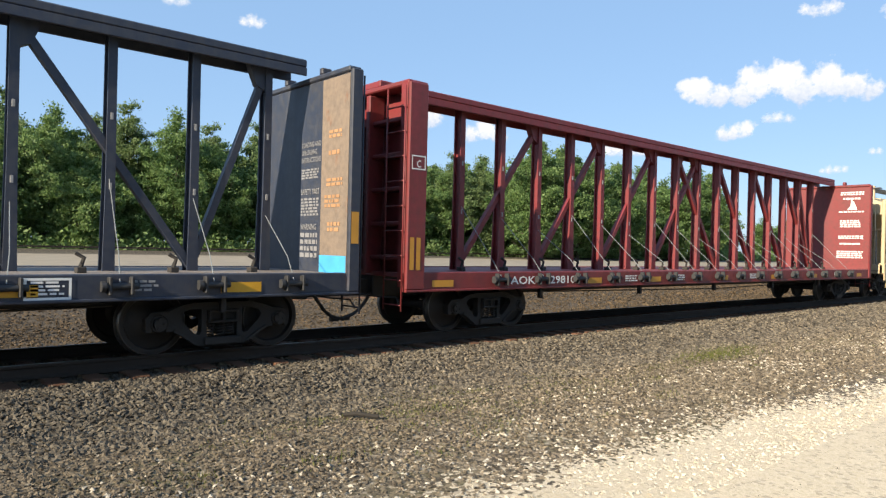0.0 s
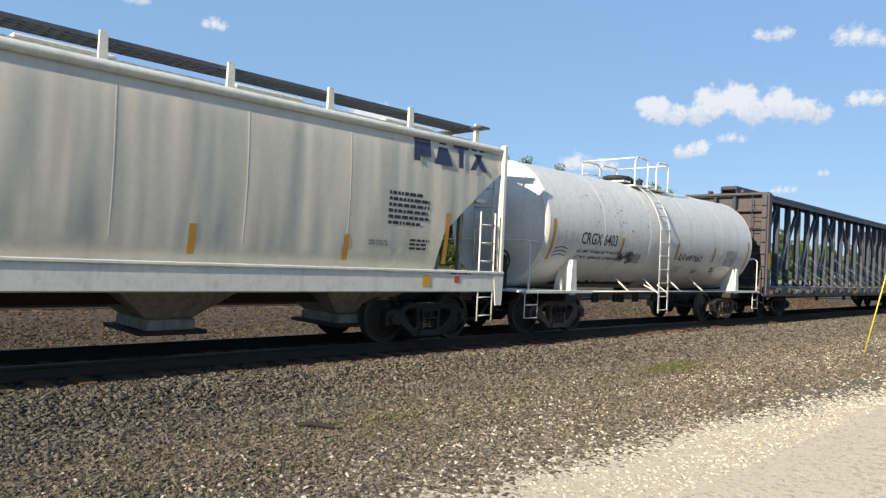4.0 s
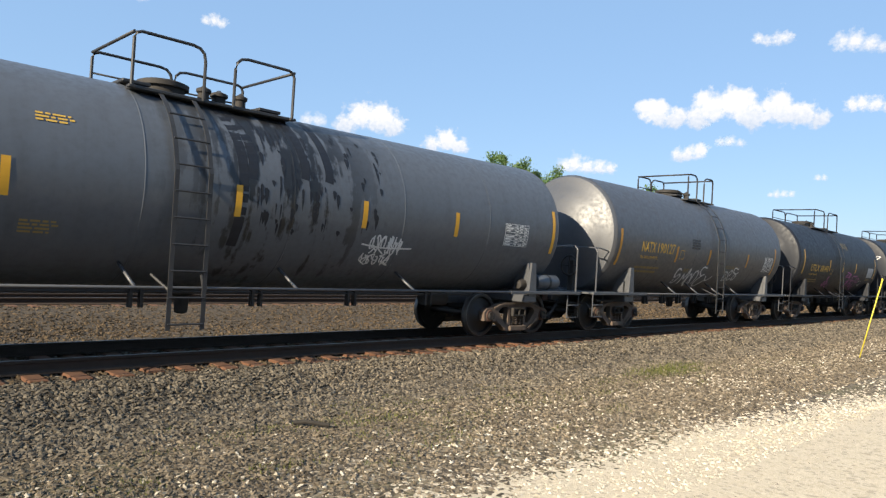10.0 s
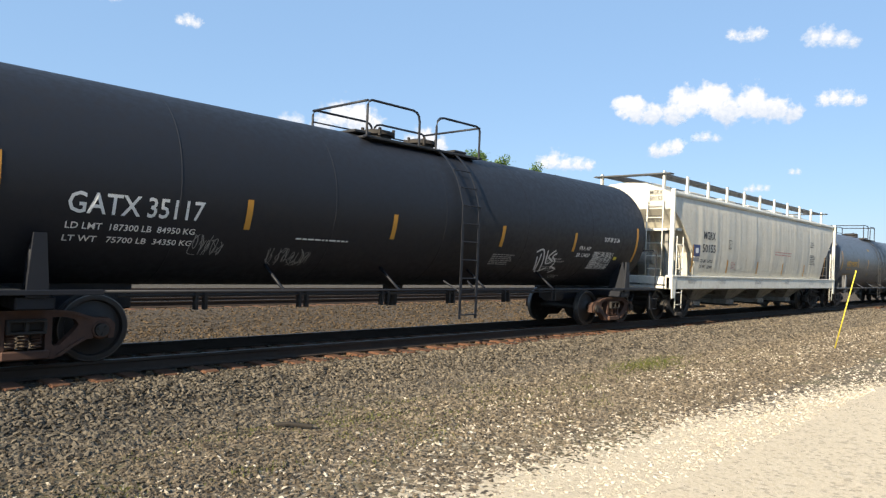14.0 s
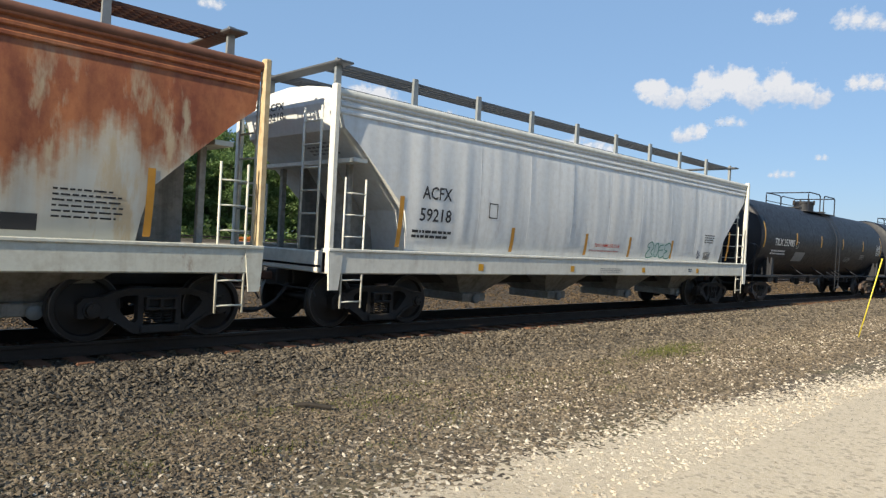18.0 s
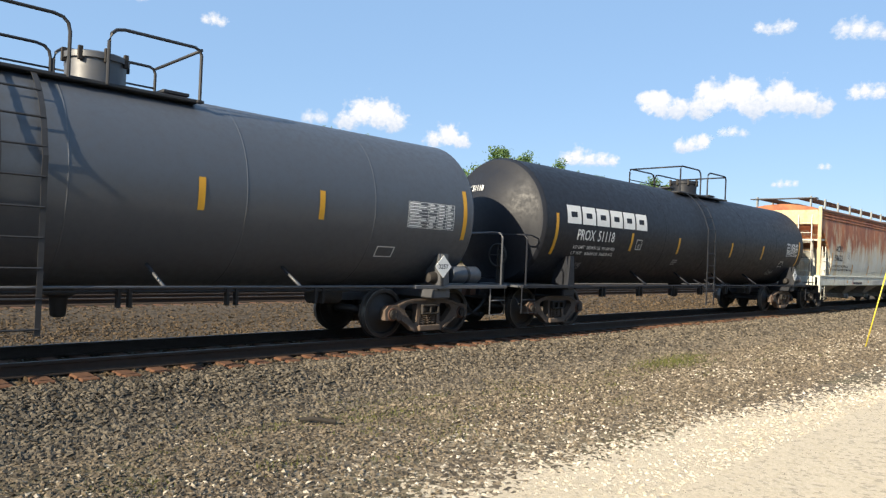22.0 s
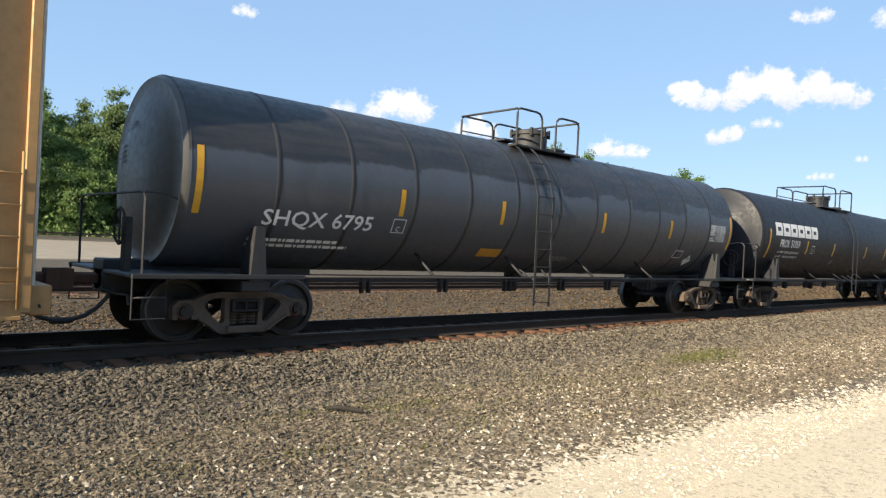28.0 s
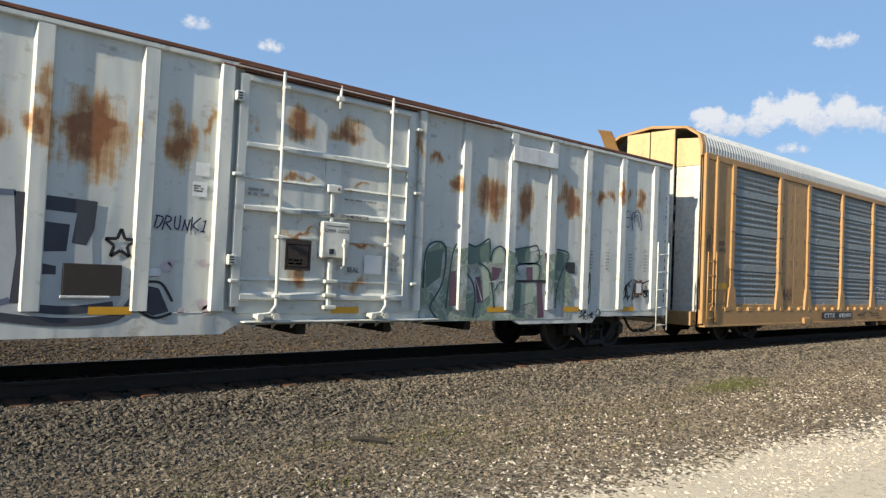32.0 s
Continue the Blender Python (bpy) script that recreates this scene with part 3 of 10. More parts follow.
# ---- tank cars ----
def tank_car(label, tl, tr, hl, hr, radius, zc, shell, trim=None, plat=(0, 0), ladder_x=0.0, stripes=(), ends=(0.85, 0.85), mark=MARK_Y,
             bogie_tone="mixed", dome="valves", seams=4, bands=0, air_tank=0, head=None, head_mat=None, stripe_z=2.1, rail_h=0.64, bulge=0.34):
    xc = (tl + tr) / 2
    car = train_car("tank_car", label, xc)
    cars.append((car, xc))
    trim = trim or shell
    x0, x1 = hl - xc, hr - xc
    dep = radius * bulge
    arc = [k / 8 for k in range(8)]
    left = [(x0 - dep * (1 - a ** 2.2), max(0.001, radius * a)) for a in arc] + [(x0 - 0.1, radius * 0.965), (x0 - 0.04, radius * 0.99)]
    right = [(x1 + (x0 - a), r) for a, r in reversed(left)]
    prof = left + [(x0, radius), (x0 + 0.04, radius)] + [(x0 + (x1 - x0) * k / 10, radius) for k in range(1, 10)] + [(x1 - 0.04, radius), (x1, radius)] + right
    part("tank_shell", Shape().lathe(prof, "x", 56, (0, 0, zc)), shell, car)
    # welded seams
    for k in range(seams + 2):
        x = x0 + (x1 - x0) * k / (seams + 1)
        part("weld_seam", Shape().lathe([(x - 0.012, radius), (x - 0.006, radius + 0.004), (x + 0.006, radius + 0.004), (x + 0.012, radius)], "x", 56, (0, 0, zc)), shell, car)
    for k in range(bands):
        x = x0 + (x1 - x0) * (k + 1) / (bands + 1)
        part("jacket_band", Shape().lathe([(x - 0.04, radius), (x - 0.034, radius + 0.005), (x + 0.034, radius + 0.005), (x + 0.04, radius)], "x", 56, (0, 0, zc)), trim, car)
    low = zc - radius
    for q, t, h in ((-1, tl - xc, x0), (1, tr - xc, x1)):
        bogie(car, t, t + xc, bogie_tone)
        e = t + q * 1.75                       # end of the draft sill
        # stub sill, saddle and bolster
        s = Shape().box(min(t - q * 1.6, e), max(t - q * 1.6, e), -0.26, 0.26, 0.66, max(0.98, low + 0.12), 0.02)
        part("stub_sill", s, trim if trim is not WHITE else IRON, car)
        s = Shape().box(t - 0.22, t + 0.22, -1.42, 1.42, 0.76, 0.93, 0.02)
        part("bolster", s, trim if trim is not WHITE else IRON, car)
        for g in (-1, 1):
            s = Shape()
            zt = zc - radius * 0.52
            yt = radius * 0.88
            s.prism_x([(g * 1.4, 0.92), (g * 1.46, 0.92), (g * (yt + 0.04), zt), (g * yt - g * 0.25, zt - 0.15), (g * 0.9, 0.95)], t - 0.02, t + 0.02)
            s.box(t - 0.1, t + 0.1, min(g * 1.38, g * 1.44), max(g * 1.38, g * 1.44), 0.9, zt - 0.2, 0.01)
            s.prism([(t - 0.13, 0.92), (t + 0.13, 0.92), (t + 0.07, zt), (t - 0.07, zt)], min(g * 1.42, g * 1.47), max(g * 1.42, g * 1.47))
            part("saddle_plate", s, trim, car)
        # end deck, hand rail and steps
        s = Shape().box(min(t + q * 0.1, e), max(t + q * 0.1, e), -1.42, 1.42, 0.95, 1.0, 0.01)
        part("end_deck", s, GRATE if trim is not WHITE else WHITE, car)
        for g in (-1, 1):
            y0, y1 = sorted((g * 1.5, g * 1.42))
            part("deck_edge", Shape().box(min(t - q * 0.75, e + q * 0.02), max(t - q * 0.75, e + q * 0.02), y0, y1, 0.945, 1.012, 0.008), trim, car)
        s = Shape()
        hx = e - q * 0.12
        for g in (-1, 1):
            s.tube([(hx, g * 1.45, 1.0), (hx, g * 1.45, 1.98), (hx, g * 1.4, 2.06), (hx, g * 1.32, 2.08)], 0.02, 6)
        s.tube([(hx, -1.32, 2.08), (hx, 1.32, 2.08)], 0.018, 6)
        s.tube([(hx, -1.32, 2.08), (hx - q * 0.25, -1.36, 2.08), (h + q * 0.12, -radius * 0.9, 2.02)], 0.016, 6)
        part("end_hand_rail", s, trim, car)
        for g in (-1, 1):
            m = hx - q * 0.1
            s = Shape().tube([(m - 0.22, g * 1.46, 0.98), (m - 0.22, g * 1.46, 0.42), (m + 0.22, g * 1.46, 0.42), (m + 0.22, g * 1.46, 0.98)], 0.015, 6)
            step = part("sill_step", s, trim, car)
            part("rung", Shape().tube([(m - 0.22, g * 1.46, 0.7), (m + 0.22, g * 1.46, 0.7)], 0.015, 6), trim, step)
        coupler(car, e, q)
    # side safety rail with its brackets
    for g in (-1, 1):
        part("safety_rail", Shape().tube([(tl - xc + 0.7, g * 1.47, 0.99), (tr - xc - 0.7, g * 1.47, 0.99)], 0.022, 6), trim, car)
    n = 5
    for k in range(1, n):
        x = tl - xc + 1.0 + (tr - tl - 2.0) * k / n
        for g in (-1, 1):
            w = math.radians(-48)
            part("rail_bracket", Shape().tube([(x, g * 1.47, 0.99), (x - 0.06, g * (radius * math.cos(w) + 0.01), zc + radius * math.sin(w))], 0.025, 6), trim, car)
    # outlet, brake pipes and cylinder under the tank
    mid = (plat[0] + plat[1]) / 2 - xc
    s = Shape().lathe([(low + 0.05, 0.22), (low - 0.1, 0.2), (low - 0.14, 0.12), (low - 0.4, 0.1), (low - 0.42, 0.06)], "z", 14, (mid, 0, 0))
    part("bottom_outlet", s, IRON, car)
    s = Shape().tube([(tl - xc + 1.2, -0.75, 0.88), (tr - xc - 1.2, -0.75, 0.88)], 0.025, 6)
    s.tube([(tl - xc + 1.2, 0.2, 0.8), (tr - xc - 1.2, 0.2, 0.8)], 0.02, 6)
    for k in range(6):
        x = tl - xc + 1.5 + (tr - tl - 3) * (k + 0.5) / 6
        s.box(x - 0.1, x - 0.05, -0.8, -0.7, 0.66, 0.95, 0.005).box(x + 0.05, x + 0.1, -0.8, -0.7, 0.66, 0.95, 0.005)
    part("brake_pipe", s, IRON, car)
    s = Shape().lathe([(tr - xc - 2.3, 0.0), (tr - xc - 2.3, 0.14), (tr - xc - 1.7, 0.16), (tr - xc - 1.62, 0.0)], "x", 16, (0, -0.45, 0.78))
    part("brake_cylinder", s, IRON, car)
    if air_tank:
        x = tr - xc + 0.35
        s = Shape().lathe([(x, 0.0), (x + 0.03, 0.14), (x + 0.08, 0.17), (x + 0.75, 0.17), (x + 0.8, 0.14), (x + 0.83, 0.0)], "x", 18, (0, -1.2, 1.2))
        res = part("air_reservoir", s, GREY_B, car, "blue-grey air reservoir on the end deck")
        s = Shape().lathe([(x + 0.38, 0.175), (x + 0.42, 0.178), (x + 0.46, 0.175)], "x", 18, (0, -1.2, 1.2))
        part("strap", s, DARKSTEEL, res)
        s = Shape().lathe([(x - 0.55, 0.0), (x - 0.53, 0.09), (x - 0.4, 0.12), (x - 0.25, 0.09), (x - 0.23, 0.0)], "x", 14, (0, -1.2, 1.14))
        part("brake_valve", s, IRON, car)
    # top platform with hand rails
    a, b = plat[0] - xc, plat[1] - xc
    top = zc + radius
    s = Shape().box(a, b, -0.85, -0.5, top - 0.16, top - 0.11, 0.01).box(a, b, 0.5, 0.85, top - 0.16, top - 0.11, 0.01)
    s.box(a, a + 0.4, -0.5, 0.5, top - 0.02, top + 0.03, 0.01).box(b - 0.4, b, -0.5, 0.5, top - 0.02, top + 0.03, 0.01)
    deck = part("top_platform", s, DARKSTEEL if trim is not WHITE else WHITE, car)
    for g in (-1, 1):
        y, z0, z1, m = g * 0.85, top - 0.14, top + rail_h, (a + b) / 2
        gap = 0.24 if g < 0 else 0.02
        for e, q in ((a, 1), (b, -1)):
            i = m - q * gap
            hoop = Shape().tube([(e, y, z0), (e, y, z1 - 0.1), (e + q * 0.03, y, z1 - 0.03), (e + q * 0.1, y, z1), (i - q * 0.2, y, z1), (i - q * 0.09, y, z1 - 0.025), (i - q * 0.025, y, z1 - 0.09), (i, y, z1 - 0.2), (i, y, z0)], 0.024, 7)
            hoop.box(e - 0.05, e + 0.05, y - 0.05, y + 0.05, z0 - 0.02, z0 + 0.02, 0.005)
            part("platform_rail", hoop, trim if trim is not GREY else DARKSTEEL, deck)
            if g > 0:
                part("platform_rail", Shape().tube([(e, y, top + 0.3), (i, y, top + 0.3)], 0.016, 6), trim if trim is not GREY else DARKSTEEL, deck)
    for x in (a, b):
        s = Shape().tube([(x, -0.85, top + rail_h - 0.02), (x, 0.85, top + rail_h - 0.02)], 0.024, 7)
        part("platform_rail", s, trim if trim is not GREY else DARKSTEEL, deck)
    m = (a + b) / 2
    if dome == "manway":
        s = Shape().lathe([(top - 0.06, 0.4), (top + 0.3, 0.4), (top + 0.3, 0.44), (top + 0.38, 0.44), (top + 0.4, 0.4), (top + 0.42, 0.0)], "z", 24, (m + 0.35, 0, 0))
        part("manway", s, trim, car)
        for k in range(8):
            w = math.tau * k / 8
            part("manway_bolt", Shape().box(m + 0.35 + 0.43 * math.cos(w) - 0.03, m + 0.35 + 0.43 * math.cos(w) + 0.03, 0.43 * math.sin(w) - 0.03, 0.43 * math.sin(w) + 0.03, top + 0.25, top + 0.44, 0.005), IRON, car)
    elif dome == "pair":
        for d, r in ((-0.62, 0.3), (0.62, 0.28)):
            s = Shape().lathe([(top - 0.06, r), (top + 0.08, r), (top + 0.08, r + 0.07), (top + 0.15, r + 0.07), (top + 0.17, r), (top + 0.2, r * 0.6), (top + 0.22, 0.0)], "z", 22, (m + d, 0, 0))
            hatch = part("manway", s, IRON, car)
            for k in range(6):
                w = math.tau * k / 6
                x, y = m + d + (r + 0.06) * math.cos(w), (r + 0.06) * math.sin(w)
                part("manway_bolt", Shape().box(x - 0.025, x + 0.025, y - 0.025, y + 0.025, top + 0.04, top + 0.2, 0.005), IRON, hatch)
    else:
        s = Shape().lathe([(top - 0.06, 0.32), (top + 0.1, 0.32), (top + 0.1, 0.38), (top + 0.17, 0.38), (top + 0.2, 0.3), (top + 0.22, 0.0)], "z", 22, (m - 0.5, 0, 0))
        part("manway", s, IRON, car)
        for k in range(3):
            x, r = m + 0.15 + 0.32 * k, 0.09 + 0.02 * (k == 1)
            s = Shape().lathe([(top - 0.05, r), (top + 0.16, r), (top + 0.18, r * 1.3), (top + 0.23, r * 1.3), (top + 0.26, r * 0.6), (top + 0.3, 0.0)], "z", 14, (x, 0.12 * (k % 2), 0))
            part("valve", s, IRON, car)
    # side ladder: upright below, bent over the shell above
    lx = ladder_x - xc
    s = Shape()
    for d in (-0.24, 0.24):
        pts = [(-radius - 0.1, 0.42), (-radius - 0.1, zc + 0.2)]
        pts += [(-(radius + 0.09) * math.cos(w), zc + (radius + 0.09) * math.sin(w)) for w in [0.25 + 0.1 * k for k in range(9)]]
        v, f = [], []
        for y, z in pts:          # a flat bar, bent over the shell above
            v += [(lx + d - 0.032, y, z), (lx + d + 0.032, y, z), (lx + d + 0.032, y + 0.014, z), (lx + d - 0.032, y + 0.014, z)]
        for i in range(len(pts) - 1):
            f += [(4 * i + j, 4 * i + (j + 1) % 4, 4 * i + 4 + (j + 1) % 4, 4 * i + 4 + j) for j in range(4)]
        n = len(v)
        s.add(v, f + [(3, 2, 1, 0), (n - 4, n - 3, n - 2, n - 1)])
    for k in range(10):
        z = 0.5 + 0.36 * k
        w = 0.0
        y = -radius - 0.1
        if z > zc + 0.25:
            w = math.asin(min(1, (z - zc) / (radius + 0.09)))
            y = -(radius + 0.09) * math.cos(w)
        if z < zc + radius * 0.86:
            s.tube([(lx - 0.25, y, z), (lx + 0.25, y, z)], 0.015, 6)
    s.tube([(lx - 0.24, -radius - 0.09, 0.95), (lx - 0.36, -1.2, 1.15)], 0.02, 6).tube([(lx + 0.24, -radius - 0.09, 0.95), (lx + 0.36, -1.2, 1.15)], 0.02, 6)
    part("side_ladder", s, trim if trim is not GREY else DARKSTEEL, car)
    side = Side(car, xc, radius=radius, zc=zc)
    for k, x in enumerate(stripes):
        tall = k in (0, len(stripes) - 1)
        side.rect(x - 0.05, stripe_z - 0.4 if tall else stripe_z - 0.22, 0.1, 0.95 if tall else 0.46, mark)
    e = tl - xc - 1.6
    s = Shape().box(e - 0.05, e + 0.05, -0.78, -0.62, 1.0, 1.75, 0.01).lathe([(e - 0.12, 0.24), (e - 0.1, 0.27), (e - 0.08, 0.24), (e - 0.1, 0.22), (e - 0.12, 0.24)], "x", 18, (0, -0.7, 1.62))
    s.tube([(e - 0.1, -0.7, 1.4), (e - 0.1, -0.7, 1.84)], 0.015, 6).tube([(e - 0.1, -0.92, 1.62), (e - 0.1, -0.48, 1.62)], 0.015, 6)
    part("hand_brake", s, IRON, car)
    if head:
        for body, y0, z0, w, h in ((head, 0.95, 3.1, 0.85, 0.13), (None, 0.9, 2.6, 0.4, 0.3)):
            if body:
                v, f = glyphs(body, h)
                k = w / max(p[0] for p in v)
                v = [(y0 - p[0] * k, z0 + p[1]) for p in v]
            else:
                v, f = [], []
                for r in range(4):
                    for c in range(3):
                        n0 = len(v)
                        yy, zz = y0 - 0.14 * c, z0 + 0.08 * r
                        v += [(yy, zz), (yy - 0.11, zz), (yy - 0.11, zz + 0.045), (yy, zz + 0.045)]
                        f.append((n0, n0 + 1, n0 + 2, n0 + 3))
            pts = []
            for yy, zz in v:
                r = min(0.999, math.hypot(yy, zz - zc) / radius)
                pts.append((x0 - dep * (1 - r ** 2.2) - 0.03, yy, zz))
            me = bpy.data.meshes.new("lettering")
            me.from_pydata(pts, [], f)
            tagged(part("lettering", me, head_mat, car), kind="stuff")
    return car, side


# ---- covered hoppers ----
def hopper_car(label, tl, tr, el, er, body, trim, kind, chutes, posts_n=10, z_eave=3.81, z_roof=4.18, roof_mat=None, bogie_tone="dark", slope_z=3.35, sill=(0.98, 1.36), gates="box", walk=None):
    xc = (tl + tr) / 2
    car = train_car("hopper_car", label, xc)
    cars.append((car, xc))
    half = (er - el) / 2
    mid = (er + el) / 2 - xc
    hw = 1.55
    # cross section from the sill up over the roof, near half
    sec = [(-1.18, 1.05), (-1.42, 1.32), (-1.49, 1.7), (-1.535, 2.1), (-1.55, 2.6), (-1.545, 3.05), (-1.53, 3.35), (-1.51, z_eave - 0.12), (-1.46, z_eave), (-1.2, z_eave + 0.12), (-0.6, z_roof - 0.04), (0.0, z_roof)]
    inset = 1.62

    def xe(z):
        return half - 0.12 if z >= slope_z else half - 0.12 - inset * min(1.0, (slope_z - z) / (slope_z - 2.0)) ** 0.9 - max(0.0, 1.4 - z) * 0.6
    ring = sec + [(-y, z) for y, z in reversed(sec[:-1])]
    cols = 25
    v, f = [], []
    for i in range(cols):
        u = -1 + 2 * i / (cols - 1)
        for y, z in ring:
            v.append((mid + u * xe(z), y, z))
    n = len(ring)
    for i in range(cols - 1):
        for j in range(n - 1):
            f.append((i * n + j, (i + 1) * n + j, (i + 1) * n + j + 1, i * n + j + 1))
    s = Shape().add(v, f, True)
    k = len(sec)
    caps = []
    for i in (0, cols - 1):
        for j in range(k - 1):
            caps.append((i * n + j, i * n + j + 1, i * n + n - 2 - j, i * n + n - 1 - j) if j < k - 2 else (i * n + j, i * n + j + 1, i * n + n - 1 - j))
    s.f += caps
    s.s += [False] * len(caps)
    part("hopper_body", s, body, car)
    # vertical side seams, proud of the sheet
    for g in (-1, 1):
        for c in range(1, 8):
            u = -1 + 2 * c / 8
            x = mid + u * (half - 2.0)
            v = [(x + d, g * (-y + o), z) for y, z in sec[2:9] for d, o in ((-0.02, -0.001), (-0.006, 0.0025), (0.006, 0.0025), (0.02, -0.001))]
            part("side_seam", Shape().add(v, [(4 * i + j, 4 * i + j + 1, 4 * i + j + 5, 4 * i + j + 4) for i in range(6) for j in range(3)], True), body, car)
    # eave: a rolled edge, or several ribs
    if kind == "ribbed":
        for g in (-1, 1):
            for d in range(3):
                z = z_eave - 0.34 + 0.12 * d
                part("eave_rib", Shape().box(mid - half + 0.14, mid + half - 0.14, min(g * 1.5, g * 1.548), max(g * 1.5, g * 1.548), z, z + 0.075, 0.02), body, car)
    for g in (-1, 1):
        part("eave_rail", Shape().tube([(mid - half + 0.1, g * 1.5, z_eave + 0.0), (mid + half - 0.1, g * 1.5, z_eave + 0.0)], 0.075, 10), roof_mat or trim, car)
    # side sills
    for g in (-1, 1):
        y0, y1 = sorted((g * 1.6, g * 1.42))
        part("side_sill", Shape().box(mid - half, mid + half, y0, y1, sill[0], sill[1], 0.02), trim, car)
        y0, y1 = sorted((g * 1.63, g * 1.4))
        part("sill_flange", Shape().box(mid - half, mid + half, y0, y1, sill[1] - 0.02, sill[1] + 0.03, 0.01), trim, car)
    part("centre_sill", Shape().box(mid - half + 0.2, mid + half - 0.2, -0.3, 0.3, 0.72, 1.1, 0.02), IRON, car)
    # end structure
    for q in (-1, 1):
        e = mid + q * half
        for g in (-1, 1):
            y0, y1 = sorted((g * 1.6, g * 1.47))
            part("corner_post", Shape().box(min(e, e - q * 0.11), max(e, e - q * 0.11), y0, y1, sill[1], z_eave + 0.12, 0.02), RUST_CREAM if roof_mat else trim, car)
            part("corner_foot", Shape().prism([(e, sill[1] + 0.02), (e - q * 0.3, sill[1] + 0.02), (e - q * 0.22, 0.72), (e - q * 0.04, 0.72)], *sorted((g * 1.575, g * 1.612))), trim, car)
            ladder("corner_ladder", car, e - q * 0.5, g * 1.58, 0.42, 2.55, 0.42, trim, 6)
        s = Shape()
        for a in (0.75, 1.25):
            s.tube([(e, -a, sill[1]), (e, -a, z_eave - 0.2)], 0.02, 6)
        for r in range(6):
            z = sill[1] + 0.2 + 0.38 * r
            s.tube([(e, -1.25, z), (e, -0.75, z)], 0.016, 6)
        part("end_ladder", s, trim, car)
        s = Shape().box(min(e, e - q * 0.9), max(e, e - q * 0.9), -1.42, 1.42, sill[0] + 0.08, sill[0] + 0.14, 0.01)
        part("end_platform", s, GRATE, car)
        s = Shape().box(min(e, e - q * 0.1), max(e, e - q * 0.1), -1.55, 1.55, sill[0], sill[1] - 0.02, 0.02)
        part("end_sill", s, trim, car)
        s = Shape().prism_x([(-1.5, slope_z - 0.62), (1.5, slope_z - 0.62), (1.5, slope_z - 0.55), (-1.5, slope_z - 0.55)], min(e - q * 0.5, e - q * 0.78), max(e - q * 0.5, e - q * 0.78))
        part("end_shelf", s, trim, car)
        # bolster web and brake reservoir under the slope
        # webs, struts and reservoir: darker paint stands in for the void's shade
        for g in (-1, 1):
            s = Shape().prism([(e - q * 0.75, 1.3), (e - q * 2.1, 1.3), (e - q * 0.85, slope_z - 0.6), (e - q * 0.75, slope_z - 0.6)], *sorted((g * 0.42, g * 0.48)))
            part("shear_plate", s, DIRTY_SHADE, car)
        for g in (-1, 1):
            y0, y1 = sorted((g * 1.1, g * 1.0))
            part("end_strut", Shape().box(min(e - q * 0.7, e - q * 0.8), max(e - q * 0.7, e - q * 0.8), y0, y1, 1.1, slope_z - 0.6, 0.01), DIRTY_SHADE, car)
        coupler(car, e + q * 0.05, q)
    if kind != "ribbed":
        x = mid - half + 0.9
        s = Shape().lathe([(-0.4, 0.0), (-0.38, 0.2), (0.38, 0.2), (0.4, 0.0)], "y", 18, (x, -0.2, 1.9))
        part("brake_reservoir", s, DIRTY_SHADE, car)
    # roof walkway and hatches
    zt = z_roof + (walk or (0.36 if kind == "ribbed" else 0.28))
    w0, w1 = mid - half + 0.3, mid + half - 0.3
    for g in (-1, 1):
        y0, y1 = sorted((g * 1.02, g * 0.5))
        deck = part("roof_walk", walk_grating(w0, w1, y0, y1, zt), RUSTIRON if roof_mat else GRATE, car)
        for k in range(posts_n):
            x = w0 + 0.1 + (w1 - w0 - 0.2) * k / (posts_n - 1)
            yy = sorted((g * 1.09, g * 1.03))
            s = Shape().prism([(x - 0.06, z_eave + 0.1), (x + 0.06, z_eave + 0.1), (x + 0.05, zt + 0.06), (x - 0.05, zt + 0.06)], *yy)
            part("walk_bracket", s, trim if kind != "ribbed" else GALV, deck)
    for x in (w0 - 0.05, w1 - 0.25):
        part("end_walk", Shape().box(x, x + 0.3, -1.3, 1.3, zt - 0.05, zt - 0.01, 0.01), GRATE, car)
    n_h = 6
    for k in range(n_h):
        x = mid - half + 1.6 + (2 * half - 3.2) * k / (n_h - 1)
        s = Shape().box(x - 0.65, x + 0.65, -0.38, 0.38, z_roof - 0.06, z_roof + 0.08, 0.03)
        part("roof_hatch", s, roof_mat or trim, car)
    # discharge chutes
    for c in chutes:
        x = c - xc
        s = Shape()
        wide = 1.15
        top = [(x - wide, -1.1, 1.15), (x + wide, -1.1, 1.15), (x + wide, 1.1, 1.15), (x - wide, 1.1, 1.15)]
        low = [(x - 0.32, -0.5, 0.5), (x + 0.32, -0.5, 0.5), (x + 0.32, 0.5, 0.5), (x - 0.32, 0.5, 0.5)]
        s.add(top + low, [(0, 1, 5, 4), (1, 2, 6, 5), (2, 3, 7, 6), (3, 0, 4, 7), (4, 5, 6, 7)])
        s.box(x - 0.36, x + 0.36, -0.62, 0.62, 0.34, 0.52, 0.02)
        chute = part("discharge_chute", s, DIRTY_SHADE, car)
        if gates == "round":
            s = Shape().lathe([(-0.66, 0.0), (-0.66, 0.085), (-0.63, 0.105), (-0.5, 0.085), (0.5, 0.085), (0.66, 0.085), (0.66, 0.0)], "y", 16, (x + 0.02, 0, 0.4))
            part("outlet_tube", s, DIRTY_SHADE, chute)
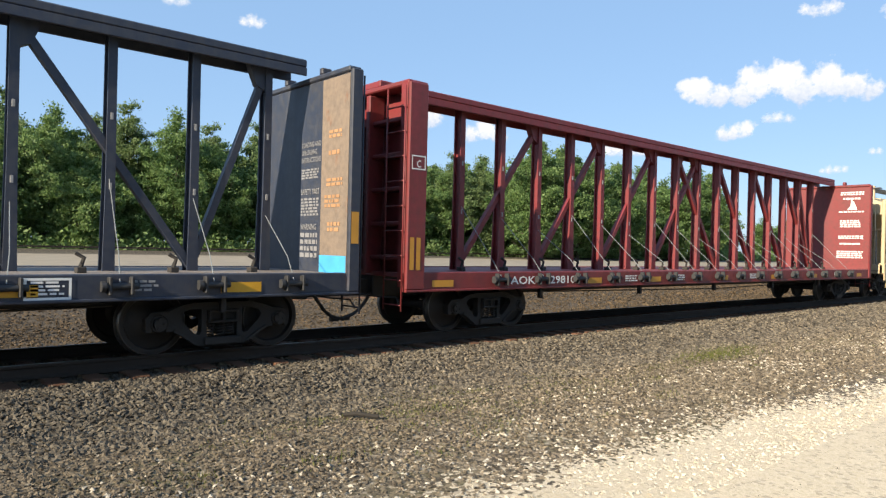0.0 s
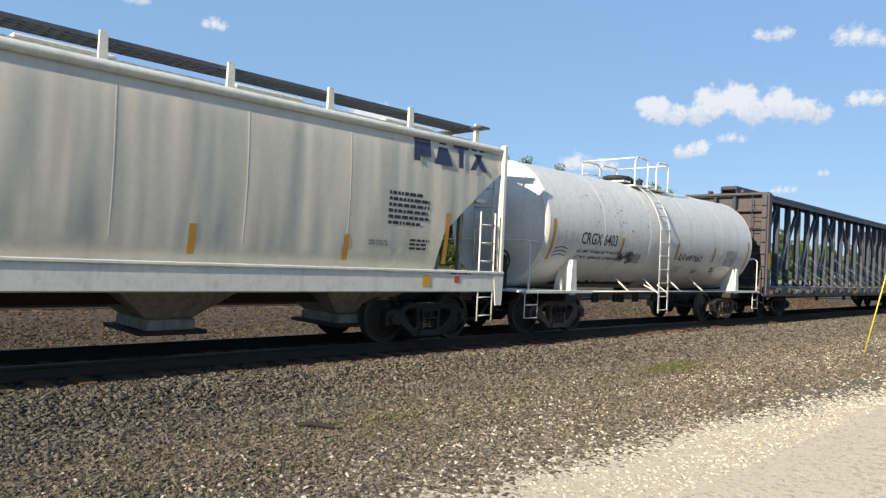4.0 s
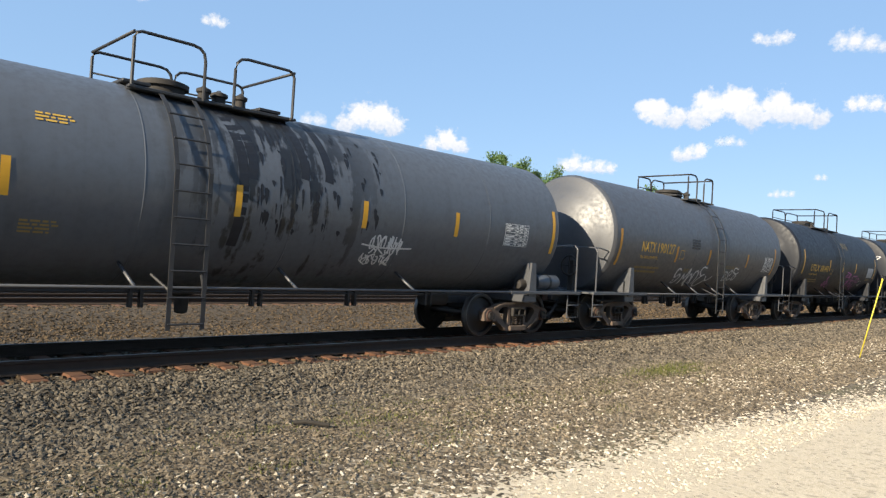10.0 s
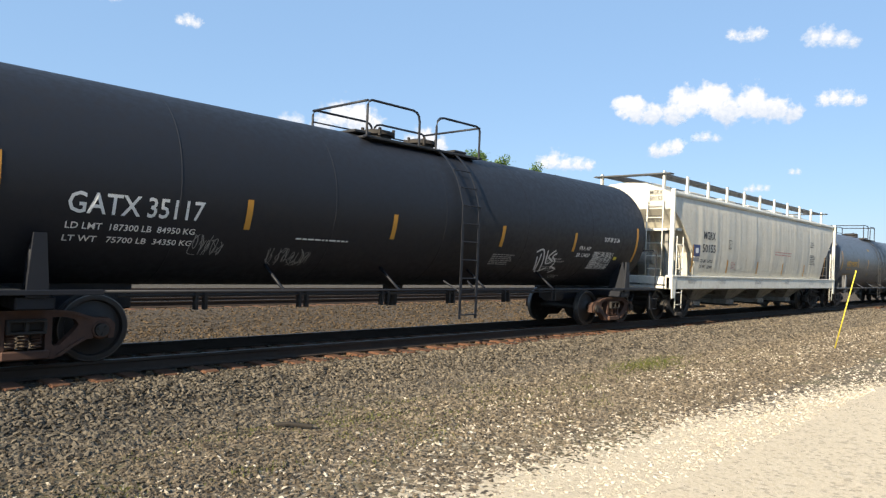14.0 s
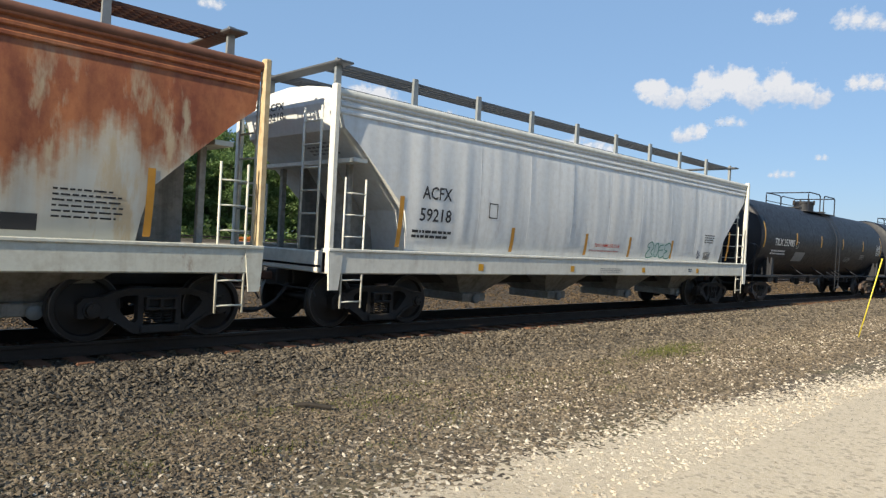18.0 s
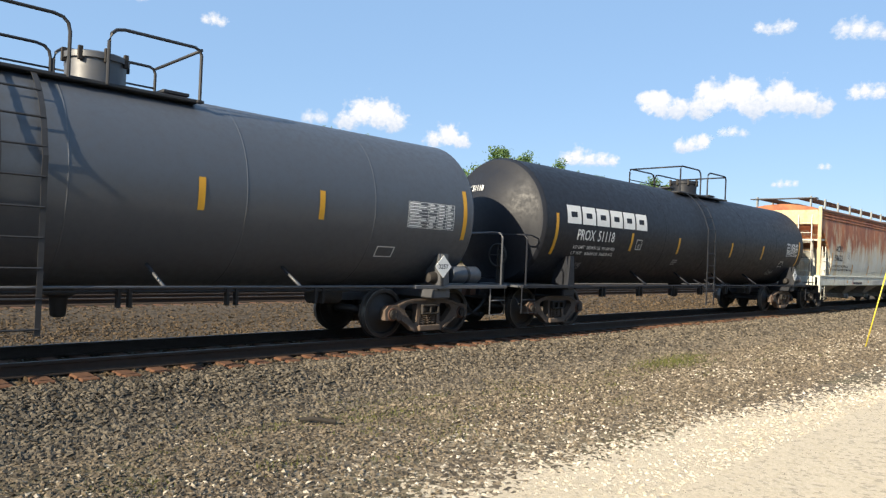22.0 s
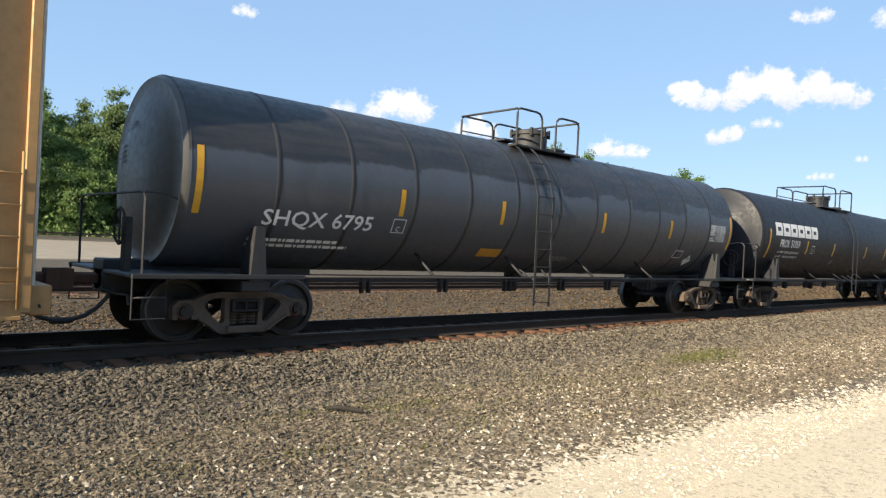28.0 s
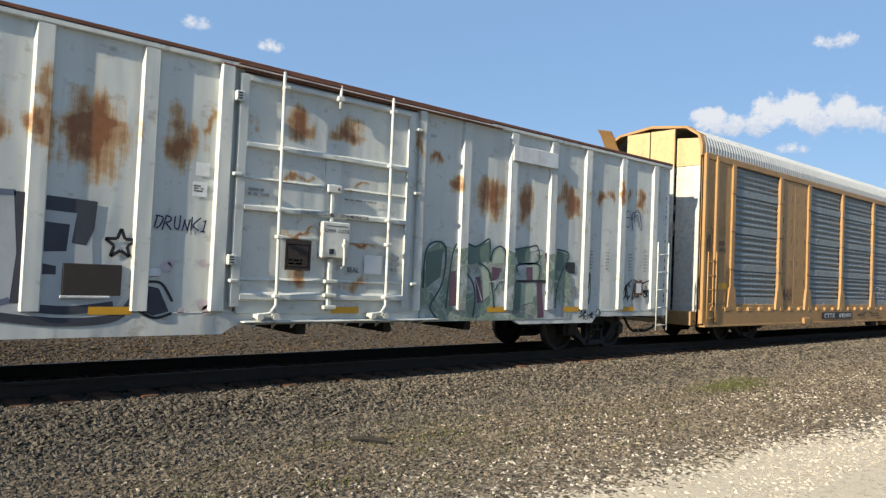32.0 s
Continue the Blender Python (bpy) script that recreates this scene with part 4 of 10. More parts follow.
            s = Shape().lathe([(-0.69, 0.0), (-0.69, 0.08), (-0.675, 0.1), (-0.63, 0.1)], "y", 16, (x + 0.02, 0, 0.4))
            part("outlet_cap", s, GALV, chute)
        else:
            s = Shape().box(x - 0.5, x + 0.5, -0.75, 0.75, 0.3, 0.36, 0.01)
            part("outlet_gate", s, IRON, chute)
    for t in (tl, tr):
        bogie(car, t - xc, t, bogie_tone)
    return car, Side(car, xc, lift=0.008, prof=sec[1:9]), Side(car, xc, y=1.6, lift=0.008), xc


# dusty paint for the chutes, also painted-in shade for the end voids
DIRTY_SHADE = paint("dusty_and_shade_hopper_paint", (0.3, 0.29, 0.26), 0.7, (0.08, 0.07, 0.06), 0.6, 0.7, 0.2)


def walk_grating(x0, x1, y0, y1, z):
    """Long bars and cross bars of an open roof walk."""
    s = Shape()
    for k in range(5):
        y = y0 + (y1 - y0) * k / 4
        s.box(x0, x1, y - 0.012, y + 0.012, z - 0.05, z)
    n = int((x1 - x0) / 0.16)
    for k in range(n + 1):
        x = x0 + (x1 - x0) * k / n
        s.box(x - 0.012, x + 0.012, y0, y1, z - 0.03, z - 0.004)
    return s


# ---- centre-beam flat cars ----
def centerbeam(label, tl, tr, el, er, body, posts, bulk_front, bulk_back, end_mat, deck_mat, tone="dark", chord=4.6, depth=(0.3, 0.22), flare=0.02):
    xc = (tl + tr) / 2
    car = train_car("centerbeam_car", label, xc)
    cars.append((car, xc))
    a, b = el - xc, er - xc
    for t in (tl, tr):
        bogie(car, t - xc, t, tone)
    part("deck", Shape().box(a + 0.1, b - 0.1, -1.42, 1.42, 1.06, 1.14, 0.01), deck_mat, car, "worn plank deck")
    for g in (-1, 1):
        y0, y1 = sorted((g * 1.52, g * 1.4))
        part("side_sill", Shape().box(a, b, y0, y1, 0.84, 1.16, 0.015), body, car)
        y0, y1 = sorted((g * 1.56, g * 1.4))
        part("sill_flange", Shape().box(a, b, y0, y1, 0.82, 0.86, 0.01), body, car)
    part("centre_sill", Shape().box(a + 0.2, b - 0.2, -0.33, 0.33, 0.66, 1.06, 0.02), DARKSTEEL, car)
    top = chord
    part("top_chord", Shape().box(a + 0.3, b - 0.3, -0.3, 0.3, top - 0.05, top + 0.08, 0.02), body, car)
    for g in (-1, 1):
        y0, y1 = sorted((g * 0.3, g * 0.25))
        part("chord_flange", Shape().box(a + 0.3, b - 0.3, y0, y1, top - 0.19, top - 0.052, 0.01), body, car)
    loc = [x - xc for x in posts]
    for i, x in enumerate(loc):
        s = Shape()
        for g in (-1, 1):
            y0, y1 = sorted((g * 0.11, g * 0.08))
            s.prism([(x - 0.065 - flare, 1.12), (x + 0.065 + flare, 1.12), (x + 0.065, 2.4), (x + 0.06, top - 0.1), (x - 0.06, top - 0.1), (x - 0.065, 2.4)], y0, y1)
        s.box(x - 0.02, x + 0.02, -0.08, 0.08, 1.12, top - 0.1)
        post = part("post", s, body, car)
        for z in (2.3, 3.3):
            part("strap_hole", Shape().box(x - 0.02, x + 0.02, -0.116, -0.106, z, z + 0.1, 0.004), LET_G, post)
    # diagonals in long zigzags
    n = len(loc)
    k = 9 if n == 18 else 8
    spans = [(j - 2, j, -1) for j in range(k, 1, -2)] + [(j, j + 2, 1) for j in range(k - 1, n - 2, 2)]
    spans += [(0, 1, 1), (16, 17, -1)] if k == 9 else [(n - 2, n - 1, 1)]
    for i, j, q in spans:
        if j >= n:
            continue
        x0, x1 = loc[i], loc[j]
        z0, z1 = (1.2, top - 0.12) if q < 0 else (top - 0.12, 1.2)
        dx, dz = x1 - x0, z1 - z0
        L = math.hypot(dx, dz)
        px, pz = -dz / L * 0.055, dx / L * 0.055
        s = Shape().prism([(x0 + px, z0 + pz), (x0 - px, z0 - pz), (x1 - px, z1 - pz), (x1 + px, z1 + pz)], -0.06 - 0.004 * q, 0.06 + 0.004 * q)
        zt, xt = (z1, x1) if q < 0 else (z0, x0)
        d = 1 if q > 0 else -1
        part("diagonal", s, body, car)
        g = Shape().prism([(xt, top - 0.02), (xt + d * 0.38, top - 0.02), (xt + d * 0.2, top - 0.45), (xt, top - 0.55)], -0.075, 0.075)
        part("gusset", g, body, car)
    # bulkheads at both ends
    for q, e in ((-1, a), (1, b)):
        dp = depth[0] if q < 0 else depth[1]
        tone_ = end_mat if q < 0 else body
        for g in (-1, 1):
            y0, y1 = sorted((g * 1.56, g * 1.48))
            x0, x1 = sorted((e, e - q * (dp - 0.012)))
            part("bulkhead_post", Shape().box(x0, x1, y0, y1, 0.86, 4.38, 0.02), tone_, car)
            y0, y1 = sorted((g * 1.48, g * 1.3))
            x0, x1 = sorted((e, e - q * 0.05))
            part("bulkhead_flange", Shape().box(x0, x1, y0, y1, 0.9, 4.36, 0.012), tone_, car)
        x0, x1 = sorted((e - q * (dp - 0.06), e - q * dp))
        part("bulkhead_sheet", Shape().box(x0, x1, -1.53, 1.53, 1.1, 4.32, 0.01), bulk_front if q > 0 else bulk_back, car)
        for k in range(5):
            z = 1.35 + 0.6 * k
            x0, x1 = sorted((e - q * 0.06, e - q * (dp - 0.06)))
            part("bulkhead_rib", Shape().box(x0, x1, -1.47, 1.47, z, z + 0.08, 0.02), tone_ if k > 2 else body, car)
        for y in (-0.35, 0.35):
            x0, x1 = sorted((e + q * 0.02, e - q * (dp - 0.1)))
            part("bulkhead_stud", Shape().box(x0, x1, y - 0.06, y + 0.06, 1.1, 4.3, 0.02), body, car)
        x0, x1 = sorted((e + q * 0.0, e - q * (dp + 0.02)))
        part("bulkhead_cap", Shape().box(x0, x1, -1.5, 1.5, 4.33, 4.42, 0.02), tone_, car)
        for y in (-0.6, 0.6):
            part("bulkhead_ear", Shape().box(*sorted((e - q * 0.02, e - q * dp)), y - 0.05, y + 0.05, 4.42, 4.54, 0.02), tone_, car)
        s = Shape()
        for yy in (-1.5, -1.0):
            s.tube([(e + q * 0.05, yy, 0.5), (e + q * 0.05, yy, 4.3)], 0.015, 6)
        for k in range(9):
            s.tube([(e + q * 0.05, -1.5, 0.6 + 0.42 * k), (e + q * 0.05, -1.0, 0.6 + 0.42 * k)], 0.014, 6)
        part("end_ladder", s, body, car)
        coupler(car, e, q)
    # winches and tie-down cables
    k = 0
    for x in loc:
        x -= 0.86
        s = Shape().box(x + 0.46, x + 0.5, -1.62, -1.5, 0.9, 1.13, 0.01).box(x + 0.72, x + 0.76, -1.62, -1.5, 0.9, 1.13, 0.01)
        s.tube([(x + 0.4, -1.565, 1.01), (x + 0.82, -1.565, 1.01)], 0.042, 10)
        s.lathe([(x + 0.38, 0.0), (x + 0.38, 0.07), (x + 0.43, 0.07)], "x", 10, (0, -1.565, 1.01))
        w = part("winch", s, DARKSTEEL, car)
        s = Shape().tube([(x + 0.6, -1.56, 1.06), (x + 0.68, -1.2, 1.4), (x + 0.84, -0.12, 2.45 - 0.2 * (k % 3))], 0.007, 5)
        part("tie_cable", s, GALV, w)
        s = Shape().box(x + 0.3, x + 0.42, -0.75, -0.6, 1.14, 1.22, 0.01).tube([(x + 0.36, -0.68, 1.22), (x + 0.4, -0.68, 1.34), (x + 0.3, -0.66, 1.4)], 0.03, 6)
        part("deck_fitting", s, IRON, w)
        k += 1
    for x in loc[1::3]:
        part("under_bracket", Shape().box(x - 0.04, x + 0.04, -1.3, -1.2, 0.6, 0.84, 0.01), DARKSTEEL, car)
    part("brake_rod", Shape().tube([(a + 3.5, -1.0, 0.72), (0, -1.0, 0.62), (b - 3.5, -1.0, 0.72)], 0.016, 6), IRON, car)
    return car, Side(car, xc, y=1.52, lift=0.008), xc


# ---- autorack ----
HEAD_Y = paint("pale_yellow_door_paint", (0.55, 0.41, 0.2), 0.55, (0.3, 0.2, 0.1), 0.4, 0.4, 0.3)


DOOR_GREY = paint("grimy_door_paint", (0.56, 0.55, 0.5), 0.55, (0.2, 0.17, 0.14), 0.5, 0.6, 0.4)


def autorack(label, tl, tr, el, er):
    xc = (tl + tr) / 2
    car = train_car("autorack_car", label, xc)
    cars.append((car, xc))
    a, b = el - xc, er - xc
    for t in (tl, tr):
        bogie(car, t - xc, t, "dark")
    for g in (-1, 1):
        y0, y1 = sorted((g * 1.56, g * 1.38))
        part("side_sill", Shape().box(a + 0.1, b - 0.1, y0, y1, 0.5, 0.9, 0.015), YELLOW, car)
        y0, y1 = sorted((g * 1.58, g * 1.36))
        part("sill_flange", Shape().box(a + 0.1, b - 0.1, y0, y1, 0.47, 0.52, 0.008), YELLOW, car)
        y0, y1 = sorted((g * 1.53, g * 1.46))
        part("top_rail", Shape().box(a + 0.05, b - 0.05, y0, y1, 4.78, 4.95, 0.015), YELLOW, car)
        y0, y1 = sorted((g * 1.508, g * 1.4))
        part("bottom_rail", Shape().box(a + 0.05, b - 0.05, y0, y1, 0.905, 1.06, 0.01), YELLOW, car)
    part("floor_deck", Shape().box(a + 0.1, b - 0.1, -1.38, 1.38, 0.74, 0.88, 0.01), IRON, car)
    part("middle_deck", Shape().box(a + 0.4, b - 0.4, -1.38, 1.38, 2.75, 2.83, 0.01), IRON, car)
    # bays along the side: galvanised panels and yellow doors, with posts between
    bays = [(-309.97, -307.29, "galv"), (-307.2, -305.3, "door"), (-305.22, -302.64, "galv"), (-302.44, -299.75, "galv"), (-299.57, -296.96, "galv"),
            (-296.7, -294.15, "galv"), (-293.9, -291.32, "galv"), (-291.2, -289.2, "door"), (-289.13, -286.5, "galv")]
    for g in (-1, 1):
        for x0, x1, kind in bays:
            x0, x1 = x0 - xc, x1 - xc
            if kind == "galv":
                for z0, z1, n in ((1.05, 1.97, 5), (1.97, 2.98, 5), (2.98, 4.0, 5), (4.0, 4.78, 4)):
                    panel = part("side_panel", corrugated(x0, x1, z0, z1, n, g * 1.46), GALV_SIDE, car)
                    if g < 0:
                        tagged(part("perforation", panel_holes(x0, x1, z0, z1, n), HOLE, panel), kind="stuff")
                        tagged(part("bolt_pattern", rivets([(x0 + (x1 - x0) * u, z) for u in (0.03, 0.27, 0.52, 0.78, 0.97) for z in (z0 + 0.035, z0 + 0.15)], 1.489), LET_G, panel), kind="stuff")
            else:
                m = (x0 + x1) / 2
                for p0, p1 in ((x0, m - 0.01), (m + 0.01, x1)):
                    y0, y1 = sorted((g * 1.498, g * 1.44))
                    d = part("side_door", Shape().box(p0, p1, y0, y1, 1.064, 4.776, 0.012), YELLOW, car)
                    if g < 0:
                        at = [(p0 + (p1 - p0) * u, z + dz) for u in (0.22, 0.8) for z in (1.75, 2.3, 3.0, 3.55, 4.25) for dz in (-0.06, 0.0, 0.06)]
                        tagged(part("bolt_pattern", rivets(at, 1.498), IRON, d), kind="stuff")
        edges = [-310.08, -307.25, -305.26, -302.54, -299.66, -296.83, -294.02, -291.26, -289.17, -286.42]
        for x in edges:
            x -= xc
            y0, y1 = sorted((g * 1.55, g * 1.45))
            post = part("side_post", Shape().box(x - 0.09, x + 0.09, y0, y1, 0.9, 4.8, 0.012), YELLOW, car)
            y0, y1 = sorted((g * 1.565, g * 1.5))
            part("post_foot", Shape().prism([(x - 0.25, 0.9), (x + 0.25, 0.9), (x + 0.15, 1.5), (x - 0.15, 1.5)], y0, y1), YELLOW, post)
            for z in (1.97, 2.98, 4.0):
                part("post_clip", Shape().box(x - 0.1, x + 0.1, *sorted((g * 1.556, g * 1.53)), z, z + 0.03, 0.004), RUSTED, post)
        for q, e in ((-1, a), (1, b)):
            x0, x1 = sorted((e, e - q * 1.66))
            y0, y1 = sorted((g * 1.5, g * 1.43))
            part("end_panel", Shape().box(x0, x1, y0, y1, 0.9, 4.86, 0.012), YELLOW, car)
            for d in (0.06, 0.62):
                x = e - q * d
                part("end_post", Shape().box(x - 0.06, x + 0.06, *sorted((g * 1.56, g * 1.44)), 0.55, 4.9, 0.012), YELLOW, car)
            ladder("end_ladder", car, e - q * 0.36, g * 1.6, 0.6, 2.4, 0.42, YELLOW, 5)
    # small tabs along the sill
    for k in range(40):
        x = a + 0.6 + (b - a - 1.2) * k / 39
        part("sill_tab", Shape().box(x - 0.12, x + 0.12, -1.575, -1.5, 0.86, 0.98, 0.015), YELLOW, car)
    # corrugated roof with rounded eaves
    sec = [(-1.5, 4.9), (-1.5, 5.12), (-1.43, 5.35), (-1.24, 5.53), (-0.8, 5.67), (0, 5.74)]
    sec = sec + [(-y, z) for y, z in reversed(sec[:-1])]
    v, f = [], []
    n = int((b - a) / 0.037)
    for i in range(n + 1):
        x = a + (b - a) * i / n
        d = 0.016 if (i // 2) % 2 else -0.016
        for y, z in sec:
            L = math.hypot(y, z - 4.0)
            v.append((x, y + d * y / L, z + d * (z - 4.0) / L))
    k = len(sec)
    for i in range(n):
        for j in range(k - 1):
            f.append((i * k + j, (i + 1) * k + j, (i + 1) * k + j + 1, i * k + j + 1))
    part("roof", Shape().add(v, f), ROOF_GALV, car)
    # end doors and bent upper shields
    for q, e in ((-1, a), (1, b)):
        for y0, y1 in ((-1.42, -0.75), (-0.73, -0.02), (0.02, 0.73), (0.75, 1.42)):
            d = 0.06 if abs(y0 + y1) > 1.6 else 0.16
            x0, x1 = sorted((e + q * d, e + q * (d - 0.05)))
            door = part("end_door", Shape().box(x0, x1, y0, y1, 0.85, 4.6, 0.01), DOOR_GREY, car, "grimy white end door")
            if q > 0 or y0 < 0.7:
                hi = 5.36 if abs(y0 + y1) > 1.6 else 5.6
                part("door_head", Shape().prism_x([(y0, 4.61), (y1, 4.61), (y1, hi if y1 < 0.8 else 5.3), (y0, hi if y0 > -0.8 else 5.3)], x0, x1), HEAD_Y, car)
            for r in range(5):
                z = 1.2 + 0.8 * r
                part("hinge", Shape().tube([(e + q * (d + 0.02), y1, z), (e + q * (d + 0.02), y1, z + 0.14)], 0.02, 6), IRON, door)
        sh = [(-1.5, 4.85), (-1.5, 5.14), (-1.42, 5.4), (-1.05, 5.65), (0, 5.78), (1.05, 5.65), (1.42, 5.4), (1.5, 5.14), (1.5, 4.85), (1.44, 4.85), (1.44, 5.12), (1.36, 5.36), (1.02, 5.59), (0, 5.71), (-1.02, 5.59), (-1.36, 5.36), (-1.44, 5.12), (-1.44, 4.85)]
        v, f = [], []
        m = len(sh)
        for x in (e - q * 0.15, e + q * 0.12):
            v += [(x, y, z) for y, z in sh]
        h = m // 2
        f = [(i, (i + 1) % m, (i + 1) % m + m, i + m) for i in range(m)]
        for base in (0, m):
            f += [(base + i, base + i + 1, base + m - 2 - i, base + m - 1 - i) for i in range(h - 1)]
        part("roof_end_hood", Shape().add(v, f), YELLOW, car)
        coupler(car, e + q * 0.1, q)
        s = Shape().box(*sorted((e, e + q * 0.25)), -1.4, 1.4, 0.5, 0.86, 0.02)
        part("end_sill", s, YELLOW, car)
    s = Shape()
    pts = [(a - 0.06, 1.1, 5.0), (a - 0.3, 1.15, 5.25), (a - 0.55, 1.1, 5.5), (a - 0.72, 1.1, 5.66)]
    v = []
    for x, y, z in pts:
        v += [(x, y - 0.2, z), (x, y + 0.25, z + 0.1)]
    s.add(v, [(0, 1, 3, 2), (2, 3, 5, 4), (4, 5, 7, 6)])
    s.add([(x + 0.03, y, z) for x, y, z in v], [(0, 2, 3, 1), (2, 4, 5, 3), (4, 6, 7, 5)])
    part("torn_sheet", s, YELLOW, car, "torn and bent end sheet")
    return car, Side(car, xc, y=1.58, lift=0.006), Side(car, xc, y=1.5, lift=0.006), xc


FLAT = 0.19      # height of the flat lap at the foot of each side panel


def swell(z, z0, z1, n):
    """How far a side panel stands out at the height z: a flat lap, then n rounded ridges."""
    if z <= z0 + FLAT:
        return 0.026
    u = (z - z0 - FLAT) / (z1 - z0 - FLAT) * n
    return 0.026 - 0.05 * (0.5 + 0.5 * math.cos(math.tau * u)) ** 1.6


def corrugated(x0, x1, z0, z1, n, y):
    """Pressed sheet with rounded ridges that run out towards its posts."""
    g = 1 if y > 0 else -1
    zs = [z0 + 0.004, z0 + 0.01, z0 + FLAT] + [z0 + FLAT + (z1 - z0 - FLAT) * k / (8 * n) for k in range(1, 8 * n)] + [z1]
    xs = [(x0, 0.0), (x0 + 0.06, 0.15), (x0 + 0.13, 1.0), (x1 - 0.13, 1.0), (x1 - 0.06, 0.15), (x1, 0.0)]
    v = []
    for z in zs:
        d = swell(z, z0, z1, n)
        v += [(x, y + g * (-0.024 + (d + 0.024) * k if d < 0.02 else d), z) for x, k in xs]
    m = len(xs)
    f = [(i * m + j, i * m + j + 1, i * m + m + j + 1, i * m + m + j) for i in range(len(zs) - 1) for j in range(m - 1)]
    s = Shape().add(v, f, True)
    s.add([(x0, y - g * 0.04, z0), (x1, y - g * 0.04, z0), (x1, y - g * 0.04, z1), (x0, y - g * 0.04, z1)], [(0, 1, 2, 3)])
    return s


def panel_holes(x0, x1, z0, z1, n):
    """Vent holes in upright double rows on the ridges."""
    s, x, k = Shape(), x0 + 0.17, 0
    while x < x1 - 0.16:
        for i in range(n):
            for u in (0.36, 0.5, 0.64):
                z = z0 + FLAT + (z1 - z0 - FLAT) * (i + u) / n
                y = -1.46 - swell(z, z0, z1, n) - 0.004
                s.add([(x - 0.009, y, z - 0.009), (x + 0.009, y, z - 0.009), (x + 0.009, y, z + 0.009), (x - 0.009, y, z + 0.009)], [(0, 1, 2, 3)])
        k += 1
        x += (0.055, 0.13, 0.11, 0.055, 0.17)[k % 5]
    return s


def rivets(at, y):
    """Small bolt heads on the near side."""
    s = Shape()
    for x, z in at:
        s.lathe([(-y + 0.002, 0.02), (-y - 0.01, 0.016), (-y - 0.012, 0.0)], "y", 6, (x, 0, z))
    return s


# ---- boxcar ----
def plug_door(car, xc, d0, d1, side_mat):
    """The near plug door: stiffened leaf, two full lock rods, a latch column, gear box, rollers and rails."""
    dr = part("plug_door", Shape().box(d0 + 0.02, d1 - 0.02, -1.535, -1.45, 0.88, 4.24, 0.012), side_mat, car, "ribbed plug door with lock rods and rust stains")
    at = lambda x: x - xc
    for x0, x1 in ((-324.04, -323.9), (-321.1, -320.97)):
        part("door_stile", Shape().box(at(x0), at(x1), -1.59, -1.53, 0.98, 4.22, 0.012), side_mat, dr)
    for z, h, y in ((4.17, 0.09, 1.6), (3.25, 0.085, 1.6), (2.37, 0.085, 1.6), (1.13, 0.1, 1.6), (2.79, 0.03, 1.565), (1.37, 0.03, 1.565)):
        rib = Shape().prism_x([(-1.53, z - h / 2 - 0.012), (-y, z - h / 2 + 0.012), (-y, z + h / 2 - 0.02), (-1.53, z + h / 2 + 0.02)], at(-323.9), at(-321.1))
        part("door_rib", rib, side_mat, dr)
    for x0, x1 in ((-323.34, -322.74), (-322.3, -321.58)):
        part("door_rib", Shape().box(at(x0), at(x1), -1.565, -1.53, 1.975, 2.005, 0.006), side_mat, dr)
    for xt, xb in ((-323.42, -323.38), (-321.5, -321.48)):
        rod = part("lock_rod", Shape().tube([(at(xt), -1.655, 4.34), (at(xb), -1.655, 0.9)], 0.026, 10), side_mat, dr, "upright lock rod")
        for z in (4.12, 3.24, 2.37, 1.98, 1.14):
            part("rod_guide", Shape().box(at(xb) - 0.05, at(xb) + 0.05, -1.69, -1.59, z - 0.025, z + 0.03, 0.012), side_mat, rod)
        part("crank", Shape().tube([(at(xb), -1.66, 1.02), (at(xb) - 0.1, -1.68, 0.9), (at(xb) - 0.28, -1.67, 0.88)], 0.022, 8), side_mat, rod)
        roll = part("roller_truck", Shape().box(at(xb) - 0.3, at(xb) + 0.08, -1.64, -1.56, 0.83, 0.89, 0.012), side_mat, dr)
        for dx in (-0.24, 0.0):
            part("roller", Shape().lathe([(-1.63, 0.0), (-1.63, 0.055), (-1.7, 0.05), (-1.7, 0.0)], "y", 14, (at(xb) + dx, 0, 0.85)), RUST_TRIM, roll)
    part("lock_rod", Shape().tube([(at(-322.47), -1.64, 4.34), (at(-322.47), -1.64, 3.99)], 0.024, 8), side_mat, dr)
    part("rod_guide", Shape().box(at(-322.53), at(-322.41), -1.67, -1.59, 4.1, 4.18, 0.015), side_mat, dr)
    col = part("latch_column", Shape().box(at(-322.62), at(-322.36), -1.556, -1.53, 2.42, 3.2, 0.006), side_mat, dr)
    part("bar", Shape().box(at(-322.53), at(-322.47), -1.6, -1.55, 2.27, 2.84, 0.01), side_mat, col)
    part("bracket", Shape().box(at(-322.6), at(-322.35), -1.62, -1.55, 2.71, 2.83, 0.012), side_mat, col)
    part("pin", Shape().lathe([(-1.61, 0.02), (-1.64, 0.018), (-1.64, 0.0)], "y", 10, (at(-322.42), 0, 2.77)), RUSTED, col)
    box = part("gear_box", Shape().box(at(-322.69), at(-322.2), -1.66, -1.53, 1.72, 2.27, 0.018), side_mat, dr, "white lock gear box")
    part("box_label", Shape().box(at(-322.56), at(-322.48), -1.664, -1.655, 1.78, 1.86, 0.0), LET_K, box)
    hand = part("latch_handle", Shape().tube([(at(-322.31), -1.68, 2.02), (at(-322.31), -1.69, 1.62), (at(-322.36), -1.69, 1.58)], 0.02, 8), side_mat, box)
    part("knob", Shape().lathe([(-1.65, 0.035), (-1.71, 0.03), (-1.71, 0.0)], "y", 10, (at(-322.31), 0, 1.92)), side_mat, hand)
